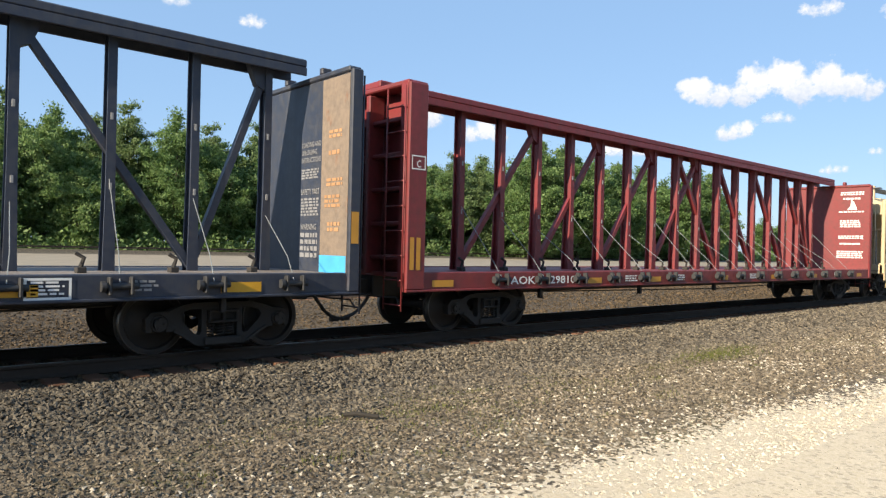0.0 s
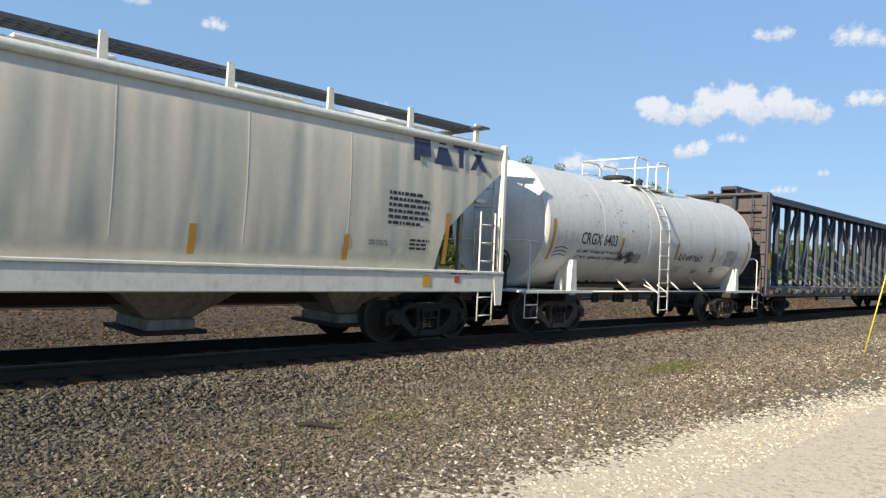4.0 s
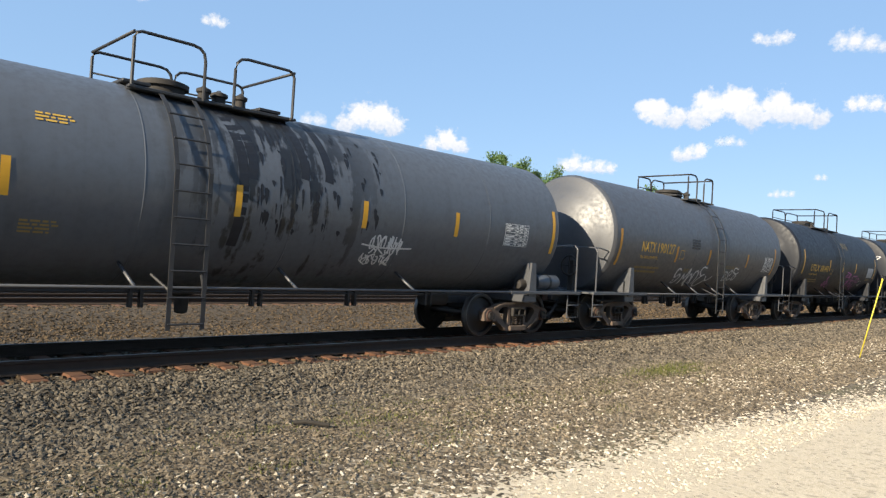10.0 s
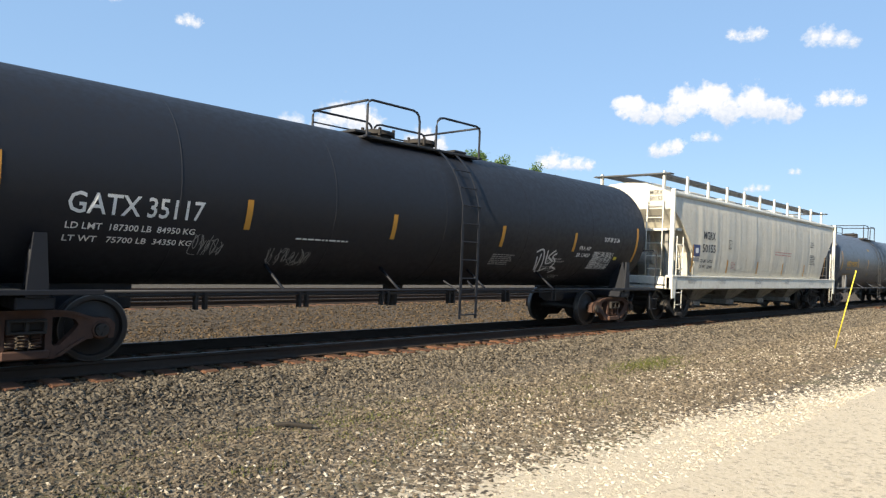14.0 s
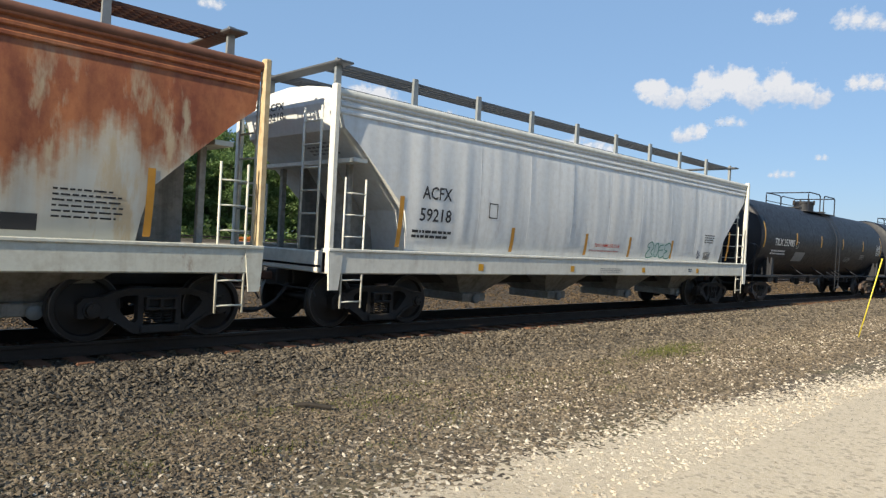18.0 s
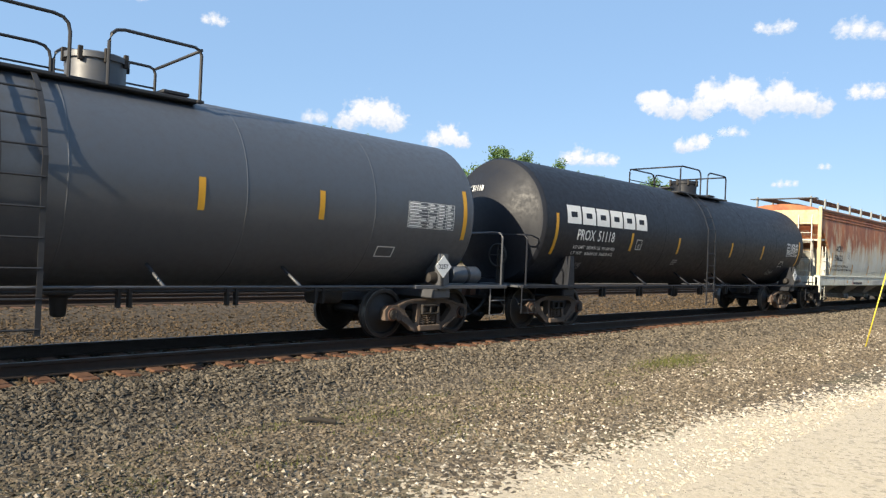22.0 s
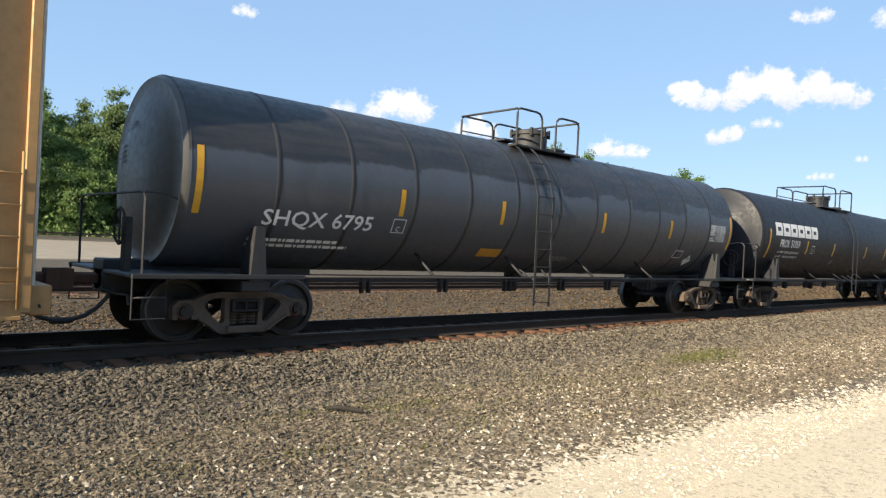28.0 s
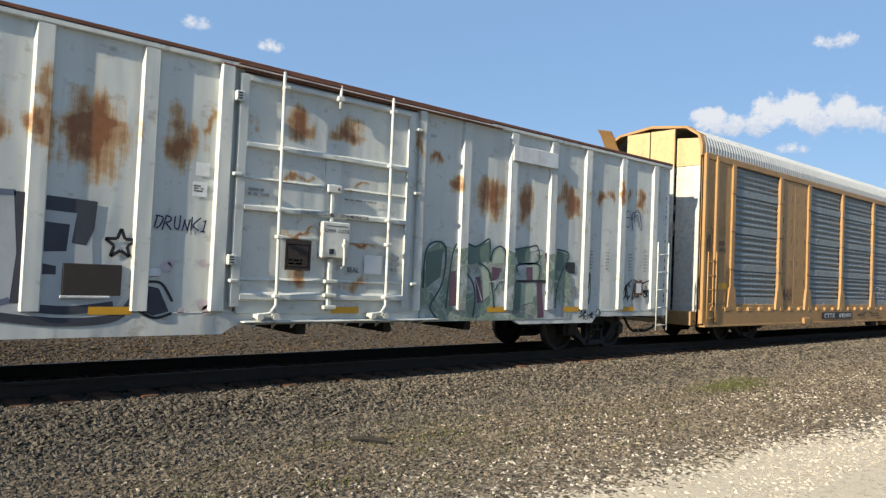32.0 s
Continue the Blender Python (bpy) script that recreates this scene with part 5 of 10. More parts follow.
    low = part("latch_column", Shape().box(at(-322.53), at(-322.46), -1.62, -1.55, 0.92, 1.72, 0.01), side_mat, dr)
    for z in (1.34, 1.13, 0.95):
        part("bracket", Shape().box(at(-322.6), at(-322.38), -1.65, -1.56, z, z + 0.06, 0.012), RUST_TRIM, low)
    for x0, x1 in ((-324.31, -324.12), (-320.88, -320.73)):
        part("door_post", Shape().box(at(x0), at(x1), -1.6, -1.46, 0.92, 4.28, 0.014), side_mat, car)
    for x, z in ((-324.12, 3.81), (-324.12, 1.56), (-324.1, 2.78), (-324.08, 1.32), (-320.98, 3.9), (-320.98, 2.84), (-320.98, 1.34)):
        hb = part("hinge_bracket", Shape().box(at(x), at(x) + 0.12, -1.66, -1.58, z, z + (0.14 if x < -324.11 else 0.05), 0.012), side_mat, car)
        if x < -324.11:
            for k in range(3):
                part("slot", Shape().box(at(x) + 0.025, at(x) + 0.085, -1.664, -1.655, z + 0.025 + 0.036 * k, z + 0.043 + 0.036 * k, 0.0), IRON, hb)
    part("door_header", Shape().box(d0, d1, -1.5, -1.42, 4.1, 4.3, 0.01), RUSTED, car)
    for k, (y_, z) in enumerate(((1.6, 4.27), (1.66, 4.31))):
        part("door_rail", Shape().box(d0 - 0.35 + 0.2 * k, d1 + 1.9 - 0.3 * k, -y_, -y_ + 0.05, z, z + 0.026, 0.005), RUSTED, car, "rusted upper door rail")
    part("door_rail", Shape().box(d0 + 0.1, d1 + 0.5, -1.67, -1.5, 0.765, 0.792, 0.008), side_mat, car, "pale lower door rail")
    for k in range(11):
        x = d0 + 0.3 + 0.3 * k
        part("rail_bracket", Shape().prism_x([(-1.5, 0.765), (-1.65, 0.765), (-1.5, 0.67)], x - 0.012, x + 0.012), side_mat, car)


def boxcar(label, tl, tr, el, er, ribs, door, side_mat):
    xc = (tl + tr) / 2
    car = train_car("boxcar", label, xc)
    cars.append((car, xc))
    a, b = el - xc, er - xc
    for t in (tl, tr):
        bogie(car, t - xc, t, "dark")
    d0, d1 = door[0] - xc, door[1] - xc
    z0, z1 = 0.72, 4.3
    step = [(-318.4 - xc, 0.73), (-318.22 - xc, 0.65), (-315.98 - xc, 0.65), (-315.86 - xc, 0.78)]
    for g in (-1, 1):
        y0, y1 = sorted((g * 1.5, g * 1.44))
        for p0, p1 in ((a, d0), (d1, b)):
            part("side_wall", Shape().box(p0, p1, y0, y1, 0.9, z1, 0.01), side_mat, car)
        part("side_sill", Shape().prism([(a, 0.9), (b, 0.9), (b, 0.78)] + step[::-1] + [(d0 + 0.05, 0.73), (d0 - 0.15, 0.61), (tl - xc + 1.5, 0.61), (tl - xc + 1.3, 0.7), (a, 0.7)], *sorted((g * 1.506, g * 1.44))), side_mat, car)
        part("sill_flange", Shape().box(a + 0.1, b - 0.1, *sorted((g * 1.512, g * 1.5)), 0.895, 0.912, 0.003), side_mat, car)
        y0, y1 = sorted((g * 1.56, g * 1.4))
        part("roof_rail", Shape().box(a, b, y0, y1, z1 - 0.02, z1 + 0.055, 0.015), side_mat, car)
        part("roof_edge", Shape().box(a, b, *sorted((g * 1.565, g * 1.38)), z1 + 0.058, z1 + 0.11, 0.008), RUSTED, car, "rusted roof edge")
        for x in ribs:
            x -= xc
            y0, y1 = sorted((g * 1.555, g * 1.49))
            part("side_post", Shape().prism_z([(x - 0.12, y0 if g > 0 else y1), (x - 0.088, y1 if g > 0 else y0), (x + 0.088, y1 if g > 0 else y0), (x + 0.12, y0 if g > 0 else y1)], 0.93, z1 - 0.025), side_mat, car)
    part("plug_door", Shape().box(d0 + 0.02, d1 - 0.02, 1.45, 1.55, 0.88, z1 - 0.1, 0.015), side_mat, car)
    plug_door(car, xc, d0, d1, side_mat)
    v = [(x, y, z) for x in (a, b) for y, z in ((-1.5, z1 + 0.08), (-0.8, z1 + 0.2), (0, z1 + 0.26), (0.8, z1 + 0.2), (1.5, z1 + 0.08))]
    part("roof", Shape().add(v, [(i, i + 5, i + 6, i + 1) for i in range(4)]), RUSTED, car)
    for k in range(14):
        x = a + (b - a) * (k + 0.5) / 14
        part("roof_rib", Shape().tube([(x, -1.48, z1 + 0.1), (x, -0.8, z1 + 0.22), (x, 0, z1 + 0.28), (x, 0.8, z1 + 0.22), (x, 1.48, z1 + 0.1)], 0.03, 6), RUSTED, car)
    part("floor", Shape().box(a, b, -1.44, 1.44, z0 + 0.1, z0 + 0.2), IRON, car)
    part("centre_sill", Shape().box(a + 0.2, b - 0.2, -0.33, 0.33, 0.62, 0.84, 0.02), IRON, car)
    for q, e in ((-1, a), (1, b)):
        x0, x1 = sorted((e, e - q * 0.06))
        part("end_wall", Shape().box(x0, x1, -1.46, 1.46, z0, z1 + 0.16, 0.01), side_mat, car)
        for k in range(9):
            z = z0 + 0.3 + 0.38 * k
            part("end_rib", Shape().box(*sorted((e, e + q * 0.09)), -1.4, 1.4, z, z + 0.2, 0.04), side_mat, car)
        ladder("corner_ladder", car, e - q * 0.42, -1.64, 0.45, 2.5, 0.44, side_mat, 5)
        coupler(car, e, q)
    for x in (a + 4.6, -0.4, 1.2, 3.0):
        part("cross_bearer", Shape().box(x - 0.08, x + 0.08, -1.3, 1.3, 0.55, 0.75, 0.02), IRON, car)
    return car, Side(car, xc, y=1.5, lift=0.012), Side(car, xc, y=1.55, lift=0.012), xc


def rust_paint(name, col, z_edge):
    """Paint under a coat of rust that hangs from the eaves with a ragged lower edge of drips."""
    m, t, bs = nodes(name)
    co = obj_co(t)
    sep = node(t, "SeparateXYZ")
    t.links.new(co, sep.inputs[0])
    swell = noise_tex(t, co, (0.33, 0.0, 0.02), 1.0, 2, 0.5)
    drip = noise_tex(t, co, (1.5, 0.0, 0.1), 1.2, 5, 0.6)
    blot = noise_tex(t, co, (1.0, 0.8, 0.8), 2.6, 8, 0.68)
    over = node(t, "Math", op="SUBTRACT")
    t.links.new(sep.outputs["Z"], over.inputs[0])
    over.inputs[1].default_value = z_edge
    k = over.outputs[0]
    for src, amp in ((swell, 1.5), (drip, 2.4), (blot, 1.1)):
        n = node(t, "Math", op="MULTIPLY_ADD")
        t.links.new(src, n.inputs[0])
        n.inputs[1].default_value = amp
        t.links.new(k, n.inputs[2])
        k = n.outputs[0]
    k = times_(t, k, 0.2)                       # the noises average 2.5 in sum: the edge lies at 0.5
    gap = ramp(t, noise_tex(t, co, (1.5, 1, 0.42), 1.5, 6, 0.62), 0.545, 0.63)
    high = node(t, "MapRange")
    high.inputs["From Min"].default_value, high.inputs["From Max"].default_value = 3.75, 3.35
    t.links.new(sep.outputs["Z"], high.inputs["Value"])
    bare = times_(t, times_(t, gap, high.outputs[0]), 0.85)
    fine = noise_tex(t, co, (1, 1, 1), 8.0, 6, 0.65)
    broad = noise_tex(t, co, (0.4, 0.4, 0.6), 1.0, 3)
    base = mix(t, broad, tuple(v * 0.88 for v in col), tuple(min(1, v * 1.1) for v in col))
    base = mix(t, times_(t, ramp(t, noise_tex(t, co, (3.0, 1, 0.15), 1.5, 4), 0.5, 0.8), 0.3), base, (0.3, 0.26, 0.2))
    rust = mix(t, ramp(t, noise_tex(t, co, (1.3, 1, 0.7), 1.6, 7, 0.7), 0.36, 0.64), (0.2, 0.055, 0.024), (0.4, 0.145, 0.055))
    rust = mix(t, times_(t, ramp(t, fine, 0.5, 0.75), 0.35), rust, (0.13, 0.035, 0.018))
    c = mix(t, times_(t, ramp(t, k, 0.4, 0.52), 0.75), base, mix(t, fine, (0.36, 0.22, 0.1), (0.47, 0.37, 0.24)))
    c = mix(t, ramp(t, k, 0.48, 0.56), c, rust)
    c = mix(t, bare, c, mix(t, blot, (0.5, 0.44, 0.32), (0.42, 0.3, 0.16)))
    t.links.new(c, bs.inputs["Base Color"])
    bs.inputs["Roughness"].default_value = 0.65
    wide = noise_tex(t, co, (1.1, 0.4, 0.16), 1.0, 2)
    bump(t, bs, wide, 0.35, 0.12)
    return m


def spot_rust(name, col, x_mid, spots):
    """White paint with rust stains, each bleeding from its own weld or scrape: (left, right, bottom, top, strength)."""
    m, t, bs = nodes(name)
    co = obj_co(t)
    most = None
    curl = node(t, "TexNoise")
    curl.inputs["Scale"].default_value, curl.inputs["Detail"].default_value = 2.6, 4.0
    t.links.new(co, curl.inputs["Vector"])
    mid = node(t, "VectorMath", op="SUBTRACT")
    t.links.new(curl.outputs["Color"], mid.inputs[0])
    mid.inputs[1].default_value = (0.5, 0.5, 0.5)
    amp = node(t, "VectorMath", op="MULTIPLY_ADD")
    t.links.new(mid.outputs[0], amp.inputs[0])
    amp.inputs[1].default_value = (0.55, 0, 0.7)
    t.links.new(co, amp.inputs[2])
    for x0, x1, z0, z1, w in spots:
        sub = node(t, "VectorMath", op="SUBTRACT")
        t.links.new(amp.outputs[0], sub.inputs[0])
        sub.inputs[1].default_value = ((x0 + x1) / 2 - x_mid, 0, (z0 + z1) / 2)
        mul = node(t, "VectorMath", op="MULTIPLY")
        t.links.new(sub.outputs[0], mul.inputs[0])
        mul.inputs[1].default_value = (2 / (x1 - x0), 0, 2 / (z1 - z0))
        ln = node(t, "VectorMath", op="LENGTH")
        t.links.new(mul.outputs[0], ln.inputs[0])
        mr = node(t, "MapRange")
        mr.inputs["From Min"].default_value, mr.inputs["From Max"].default_value = 1.5, 0.2
        mr.inputs["To Max"].default_value = w
        t.links.new(ln.outputs["Value"], mr.inputs["Value"])
        if most is None:
            most = mr.outputs[0]
        else:
            mx = node(t, "Math", op="MAXIMUM")
            t.links.new(most, mx.inputs[0])
            t.links.new(mr.outputs[0], mx.inputs[1])
            most = mx.outputs[0]
    run = noise_tex(t, co, (5.5, 0.4, 0.45), 1.7, 5, 0.6)
    blot = noise_tex(t, co, (1.0, 0.6, 1.4), 2.4, 6, 0.62)
    k = most
    for src, amp in ((run, 1.15), (blot, 0.9)):
        n = node(t, "Math", op="MULTIPLY_ADD")
        t.links.new(src, n.inputs[0])
        n.inputs[1].default_value = amp
        t.links.new(k, n.inputs[2])
        k = n.outputs[0]
    k = times_(t, k, 0.5)                       # clear paint lies near 0.5, the heart of a stain near 1
    fine = noise_tex(t, co, (1, 1, 1), 8.0, 6, 0.65)
    broad = noise_tex(t, co, (0.4, 0.4, 0.6), 1.2, 3)
    c = mix(t, broad, tuple(v * 0.85 for v in col), tuple(min(1, v * 1.12) for v in col))
    c = mix(t, times_(t, ramp(t, noise_tex(t, co, (2.6, 1, 0.2), 1.5, 5), 0.5, 0.8), 0.4), c, (0.3, 0.27, 0.23))
    grime = noise_tex(t, co, (1.2, 1.0, 1.6), 3.4, 7, 0.66)
    c = mix(t, times_(t, ramp(t, grime, 0.57, 0.7), 0.6), c, (0.24, 0.19, 0.14))
    c = mix(t, times_(t, ramp(t, k, 0.66, 0.8), 0.85), c, (0.46, 0.29, 0.12))
    c = mix(t, times_(t, ramp(t, k, 0.76, 0.93), 0.95), c, mix(t, fine, (0.13, 0.042, 0.016), (0.32, 0.13, 0.04)))
    t.links.new(c, bs.inputs["Base Color"])
    bs.inputs["Roughness"].default_value = 0.6
    bump(t, bs, noise_tex(t, co, (0.95, 0.5, 0.3), 1.0, 3, 0.45), 0.6, 0.16)
    return m


RUSTED = plain("rusted_sheet", (0.17, 0.075, 0.045), 0.8, 0.1, 0.5, 4)
RUST_CREAM = paint("yellowed_cream_paint", (0.52, 0.42, 0.25), 0.6, (0.3, 0.18, 0.08), 0.5, 0.5, 0.6)
RUSTY_HOPPER = rust_paint("rust_streaked_grey_paint", (0.5, 0.5, 0.45), 2.55)
BOX_STAINS = [(-326.22, -325.35, 2.55, 3.6, 1.0), (-326.2, -325.4, 3.08, 3.4, 1.15), (-326.6, -326.3, 2.85, 3.35, 0.8), (-326.45, -326.2, 2.7, 4.0, 0.75), (-327.1, -326.7, 2.7, 3.4, 0.9),
              (-325.02, -324.55, 2.7, 3.55, 0.85), (-324.55, -324.34, 3.0, 3.75, 0.8), (-325.34, -325.15, 2.95, 3.55, 0.65),
              (-323.34, -322.78, 3.36, 3.9, 0.95), (-322.62, -321.9, 3.5, 3.86, 0.9), (-323.88, -323.72, 3.3, 3.7, 0.6), (-323.3, -322.7, 2.8, 2.94, 0.65), (-322.25, -321.5, 2.8, 2.9, 0.6),
              (-323.34, -322.66, 1.97, 2.06, 0.75), (-322.28, -321.5, 1.93, 2.08, 0.7), (-323.2, -322.74, 1.17, 1.47, 0.85), (-322.24, -321.7, 1.18, 1.45, 0.65), (-320.95, -320.72, 3.4, 4.0, 0.75),
              (-320.6, -320.22, 3.36, 3.62, 0.7), (-320.14, -319.8, 2.88, 3.3, 0.8), (-319.52, -318.7, 2.62, 3.46, 0.95), (-318.42, -317.9, 2.5, 3.37, 0.95), (-317.2, -316.42, 2.75, 3.5, 0.95),
              (-316.25, -316.06, 3.15, 3.45, 0.7), (-315.98, -315.58, 3.13, 3.5, 0.85), (-315.54, -315.3, 3.15, 3.55, 0.75), (-315.16, -314.98, 3.2, 3.8, 0.85), (-314.95, -314.65, 3.25, 3.58, 0.75), (-314.55, -314.1, 3.13, 3.7, 0.8), (-313.7, -313.45, 3.4, 3.76, 0.65)]
RUSTY_BOX = spot_rust("rust_blotched_white_paint", (0.56, 0.575, 0.535), -322.36, BOX_STAINS)
BULK_TAN = paint("scuffed_tan_plate", (0.19, 0.145, 0.11), 0.65, (0.08, 0.07, 0.065), 0.6, 0.55, 0.9)
SPRAY_D = plain("worn_white_spray", (0.34, 0.34, 0.35), 0.7, 0.0, 0.45, 7)
SPRAY_Y = plain("yellow_spray", (0.4, 0.25, 0.03), 0.7, 0.0, 0.4, 4)
FOOT_BLUE = plain("bright_blue_paint", (0.05, 0.3, 0.55), 0.6, 0, 0.25, 5)
BROWNPOST = paint("brown_scuffed_paint", (0.082, 0.066, 0.064), 0.7, (0.05, 0.045, 0.045), 0.5, 0.5, 0.2)
PLANK = plain("worn_planks", (0.2, 0.17, 0.15), 0.85, 0.0, 0.4, 6)


def spilled(name, col, x_mid, x_half):
    """Grey paint with dark oily runs that spread from the hatch over one stretch of the shell."""
    m = paint(name, col, 0.42, (0.04, 0.04, 0.042), 0.3, 0.3, relief=0.02, gloss=0.5)
    t = m.node_tree
    bs = t.nodes["Principled BSDF"]
    base = bs.inputs["Base Color"].links[0].from_socket
    co = obj_co(t)
    sep = node(t, "SeparateXYZ")
    t.links.new(co, sep.inputs[0])
    d = node(t, "Math", op="SUBTRACT")
    t.links.new(sep.outputs["X"], d.inputs[0])
    d.inputs[1].default_value = x_mid
    ab = node(t, "Math", op="ABSOLUTE")
    t.links.new(d.outputs[0], ab.inputs[0])
    near = node(t, "MapRange")
    near.inputs["From Min"].default_value, near.inputs["From Max"].default_value = x_half, x_half * 0.3
    t.links.new(ab.outputs[0], near.inputs["Value"])
    high = node(t, "MapRange")
    high.inputs["From Min"].default_value, high.inputs["From Max"].default_value = 1.5, 3.6
    t.links.new(sep.outputs["Z"], high.inputs["Value"])
    run = noise_tex(t, co, (2.6, 0.5, 0.3), 1.6, 4, 0.55)
    blot = noise_tex(t, co, (1.3, 1, 1), 3.2, 6, 0.65)
    a = node(t, "Math", op="MULTIPLY_ADD")
    t.links.new(run, a.inputs[0])
    a.inputs[1].default_value = 1.1
    t.links.new(times_(t, blot, 0.55), a.inputs[2])
    b = node(t, "Math", op="MULTIPLY_ADD")
    t.links.new(high.outputs[0], b.inputs[0])
    b.inputs[1].default_value = 0.22
    t.links.new(a.outputs[0], b.inputs[2])
    c = mix(t, times_(t, ramp(t, b.outputs[0], 0.92, 0.99), near.outputs[0]), base, (0.012, 0.012, 0.013))
    t.links.new(c, bs.inputs["Base Color"])
    return m


STAINED = spilled("stained_blue_grey_paint", (0.085, 0.095, 0.112), 1.0, 2.3)
def jacketed(name, col, x_head, pitch):
    """Blue-black jacket sheets with a sooty brown belt under the crown, stepped from sheet to sheet, and a grey head."""
    m = paint(name, col, 0.42, (0.05, 0.048, 0.046), 0.4, 0.35, dents=0.5, gloss=0.6)
    t = m.node_tree
    bs = t.nodes["Principled BSDF"]
    base = bs.inputs["Base Color"].links[0].from_socket
    co = obj_co(t)
    sep = node(t, "SeparateXYZ")
    t.links.new(co, sep.inputs[0])
    cell = node(t, "Math", op="FLOOR")
    t.links.new(times_(t, sep.outputs["X"], 1 / pitch), cell.inputs[0])
    rnd = node(t, "TexWhiteNoise")
    rnd.noise_dimensions = "1D"
    t.links.new(cell.outputs[0], rnd.inputs["W"])
    k = sep.outputs["Z"]
    for src, amp in ((rnd.outputs["Value"], 0.32), (noise_tex(t, co, (0.8, 1, 0.5), 2.0, 5, 0.6), 0.3)):
        n = node(t, "Math", op="MULTIPLY_ADD")
        t.links.new(src, n.inputs[0])
        n.inputs[1].default_value = amp
        t.links.new(k, n.inputs[2])
        k = n.outputs[0]
    belt = ramp(t, times_(t, k, 0.2), 0.613, 0.622)
    smear = noise_tex(t, co, (0.5, 1, 5.0), 1.6, 6, 0.6)
    soot = mix(t, ramp(t, smear, 0.35, 0.68), (0.006, 0.0052, 0.0045), (0.03, 0.025, 0.02))
    c = mix(t, times_(t, belt, 0.9), base, soot)
    front = node(t, "Math", op="LESS_THAN")
    t.links.new(sep.outputs["X"], front.inputs[0])
    front.inputs[1].default_value = x_head
    c = mix(t, front.outputs[0], c, mix(t, smear, (0.045, 0.043, 0.04), (0.075, 0.07, 0.062)))
    t.links.new(c, bs.inputs["Base Color"])
    return m


BANDED = jacketed("worn_black_jacket_paint", (0.053, 0.061, 0.077), -8.1, 1.325)
DECK_RED = paint("red_deck_paint", (0.2, 0.03, 0.03), 0.6, (0.12, 0.09, 0.08), 0.6, 0.3)
TAN = paint("tan_hopper_paint", (0.5, 0.4, 0.24), 0.5, (0.3, 0.24, 0.16), 0.3, 0.4, 0.2)


def end_words(car, xc, el, a, b, y0=-0.75):
    """Reporting marks on the sheet at the rear end of a hopper."""
    for body, z in ((a, 3.78), (b, 3.6)):
        v, f = glyphs(body, 0.13)
        k = (0.42 if y0 < 0 else 0.62) / max(p[0] for p in v)
        me = bpy.data.meshes.new("lettering")
        me.from_pydata([(el - xc + 0.104, y0 - p[0] * k, z + p[1]) for p in v], [], f)
        tagged(part("lettering", me, LET_K, car), kind="stuff")
    v, f = [], []
    for r in range(4):
        for c in range(6):
            n = len(v)
            y, z = -0.2 - 0.14 * c, 3.0 + 0.05 * r
            x = el - xc + 0.10 + 1.62 * ((3.35 - z) / 1.35) ** 0.9
            v += [(x, y, z), (x, y - 0.11, z), (x - 0.034, y - 0.11, z + 0.025), (x - 0.034, y, z + 0.025)]
            f.append((n, n + 1, n + 2, n + 3))
    me = bpy.data.meshes.new("lettering")
    me.from_pydata(v, [], f)
    tagged(part("lettering", me, LET_G, car), kind="stuff")


# ---- the train, front to back ----
# lead hopper, of which only an end is seen
hopper_car("tan covered hopper ahead of the red car", 33.1, 46.0, 31.6, 47.6, TAN, TAN, "cream", (35.5, 39.5, 43.5))

car, sd, xc = centerbeam("red centre-beam lumber car, empty, with slanted bracing", 10.07, 28.36, 7.6, 30.25, RED,
                         [10.16 + 1.212 * k for k in range(16)], RED, RED, RED, DECK_RED, chord=4.57, depth=(0.42, 0.22), flare=0.045)
red_car, red_xc = car, xc
sd.text("AOK", 10.18, 0.92, 0.72, 0.15, LET_W)
sd.text("29810", 11.36, 0.92, 0.8, 0.15, LET_W)
for x in (8.2, 12.6, 15.0, 18.4, 21.6, 24.6, 28.8):
    sd.rect(x, 0.9, 0.5, 0.12, MARK_O)
for k, x in enumerate((14.0, 16.2, 20.2, 23.1, 26.6)):
    sd.bars(x, 0.9, 0.5, 0.16, 3, LET_W, k)
post = Side(car, xc, y=1.56, lift=0.006)
post.frame_box(7.66, 2.9, 0.3, 0.24, 0.02, LET_W)
post.text("C", 7.77, 2.94, 0.09, 0.12, LET_W)
post.rect(7.66, 1.2, 0.09, 0.55, MARK_O)
post.rect(7.8, 1.2, 0.09, 0.55, MARK_O)

car, sd, xc = centerbeam("dark blue centre-beam lumber car, empty, with scuffed bulkheads", 4.63 - 18.26, 4.63, -16.2, 6.66, BLUE,
                         [-14.79 + 1.209 * k for k in range(18)], BLUE, BROWNPOST, BROWNPOST, PLANK, chord=4.63)
sd.text("CBRY", -13.48, 0.92, 0.68, 0.16, LET_W)
sd.text("1541", -12.25, 0.92, 0.5, 0.16, LET_W)
for x in (-16.1, -10.2, -6.0, -1.4, 1.6, 4.4):
    sd.rect(x, 0.9, 0.6, 0.14, MARK_Y)
sd.frame_box(2.05, 0.86, 0.5, 0.26, 0.03, LET_W)
sd.bars(2.12, 0.9, 0.36, 0.18, 4, LET_W, 5)
for k, x in enumerate((-8.0, -3.8, 0.2, 3.2)):
    sd.bars(x, 0.92, 0.4, 0.16, 3, LET_G, k)
post = Side(car, xc, y=1.56, lift=0.006)
post.rect(-16.18, 1.12, 0.26, 0.36, plain("slate_blue_patch", (0.04, 0.09, 0.13), 0.6), "sign_patch")
post.frame_box(-16.17, 1.16, 0.24, 0.28, 0.02, LET_W)
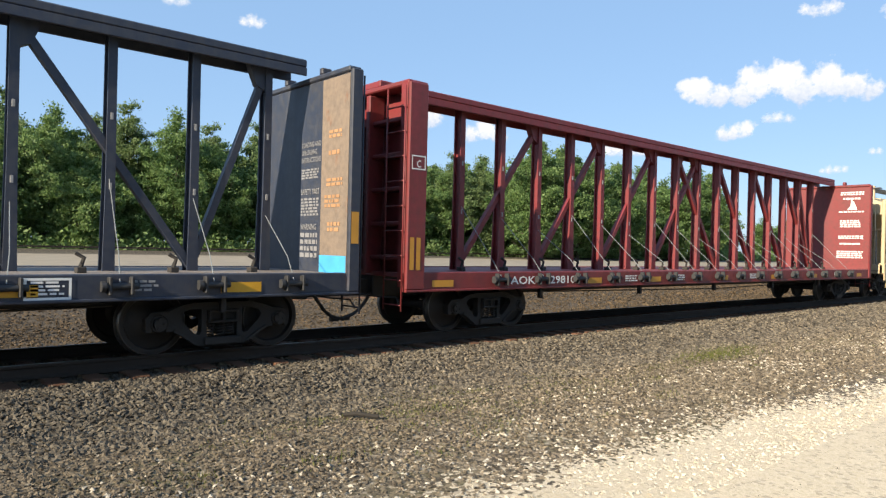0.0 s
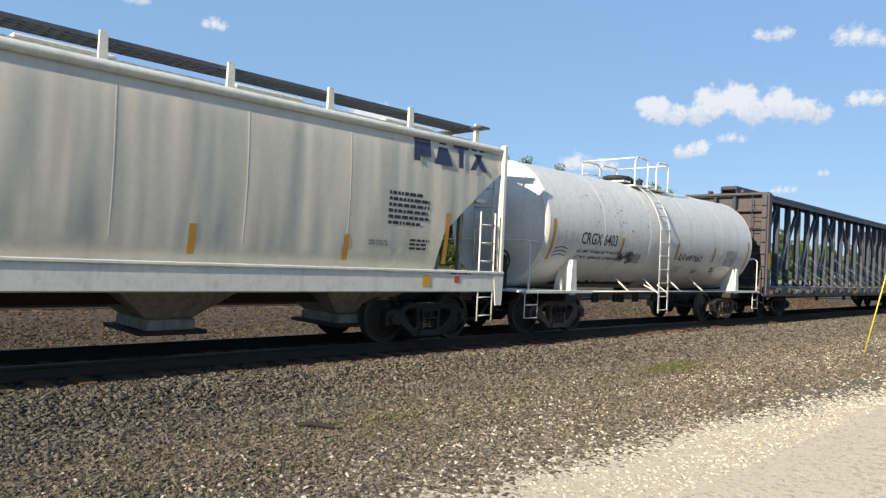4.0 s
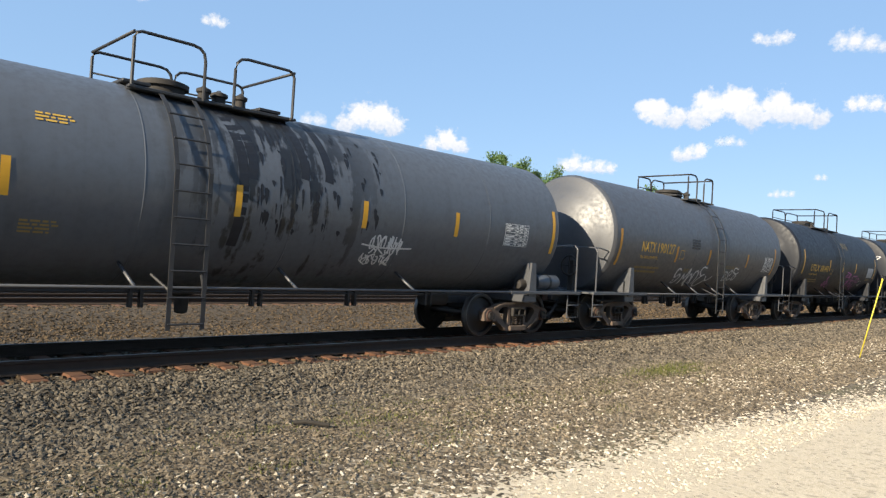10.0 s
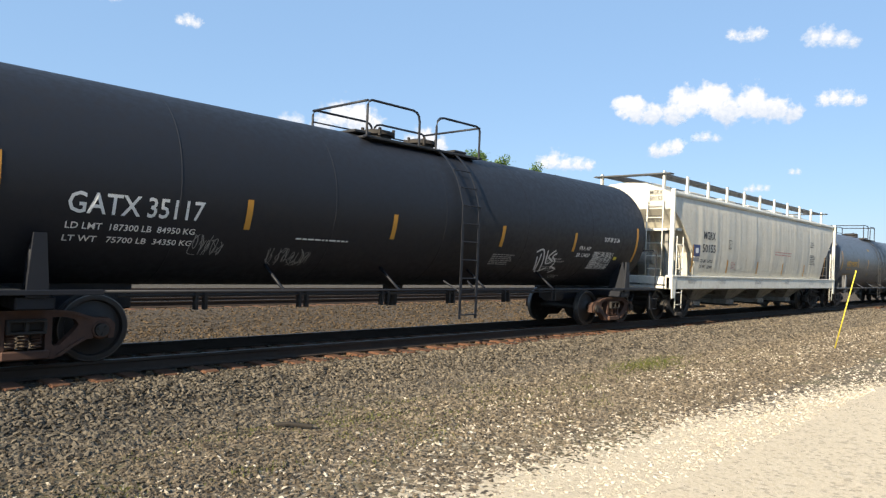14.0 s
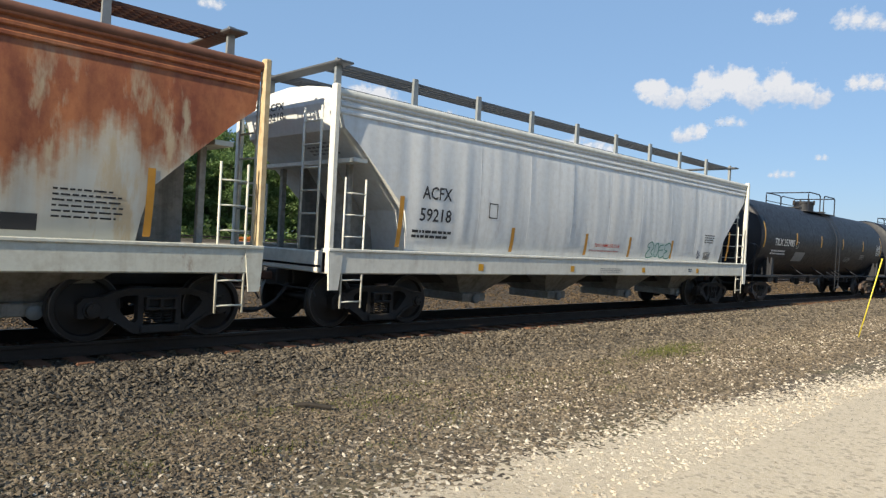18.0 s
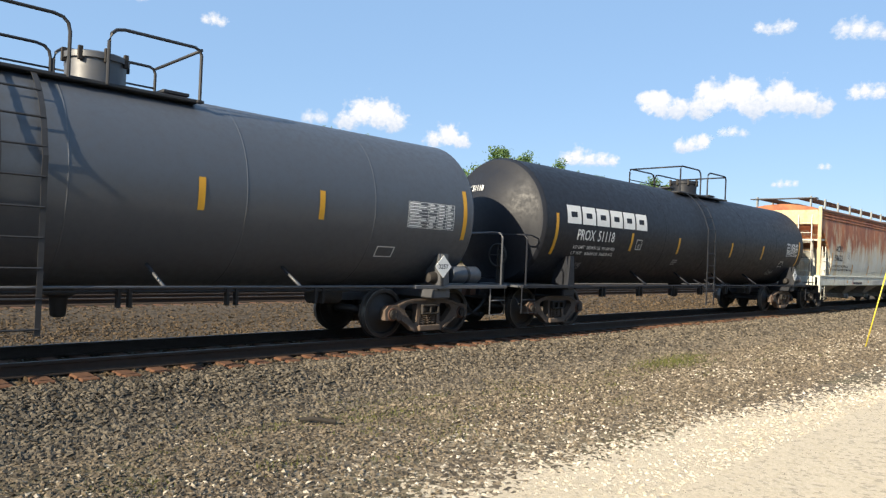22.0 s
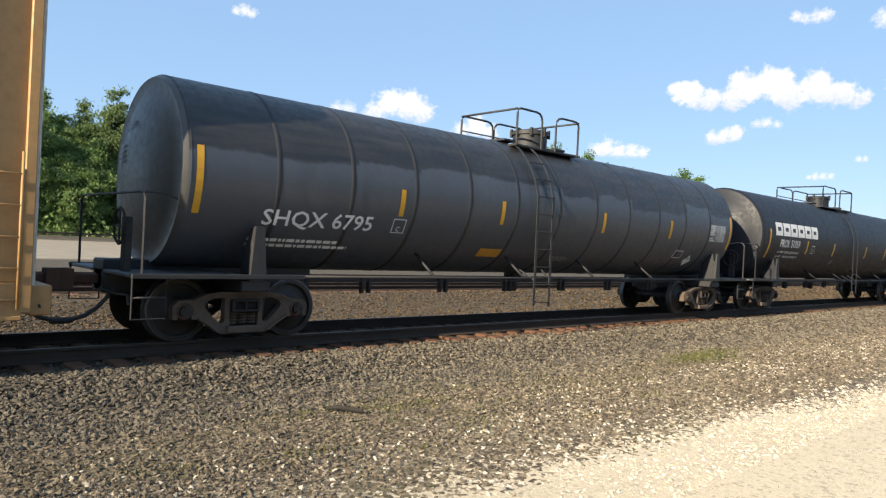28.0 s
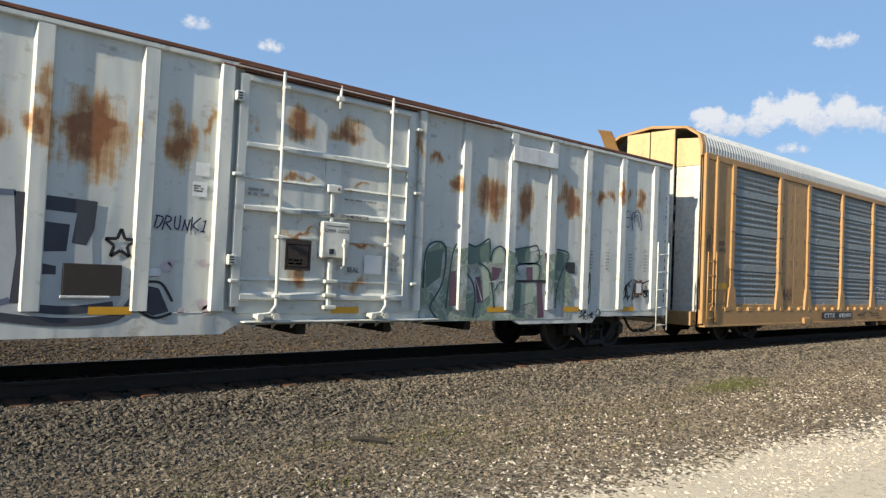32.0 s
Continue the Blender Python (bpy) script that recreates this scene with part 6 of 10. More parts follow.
post.text("C", -16.1, 1.22, 0.1, 0.15, LET_W)
post.rect(-16.15, 1.75, 0.2, 0.55, MARK_O)
post.rect(6.48, 1.62, 0.14, 0.5, MARK_O)
# tan plate that sheathes the front bulkhead, with its blue foot
part("bulkhead_plate", Shape().box(6.425 - xc, 6.44 - xc, -1.52, -0.72, 1.12, 4.3, 0.004), BULK_TAN, car, "scuffed tan plate with faded writing")
part("bulkhead_foot", Shape().box(6.418 - xc, 6.425 - xc, -1.515, -0.72, 1.13, 1.42, 0.002), FOOT_BLUE, car)


def inner_marks(car, xc, x, rows, material):
    """Rows of painted warnings on the inner face of a bulkhead."""
    for k, (y0, y1, z, h, n) in enumerate(rows):
        rnd = random.Random(k)
        v, f = [], []
        for r in range(n):
            y = y1
            zz = z - r * h * 1.5
            while y > y0:
                w = min(rnd.uniform(0.05, 0.14), y - y0 + 0.02)
                m = len(v)
                v += [(x - xc, y, zz), (x - xc, y - w, zz), (x - xc, y - w, zz + h), (x - xc, y, zz + h)]
                f.append((m, m + 1, m + 2, m + 3))
                y -= w + 0.03
        me = bpy.data.meshes.new("lettering")
        me.from_pydata(v, [], f)
        tagged(part("lettering", me, material, car), kind="stuff")


def inner_text(car, xc, x, y, z, body, width, height, material):
    """A line of lettering on the inner face of a bulkhead, read from behind the car's front."""
    v, f = glyphs(body, height)
    x0 = min(p[0] for p in v)
    k = width / (max(p[0] for p in v) - x0)
    me = bpy.data.meshes.new("lettering")
    me.from_pydata([(x - xc, y - (p[0] - x0) * k, z + p[1]) for p in v], [], f)
    tagged(part("lettering", me, material, car), kind="stuff")


FADED = plain("faded_white_lettering", (0.19, 0.19, 0.2), 0.7, 0.0, 0.3, 9)
SCUFF = plain("orange_ghost_lettering", (0.36, 0.2, 0.1), 0.7, 0.0, 0.4, 6)
xi = 6.66 - 0.226
for body, z, w, h in (("LOADING AND", 3.24, 0.62, 0.085), ("UNLOADING", 3.11, 0.5, 0.085), ("INSTRUCTIONS", 2.98, 0.62, 0.085), ("SAFETY FIRST", 2.44, 0.6, 0.09), ("WARNING", 1.84, 0.52, 0.1)):
    inner_text(car, xc, xi, -0.06, z, body, w, h, FADED)
inner_marks(car, xc, xi, ((-0.6, -0.06, 2.84, 0.03, 4), (-0.62, -0.06, 2.34, 0.035, 6), (-0.6, -0.06, 1.71, 0.075, 4)), FADED)
inner_marks(car, xc, 6.418, ((-1.3, -0.95, 3.4, 0.05, 2), (-1.25, -0.95, 3.05, 0.07, 1), (-1.35, -0.9, 2.62, 0.05, 2), (-1.3, -0.85, 2.35, 0.05, 3), (-1.3, -0.95, 1.9, 0.06, 2)), SCUFF)
inner_marks(red_car, red_xc, 30.25 - 0.226, ((-1.3, -0.5, 4.1, 0.05, 2), (-1.2, -0.6, 3.85, 0.07, 1), (-1.3, -0.45, 3.35, 0.05, 1), (-1.2, -0.5, 3.0, 0.05, 4), (-1.3, -0.45, 2.4, 0.05, 2), (-1.2, -0.5, 2.1, 0.06, 1), (-1.3, -0.4, 1.8, 0.05, 4)), SPRAY_W)
me = bpy.data.meshes.new("logo_block")
me.from_pydata([(30.25 - 0.228 - red_xc, y, z) for y, z in ((-0.75, 3.45), (-1.1, 3.45), (-0.98, 3.75), (-0.88, 3.85), (-0.86, 3.6))], [], [(0, 1, 2, 3, 4)])
part("logo_block", me, LET_W, red_car)

car, sd = tank_car("white tank car with rust specks and scribbles", -27.45, -18.42, -28.45, -17.4, 1.49, 2.49, WHITE, WHITE, (-23.9, -22.05), -23.45,
                   (-28.28, -25.38, -22.46, -20.1, -17.66), mark=MARK_O, bogie_tone="mixed")
v, f = [], []
for k in range(38):      # soot along the tank's underside
    a, h = -27.35 + 0.1 * k, 0.12 + 0.16 * abs(noise.noise((k * 0.31, 2.0, 0.0))) + 0.03 * (k % 3)
    n = len(v)
    v += [(a, sd.arc(1.12)), (a + 0.1, sd.arc(1.12)), (a + 0.1, sd.arc(1.12) + h), (a, sd.arc(1.12) + h + 0.02)]
    f.append((n, n + 1, n + 2, n + 3))
tagged(sd.put("soot_stain", v, f, plain("black_soot", (0.05, 0.046, 0.042), 0.9, 0.0, 0.5, 6), "black soot along the bottom"), kind="stuff")
sd.text("CRGX 6403", -27.2, 2.1, 1.55, 0.28, LET_K)
sd.text("LD LMT  201600 LB  91 450 KG", -27.25, 1.9, 1.82, 0.075, LET_K)
sd.text("LT WT   61400 LB  27 850 KG", -27.27, 1.76, 1.82, 0.075, LET_K)
rs = random.Random(61)
for k in range(46):      # flecks of rust through the paint
    a, z = (rs.gauss(-25.9, 0.5), rs.gauss(3.05, 0.35)) if k % 3 else (rs.uniform(-27.0, -23.8), rs.uniform(2.0, 3.3))
    z, r = sd.arc(min(z, 3.7)), rs.uniform(0.008, 0.026)
    sd.put("rust_fleck", [(a - r, z), (a, z - r * 1.8), (a + r * 0.8, z - r * 0.3), (a + r * 0.2, z + r)], [(0, 1, 2, 3)], IRON, lift=-0.004)
sd.table(-19.25, 1.78, 0.75, 0.5, LET_G)
sd.rect(-24.9, 1.72, 0.55, 0.26, LET_G, "data_panel")
sd.bars(-22.3, 1.5, 0.5, 0.25, 4, LET_G, 6)
sd.bars(-21.1, 1.5, 0.45, 0.16, 3, LET_K, 7)
sd.bars(-19.95, 1.55, 0.4, 0.2, 3, LET_K, 8)
sd.scrawl(-25.45, 1.72, 0.75, 0.35, 5, 0.022, SPRAY_K, 11, "black scribbled tag")
sd.scrawl(-22.3, 1.85, 1.5, 0.22, 7, 0.02, SPRAY_K, 12, "black scribbled tag")
scribe(sd, "WENA", -28.14, 2.1, 0.84, 0.26, 0.018, plain("faint_mauve_spray", (0.5, 0.42, 0.5), 0.7, 0.0, 0.2, 4), 5, "faint mauve scrawled tag")
sd.stroke([[(-28.15 + 0.1 * k, sd.arc(1.95) - 0.09 * j + 0.05 * math.sin(k * 0.6)) for k in range(6)] for j in range(3)], 0.03, SPRAY_B)

car, sd, sl, xc = hopper_car("cream covered hopper with large navy letters", -47.26, -31.61, -48.85, -30.1, CREAM, CREAM_TRIM, "cream", (-44.41, -40.33, -36.39, -33.0), 11, walk=0.12)
for k, (x, w, cut) in enumerate(((-32.6, 0.42, 1), (-32.08, 0.46, 0), (-31.6, 0.4, 0), (-31.15, 0.5, 0))):
    z = 3.32
    sh = {0: [[(x, z + 0.5), (x + w, z + 0.5), (x + w, z + 0.1), (x + 0.05, z + 0.1)], [(x, z + 0.25), (x + 0.15, z + 0.25), (x + 0.15, z), (x, z)]],
          1: [[(x, z), (x + w * 0.35, z + 0.5), (x + w * 0.6, z + 0.5), (x + w, z)]],
          2: [[(x, z + 0.5), (x + w, z + 0.5), (x + w, z + 0.36), (x, z + 0.36)], [(x + w * 0.35, z + 0.36), (x + w * 0.65, z + 0.36), (x + w * 0.65, z), (x + w * 0.35, z)]],
          3: [[(x, z + 0.5), (x + 0.14, z + 0.5), (x + w, z), (x + w - 0.14, z)], [(x, z), (x + 0.14, z), (x + w, z + 0.5), (x + w - 0.14, z + 0.5)]]}[k]
    v, f = [], []
    for poly in sh:
        n = len(v)
        v += poly
        f.append(tuple(range(n, n + len(poly))))
    sd.put("logo_block", v, f, LET_N, lift=0.02)
sd.text("GPLX", -46.8, 2.42, 0.75, 0.22, LET_K)
sd.text("75353", -46.85, 1.98, 0.9, 0.24, LET_K)
sd.bars(-46.9, 1.62, 1.5, 0.2, 2, LET_K, 1)
sd.frame_box(-45.5, 2.15, 0.3, 0.26, 0.02, LET_G)
for x in (-47.27, -44.85, -42.17, -39.4, -36.6, -34.0, -31.73):
    sd.rect(x, 1.5, 0.1, 0.42 if -47 < x < -32 else 0.95, MARK_O)
sd.bars(-33.12, 2.11, 1.0, 0.62, 6, LET_K, 4)
sd.bars(-33.5, 1.75, 0.45, 0.12, 2, LET_G, 5)
sd.bars(-32.58, 1.7, 0.5, 0.22, 3, LET_K, 6)
sl.rect(-32.3, 1.08, 0.18, 0.2, MARK_Y)
sl.rect(-31.5, 1.16, 0.14, 0.12, LET_R, "red_sign")
sl.bars(-31.6, 1.3, 0.55, 0.04, 1, LET_K, 2)
end_words(car, xc, -48.85, "GPLX", "75353")

car, sd = tank_car("black tank car covered in ochre and white graffiti", -60.26, -51.28, -61.2, -50.35, 1.56, 2.47, BLACK, BLACK, (-56.8, -53.6), -55.35,
                   (-60.8, -57.72, -56.27, -53.9, -50.7), stripe_z=2.3, head="UTLX 601918", head_mat=LET_Y)
sd.lift = 0.013
sd.text("UTLX", -60.05, 2.03, 1.0, 0.27, LET_Y)
sd.text("601918", -58.9, 2.03, 0.98, 0.27, LET_Y)
sd.text("THE TANK CAR PEOPLE", -60.0, 1.86, 0.95, 0.07, LET_Y)
sd.text("LD LMT  220 800 LB  100 100 KG", -60.2, 1.66, 1.9, 0.08, LET_YF)
sd.bars(-60.0, 1.48, 1.6, 0.09, 1, LET_YF, 2)
sd.frame_box(-57.5, 1.95, 0.24, 0.22, 0.015, LET_Y)
sd.bars(-56.85, 3.2, 0.5, 0.05, 1, LET_Y, 9, fill=0.5)
sd.rect(-56.8, 3.02, 0.78, 0.15, SPRAY_Y, "warning_panel")
sd.bars(-56.7, 2.86, 0.68, 0.12, 3, LET_YF, 9, fill=0.5)
sd.table(-51.95, 1.85, 0.75, 0.42, LET_W)
scribe(sd, "KRITA", -59.68, 1.18, 1.4, 0.36, 0.032, SPRAY_D, 3, "worn white hand-painted word")
scribe(sd, "<", -58.32, 1.36, 0.25, 0.2, 0.024, SPRAY_D, 4, "", 0.0)
scribe(sd, "U", -58.28, 1.14, 0.16, 0.16, 0.026, SPRAY_D, 5)
scribe(sd, "2", -58.0, 1.26, 0.32, 0.28, 0.028, SPRAY_D, 6)
OCHRE = plain("streaked_ochre_spray", (0.36, 0.2, 0.035), 0.7, 0.0, 0.55, 2.2)
v, f = [], []
for k in range(22):      # the painted ground of the piece, ragged at its rims
    x = -57.58 + 0.19 * k
    n1, n2 = noise.noise((x * 2.1, 0.3, 0)), noise.noise((x * 2.7, 5.1, 0))
    hi = 1.84 + 0.1 * min(1, k / 9) - 0.45 * max(0, (k - 15) / 6) + 0.06 * n1 - (0.35 if k == 0 else 0.1 if k == 1 else 0)
    lo = 1.0 + 0.05 * n2 + (0.2 if k == 0 else 0) + 0.28 * max(0, (k - 16) / 5)
    v += [(x, lo), (x, (lo + hi) / 2), (x, hi)]
    f += [(3 * k + j, 3 * k + 3 + j, 3 * k + 4 + j, 3 * k + 1 + j) for j in (0, 1)] if k < 21 else []
sd.put("graffiti", v, f, OCHRE, "ochre graffiti piece with dark outlined letters", 0.001)
sd.stroke([[(-57.5, 1.2), (-57.45, 1.55), (-57.2, 1.75), (-56.95, 1.8)], [(-57.2, 1.02), (-57.1, 1.4), (-56.98, 1.82)], [(-57.4, 1.05), (-57.3, 1.3), (-57.15, 1.32)], [(-56.85, 1.05), (-56.75, 1.8)],
           [(-56.75, 1.8), (-56.35, 1.86)], [(-56.55, 1.05), (-56.5, 1.5), (-56.2, 1.55)], [(-56.3, 1.85), (-56.0, 1.85), (-56.05, 1.5), (-56.3, 1.4), (-56.25, 1.15), (-56.0, 1.2)], [(-55.9, 1.05), (-55.85, 1.88)],
           [(-55.85, 1.88), (-55.45, 1.9), (-55.4, 1.1)], [(-55.75, 1.45), (-55.5, 1.47)], [(-55.25, 1.85), (-55.15, 1.1), (-54.8, 1.1)], [(-54.95, 1.8), (-54.75, 1.35), (-54.4, 1.25)], [(-54.5, 1.45), (-54.1, 1.5), (-53.9, 1.35), (-54.3, 1.25)]],
          0.035, SPRAY_K, "graffiti", "", 0.004)
sd.stroke([[(-57.35, 1.1), (-57.25, 1.6)], [(-56.65, 1.15), (-56.6, 1.7)], [(-55.65, 1.15), (-55.6, 1.75)], [(-55.05, 1.2), (-55.0, 1.6)]], 0.09, SPRAY_Y, "graffiti", "", 0.003)
sd.scrawl(-54.72, 1.66, 1.0, 0.22, 6, 0.038, SPRAY_W, 7, "white brushed tag")
sd.stroke([[(-54.7, 1.6), (-54.2, 1.66), (-53.75, 1.56)], [(-54.6, 1.54), (-54.2, 1.56), (-53.9, 1.5)]], 0.03, SPRAY_W)
scribe(sd, "RISEN", -53.52, 1.74, 0.9, 0.2, 0.03, SPRAY_W, 8)
sd.scrawl(-53.5, 1.54, 0.75, 0.16, 6, 0.024, SPRAY_W, 9)
sd.scrawl(-52.45, 1.44, 0.75, 0.18, 7, 0.02, SPRAY_D, 10)
sd.scrawl(-51.5, 1.28, 0.5, 0.2, 4, 0.02, SPRAY_W, 26)
hd = Head(car, (-60.26 - 51.28) / 2, -61.2, 1.56, 2.47)
hd.stroke([[(0.1, 3.25), (0.02, 2.85), (0.0, 2.4)], [(0.5, 2.95), (0.3, 2.9), (0.3, 2.5), (0.55, 2.32), (0.75, 2.6), (0.6, 2.92), (0.45, 2.95)], [(0.95, 3.0), (1.2, 3.02), (0.95, 2.75), (1.0, 2.6), (0.75, 2.3), (0.6, 2.4)],
           [(-0.75, 2.6), (-0.4, 2.95), (-0.6, 2.5)], [(-0.45, 2.5), (-0.2, 3.05), (-0.1, 2.5)], [(-0.8, 2.6), (-0.4, 2.66), (0.0, 2.75)], [(-0.2, 3.1), (0.1, 3.05), (0.25, 3.2)], [(-0.3, 2.3), (-0.1, 2.4), (-0.05, 2.15)]], 0.03, SPRAY_W, "graffiti", "white looping tag on the tank head", 0.002)
sd.scrawl(-58.6, 1.65, 0.9, 0.26, 5, 0.02, SPRAY_B, 27)

car, sd = tank_car("black tank car with pink cartoon graffiti", -73.33, -64.39, -74.25, -63.4, 1.55, 2.44, BLACK, BLACK, (-70.75, -67.65), -69.35,
                   (-73.83, -70.67, -68.81, -66.97, -63.8), stripe_z=2.25, head="UTLX 601490", head_mat=LET_Y)
sd.text("UTLX", -72.96, 1.98, 1.0, 0.27, LET_Y)
sd.text("601490", -71.8, 1.98, 0.98, 0.27, LET_Y)
sd.text("THE TANK CAR PEOPLE", -72.95, 1.82, 0.95, 0.07, LET_Y)
sd.bars(-72.95, 1.5, 1.5, 0.2, 2, LET_YF, 3)
sd.frame_box(-70.45, 1.9, 0.24, 0.22, 0.015, LET_Y)
sd.bars(-68.7, 3.0, 0.85, 0.34, 7, LET_YF, 10, fill=0.4)
sd.bars(-68.6, 1.5, 0.7, 0.34, 8, LET_YF, 12, fill=0.3)
sd.rect(-64.98, 1.88, 0.9, 0.46, plain("scratched_pale_panel", (0.3, 0.31, 0.33), 0.6, 0.0, 0.4, 25), "data_panel")
sd.bars(-64.98, 1.72, 0.8, 0.12, 2, LET_YF, 14)
sd.stroke([[(-70.54, 1.54), (-70.39, 1.52), (-70.24, 1.59)], [(-70.24, 1.59), (-70.23, 1.31)], [(-70.23, 1.31), (-70.41, 1.28), (-70.54, 1.54)], [(-70.52, 1.48), (-70.67, 1.43), (-70.59, 1.35), (-70.48, 1.37)], [(-70.22, 1.49), (-70.14, 1.51), (-70.21, 1.4)],
           [(-70.13, 1.34), (-70.01, 1.44), (-69.82, 1.35), (-69.95, 1.23), (-70.13, 1.34)], [(-70.39, 1.6), (-70.43, 1.7), (-70.39, 1.83)], [(-70.33, 1.63), (-70.31, 1.8)], [(-70.45, 1.45), (-70.32, 1.46)], [(-70.4, 1.36), (-70.3, 1.38)]], 0.032, SPRAY_P, "graffiti", "pink outline of a steaming cup")
sd.stroke([[(-68.0, 2.06), (-67.35, 1.95)], [(-67.35, 1.95), (-67.38, 1.82)], [(-67.38, 1.82), (-68.09, 1.83)], [(-68.09, 1.83), (-67.89, 1.95)], [(-67.89, 1.95), (-68.0, 2.06)], [(-67.36, 1.82), (-67.45, 1.44), (-67.57, 1.18)], [(-67.63, 1.59), (-67.35, 1.66), (-67.32, 1.51), (-67.55, 1.46)], [(-67.55, 1.53), (-67.36, 1.56)],
           [(-67.78, 1.9), (-67.7, 1.96), (-67.66, 1.88)], [(-67.6, 1.95), (-67.58, 1.87), (-67.5, 1.87)], [(-67.47, 1.94), (-67.42, 1.86)]], 0.034, SPRAY_P, "graffiti", "pink outline of a small flag")
sd.stroke([[(-67.03, 1.83), (-66.83, 1.91), (-66.68, 1.86), (-66.46, 1.92), (-66.34, 1.78), (-66.45, 1.61), (-66.49, 1.41), (-66.66, 1.29), (-66.91, 1.53), (-67.05, 1.71), (-67.03, 1.83)], [(-66.95, 1.52), (-67.14, 1.38), (-67.3, 1.19)], [(-66.45, 1.33), (-66.12, 1.14), (-66.07, 1.49)],
           [(-66.25, 1.72), (-66.14, 1.56), (-65.98, 1.6), (-65.96, 1.73), (-66.11, 1.82), (-66.09, 1.69)], [(-66.92, 1.7), (-66.8, 1.65), (-66.63, 1.72)], [(-66.75, 1.47), (-66.6, 1.51)]], 0.042, SPRAY_P, "graffiti", "pink outline of a round shape with arms")
sd.frame_box(-65.75, 1.5, 0.4, 0.22, 0.015, LET_W)

MIST = plain("faint_grey_overspray", (0.13, 0.135, 0.145), 0.7, 0.0, 0.3, 5)
car, sd = tank_car("grey tank car with white graffiti tags", -86.49, -77.41, -87.4, -76.4, 1.54, 2.45, GREY, GREY, (-82.4, -80.7), -81.52,
                   (-87.2, -84.18, -82.1, -79.24, -76.9), mark=MARK_O, bogie_tone="mixed", head="NATX 190127", head_mat=LET_Y)
sd.text("NATX", -86.14, 2.1, 0.72, 0.27, LET_Y)
sd.text("190127", -85.3, 2.1, 0.96, 0.27, LET_Y)
sd.text("THE TANK CAR PEOPLE", -86.15, 1.92, 0.95, 0.08, LET_Y)
sd.bars(-86.2, 1.5, 1.6, 0.26, 2, LET_YF, 4)
sd.frame_box(-84.0, 1.98, 0.26, 0.26, 0.015, LET_Y)
for j in range(4):
    sd.rect(-83.35 + 0.01 * (j % 2), 2.3 + 0.075 * j, 0.52, 0.06, LET_K, "warning_panel")
    sd.bars(-83.33, 2.31 + 0.075 * j, 0.46, 0.04, 1, LET_Y, 30 + j, fill=0.6)
sd.bars(-83.4, 1.6, 0.4, 0.14, 3, LET_YF, 6)
sd.table(-77.8, 1.8, 0.75, 0.5, LET_W, 9)
for pen, mat_, lift in ((0.13, MIST, 0.001), (0.05, SPRAY_W, 0.004)):      # a pale outline in its own faint overspray
    sd.stroke([[(-83.51, 1.63), (-83.69, 1.69), (-83.75, 1.53), (-83.64, 1.38), (-83.5, 1.5), (-83.38, 1.39), (-83.45, 1.17), (-83.59, 1.16), (-83.58, 1.29)], [(-83.12, 1.12), (-83.22, 1.52), (-83.03, 1.33), (-82.98, 1.72), (-82.81, 1.1)],
               [(-82.79, 1.53), (-82.84, 1.31), (-82.63, 1.03), (-82.57, 1.27), (-82.71, 1.5), (-82.81, 1.53)], [(-82.4, 1.05), (-82.6, 1.54), (-82.46, 1.64), (-82.3, 1.45), (-82.25, 1.14)], [(-81.96, 1.76), (-82.2, 1.79), (-82.29, 1.65), (-82.1, 1.49), (-81.91, 1.54), (-82.08, 1.43), (-82.17, 1.19), (-81.91, 1.02), (-81.64, 1.33)], [(-81.75, 1.49), (-81.54, 1.3), (-81.3, 1.49)]],
              pen, mat_, "graffiti", "white looping graffiti", lift)
sd.stroke([[(-80.57, 1.69), (-80.43, 1.31)], [(-80.57, 1.69), (-80.36, 1.65), (-80.47, 1.52), (-80.22, 1.42), (-80.43, 1.31)], [(-80.19, 1.49), (-80.06, 1.64), (-80.17, 1.75), (-80.24, 1.59), (-80.05, 1.36), (-79.89, 1.44)], [(-79.67, 1.79), (-79.97, 1.83), (-79.94, 1.68), (-79.66, 1.6), (-79.6, 1.42), (-79.75, 1.38), (-79.78, 1.55), (-79.56, 1.7)]], 0.05, SPRAY_W, "graffiti", "white looping tag")
sd.bars(-80.8, 1.8, 1.2, 0.1, 2, LET_YF, 7)

car, sd = tank_car("blue-grey tank car with dark spill stains", -104.88, -90.59, -105.75, -89.8, 1.47, 2.38, STAINED, GREY, (-98.95, -96.4), -98.3,
                   (-105.6, -102.57, -100.5, -97.57, -95.25, -93.03, -89.95), bogie_tone="mixed", air_tank=1, seams=6, stripe_z=2.25)
sd.text("NATX", -104.71, 2.06, 0.78, 0.27, LET_Y)
sd.text("990097", -103.8, 2.06, 1.04, 0.27, LET_Y)
sd.text("THE TANK CAR PEOPLE", -104.7, 1.9, 0.95, 0.07, LET_Y)
sd.bars(-104.9, 1.5, 1.9, 0.24, 2, LET_YF, 8)
sd.bars(-100.2, 2.95, 0.5, 0.14, 3, LET_Y, 9)
sd.bars(-100.3, 1.6, 0.45, 0.2, 4, LET_YF, 10)
sd.table(-91.6, 1.95, 0.75, 0.45, LET_W, 10)
sd.scrawl(-95.05, 1.62, 0.75, 0.34, 6, 0.028, SPRAY_W, 51, "white graffiti tag")
sd.scrawl(-95.1, 1.42, 0.65, 0.24, 5, 0.024, SPRAY_W, 52)
sd.stroke([[(-95.2, 1.75), (-94.7, 1.7), (-94.05, 1.72)]], 0.03, SPRAY_W)
rq = random.Random(14)
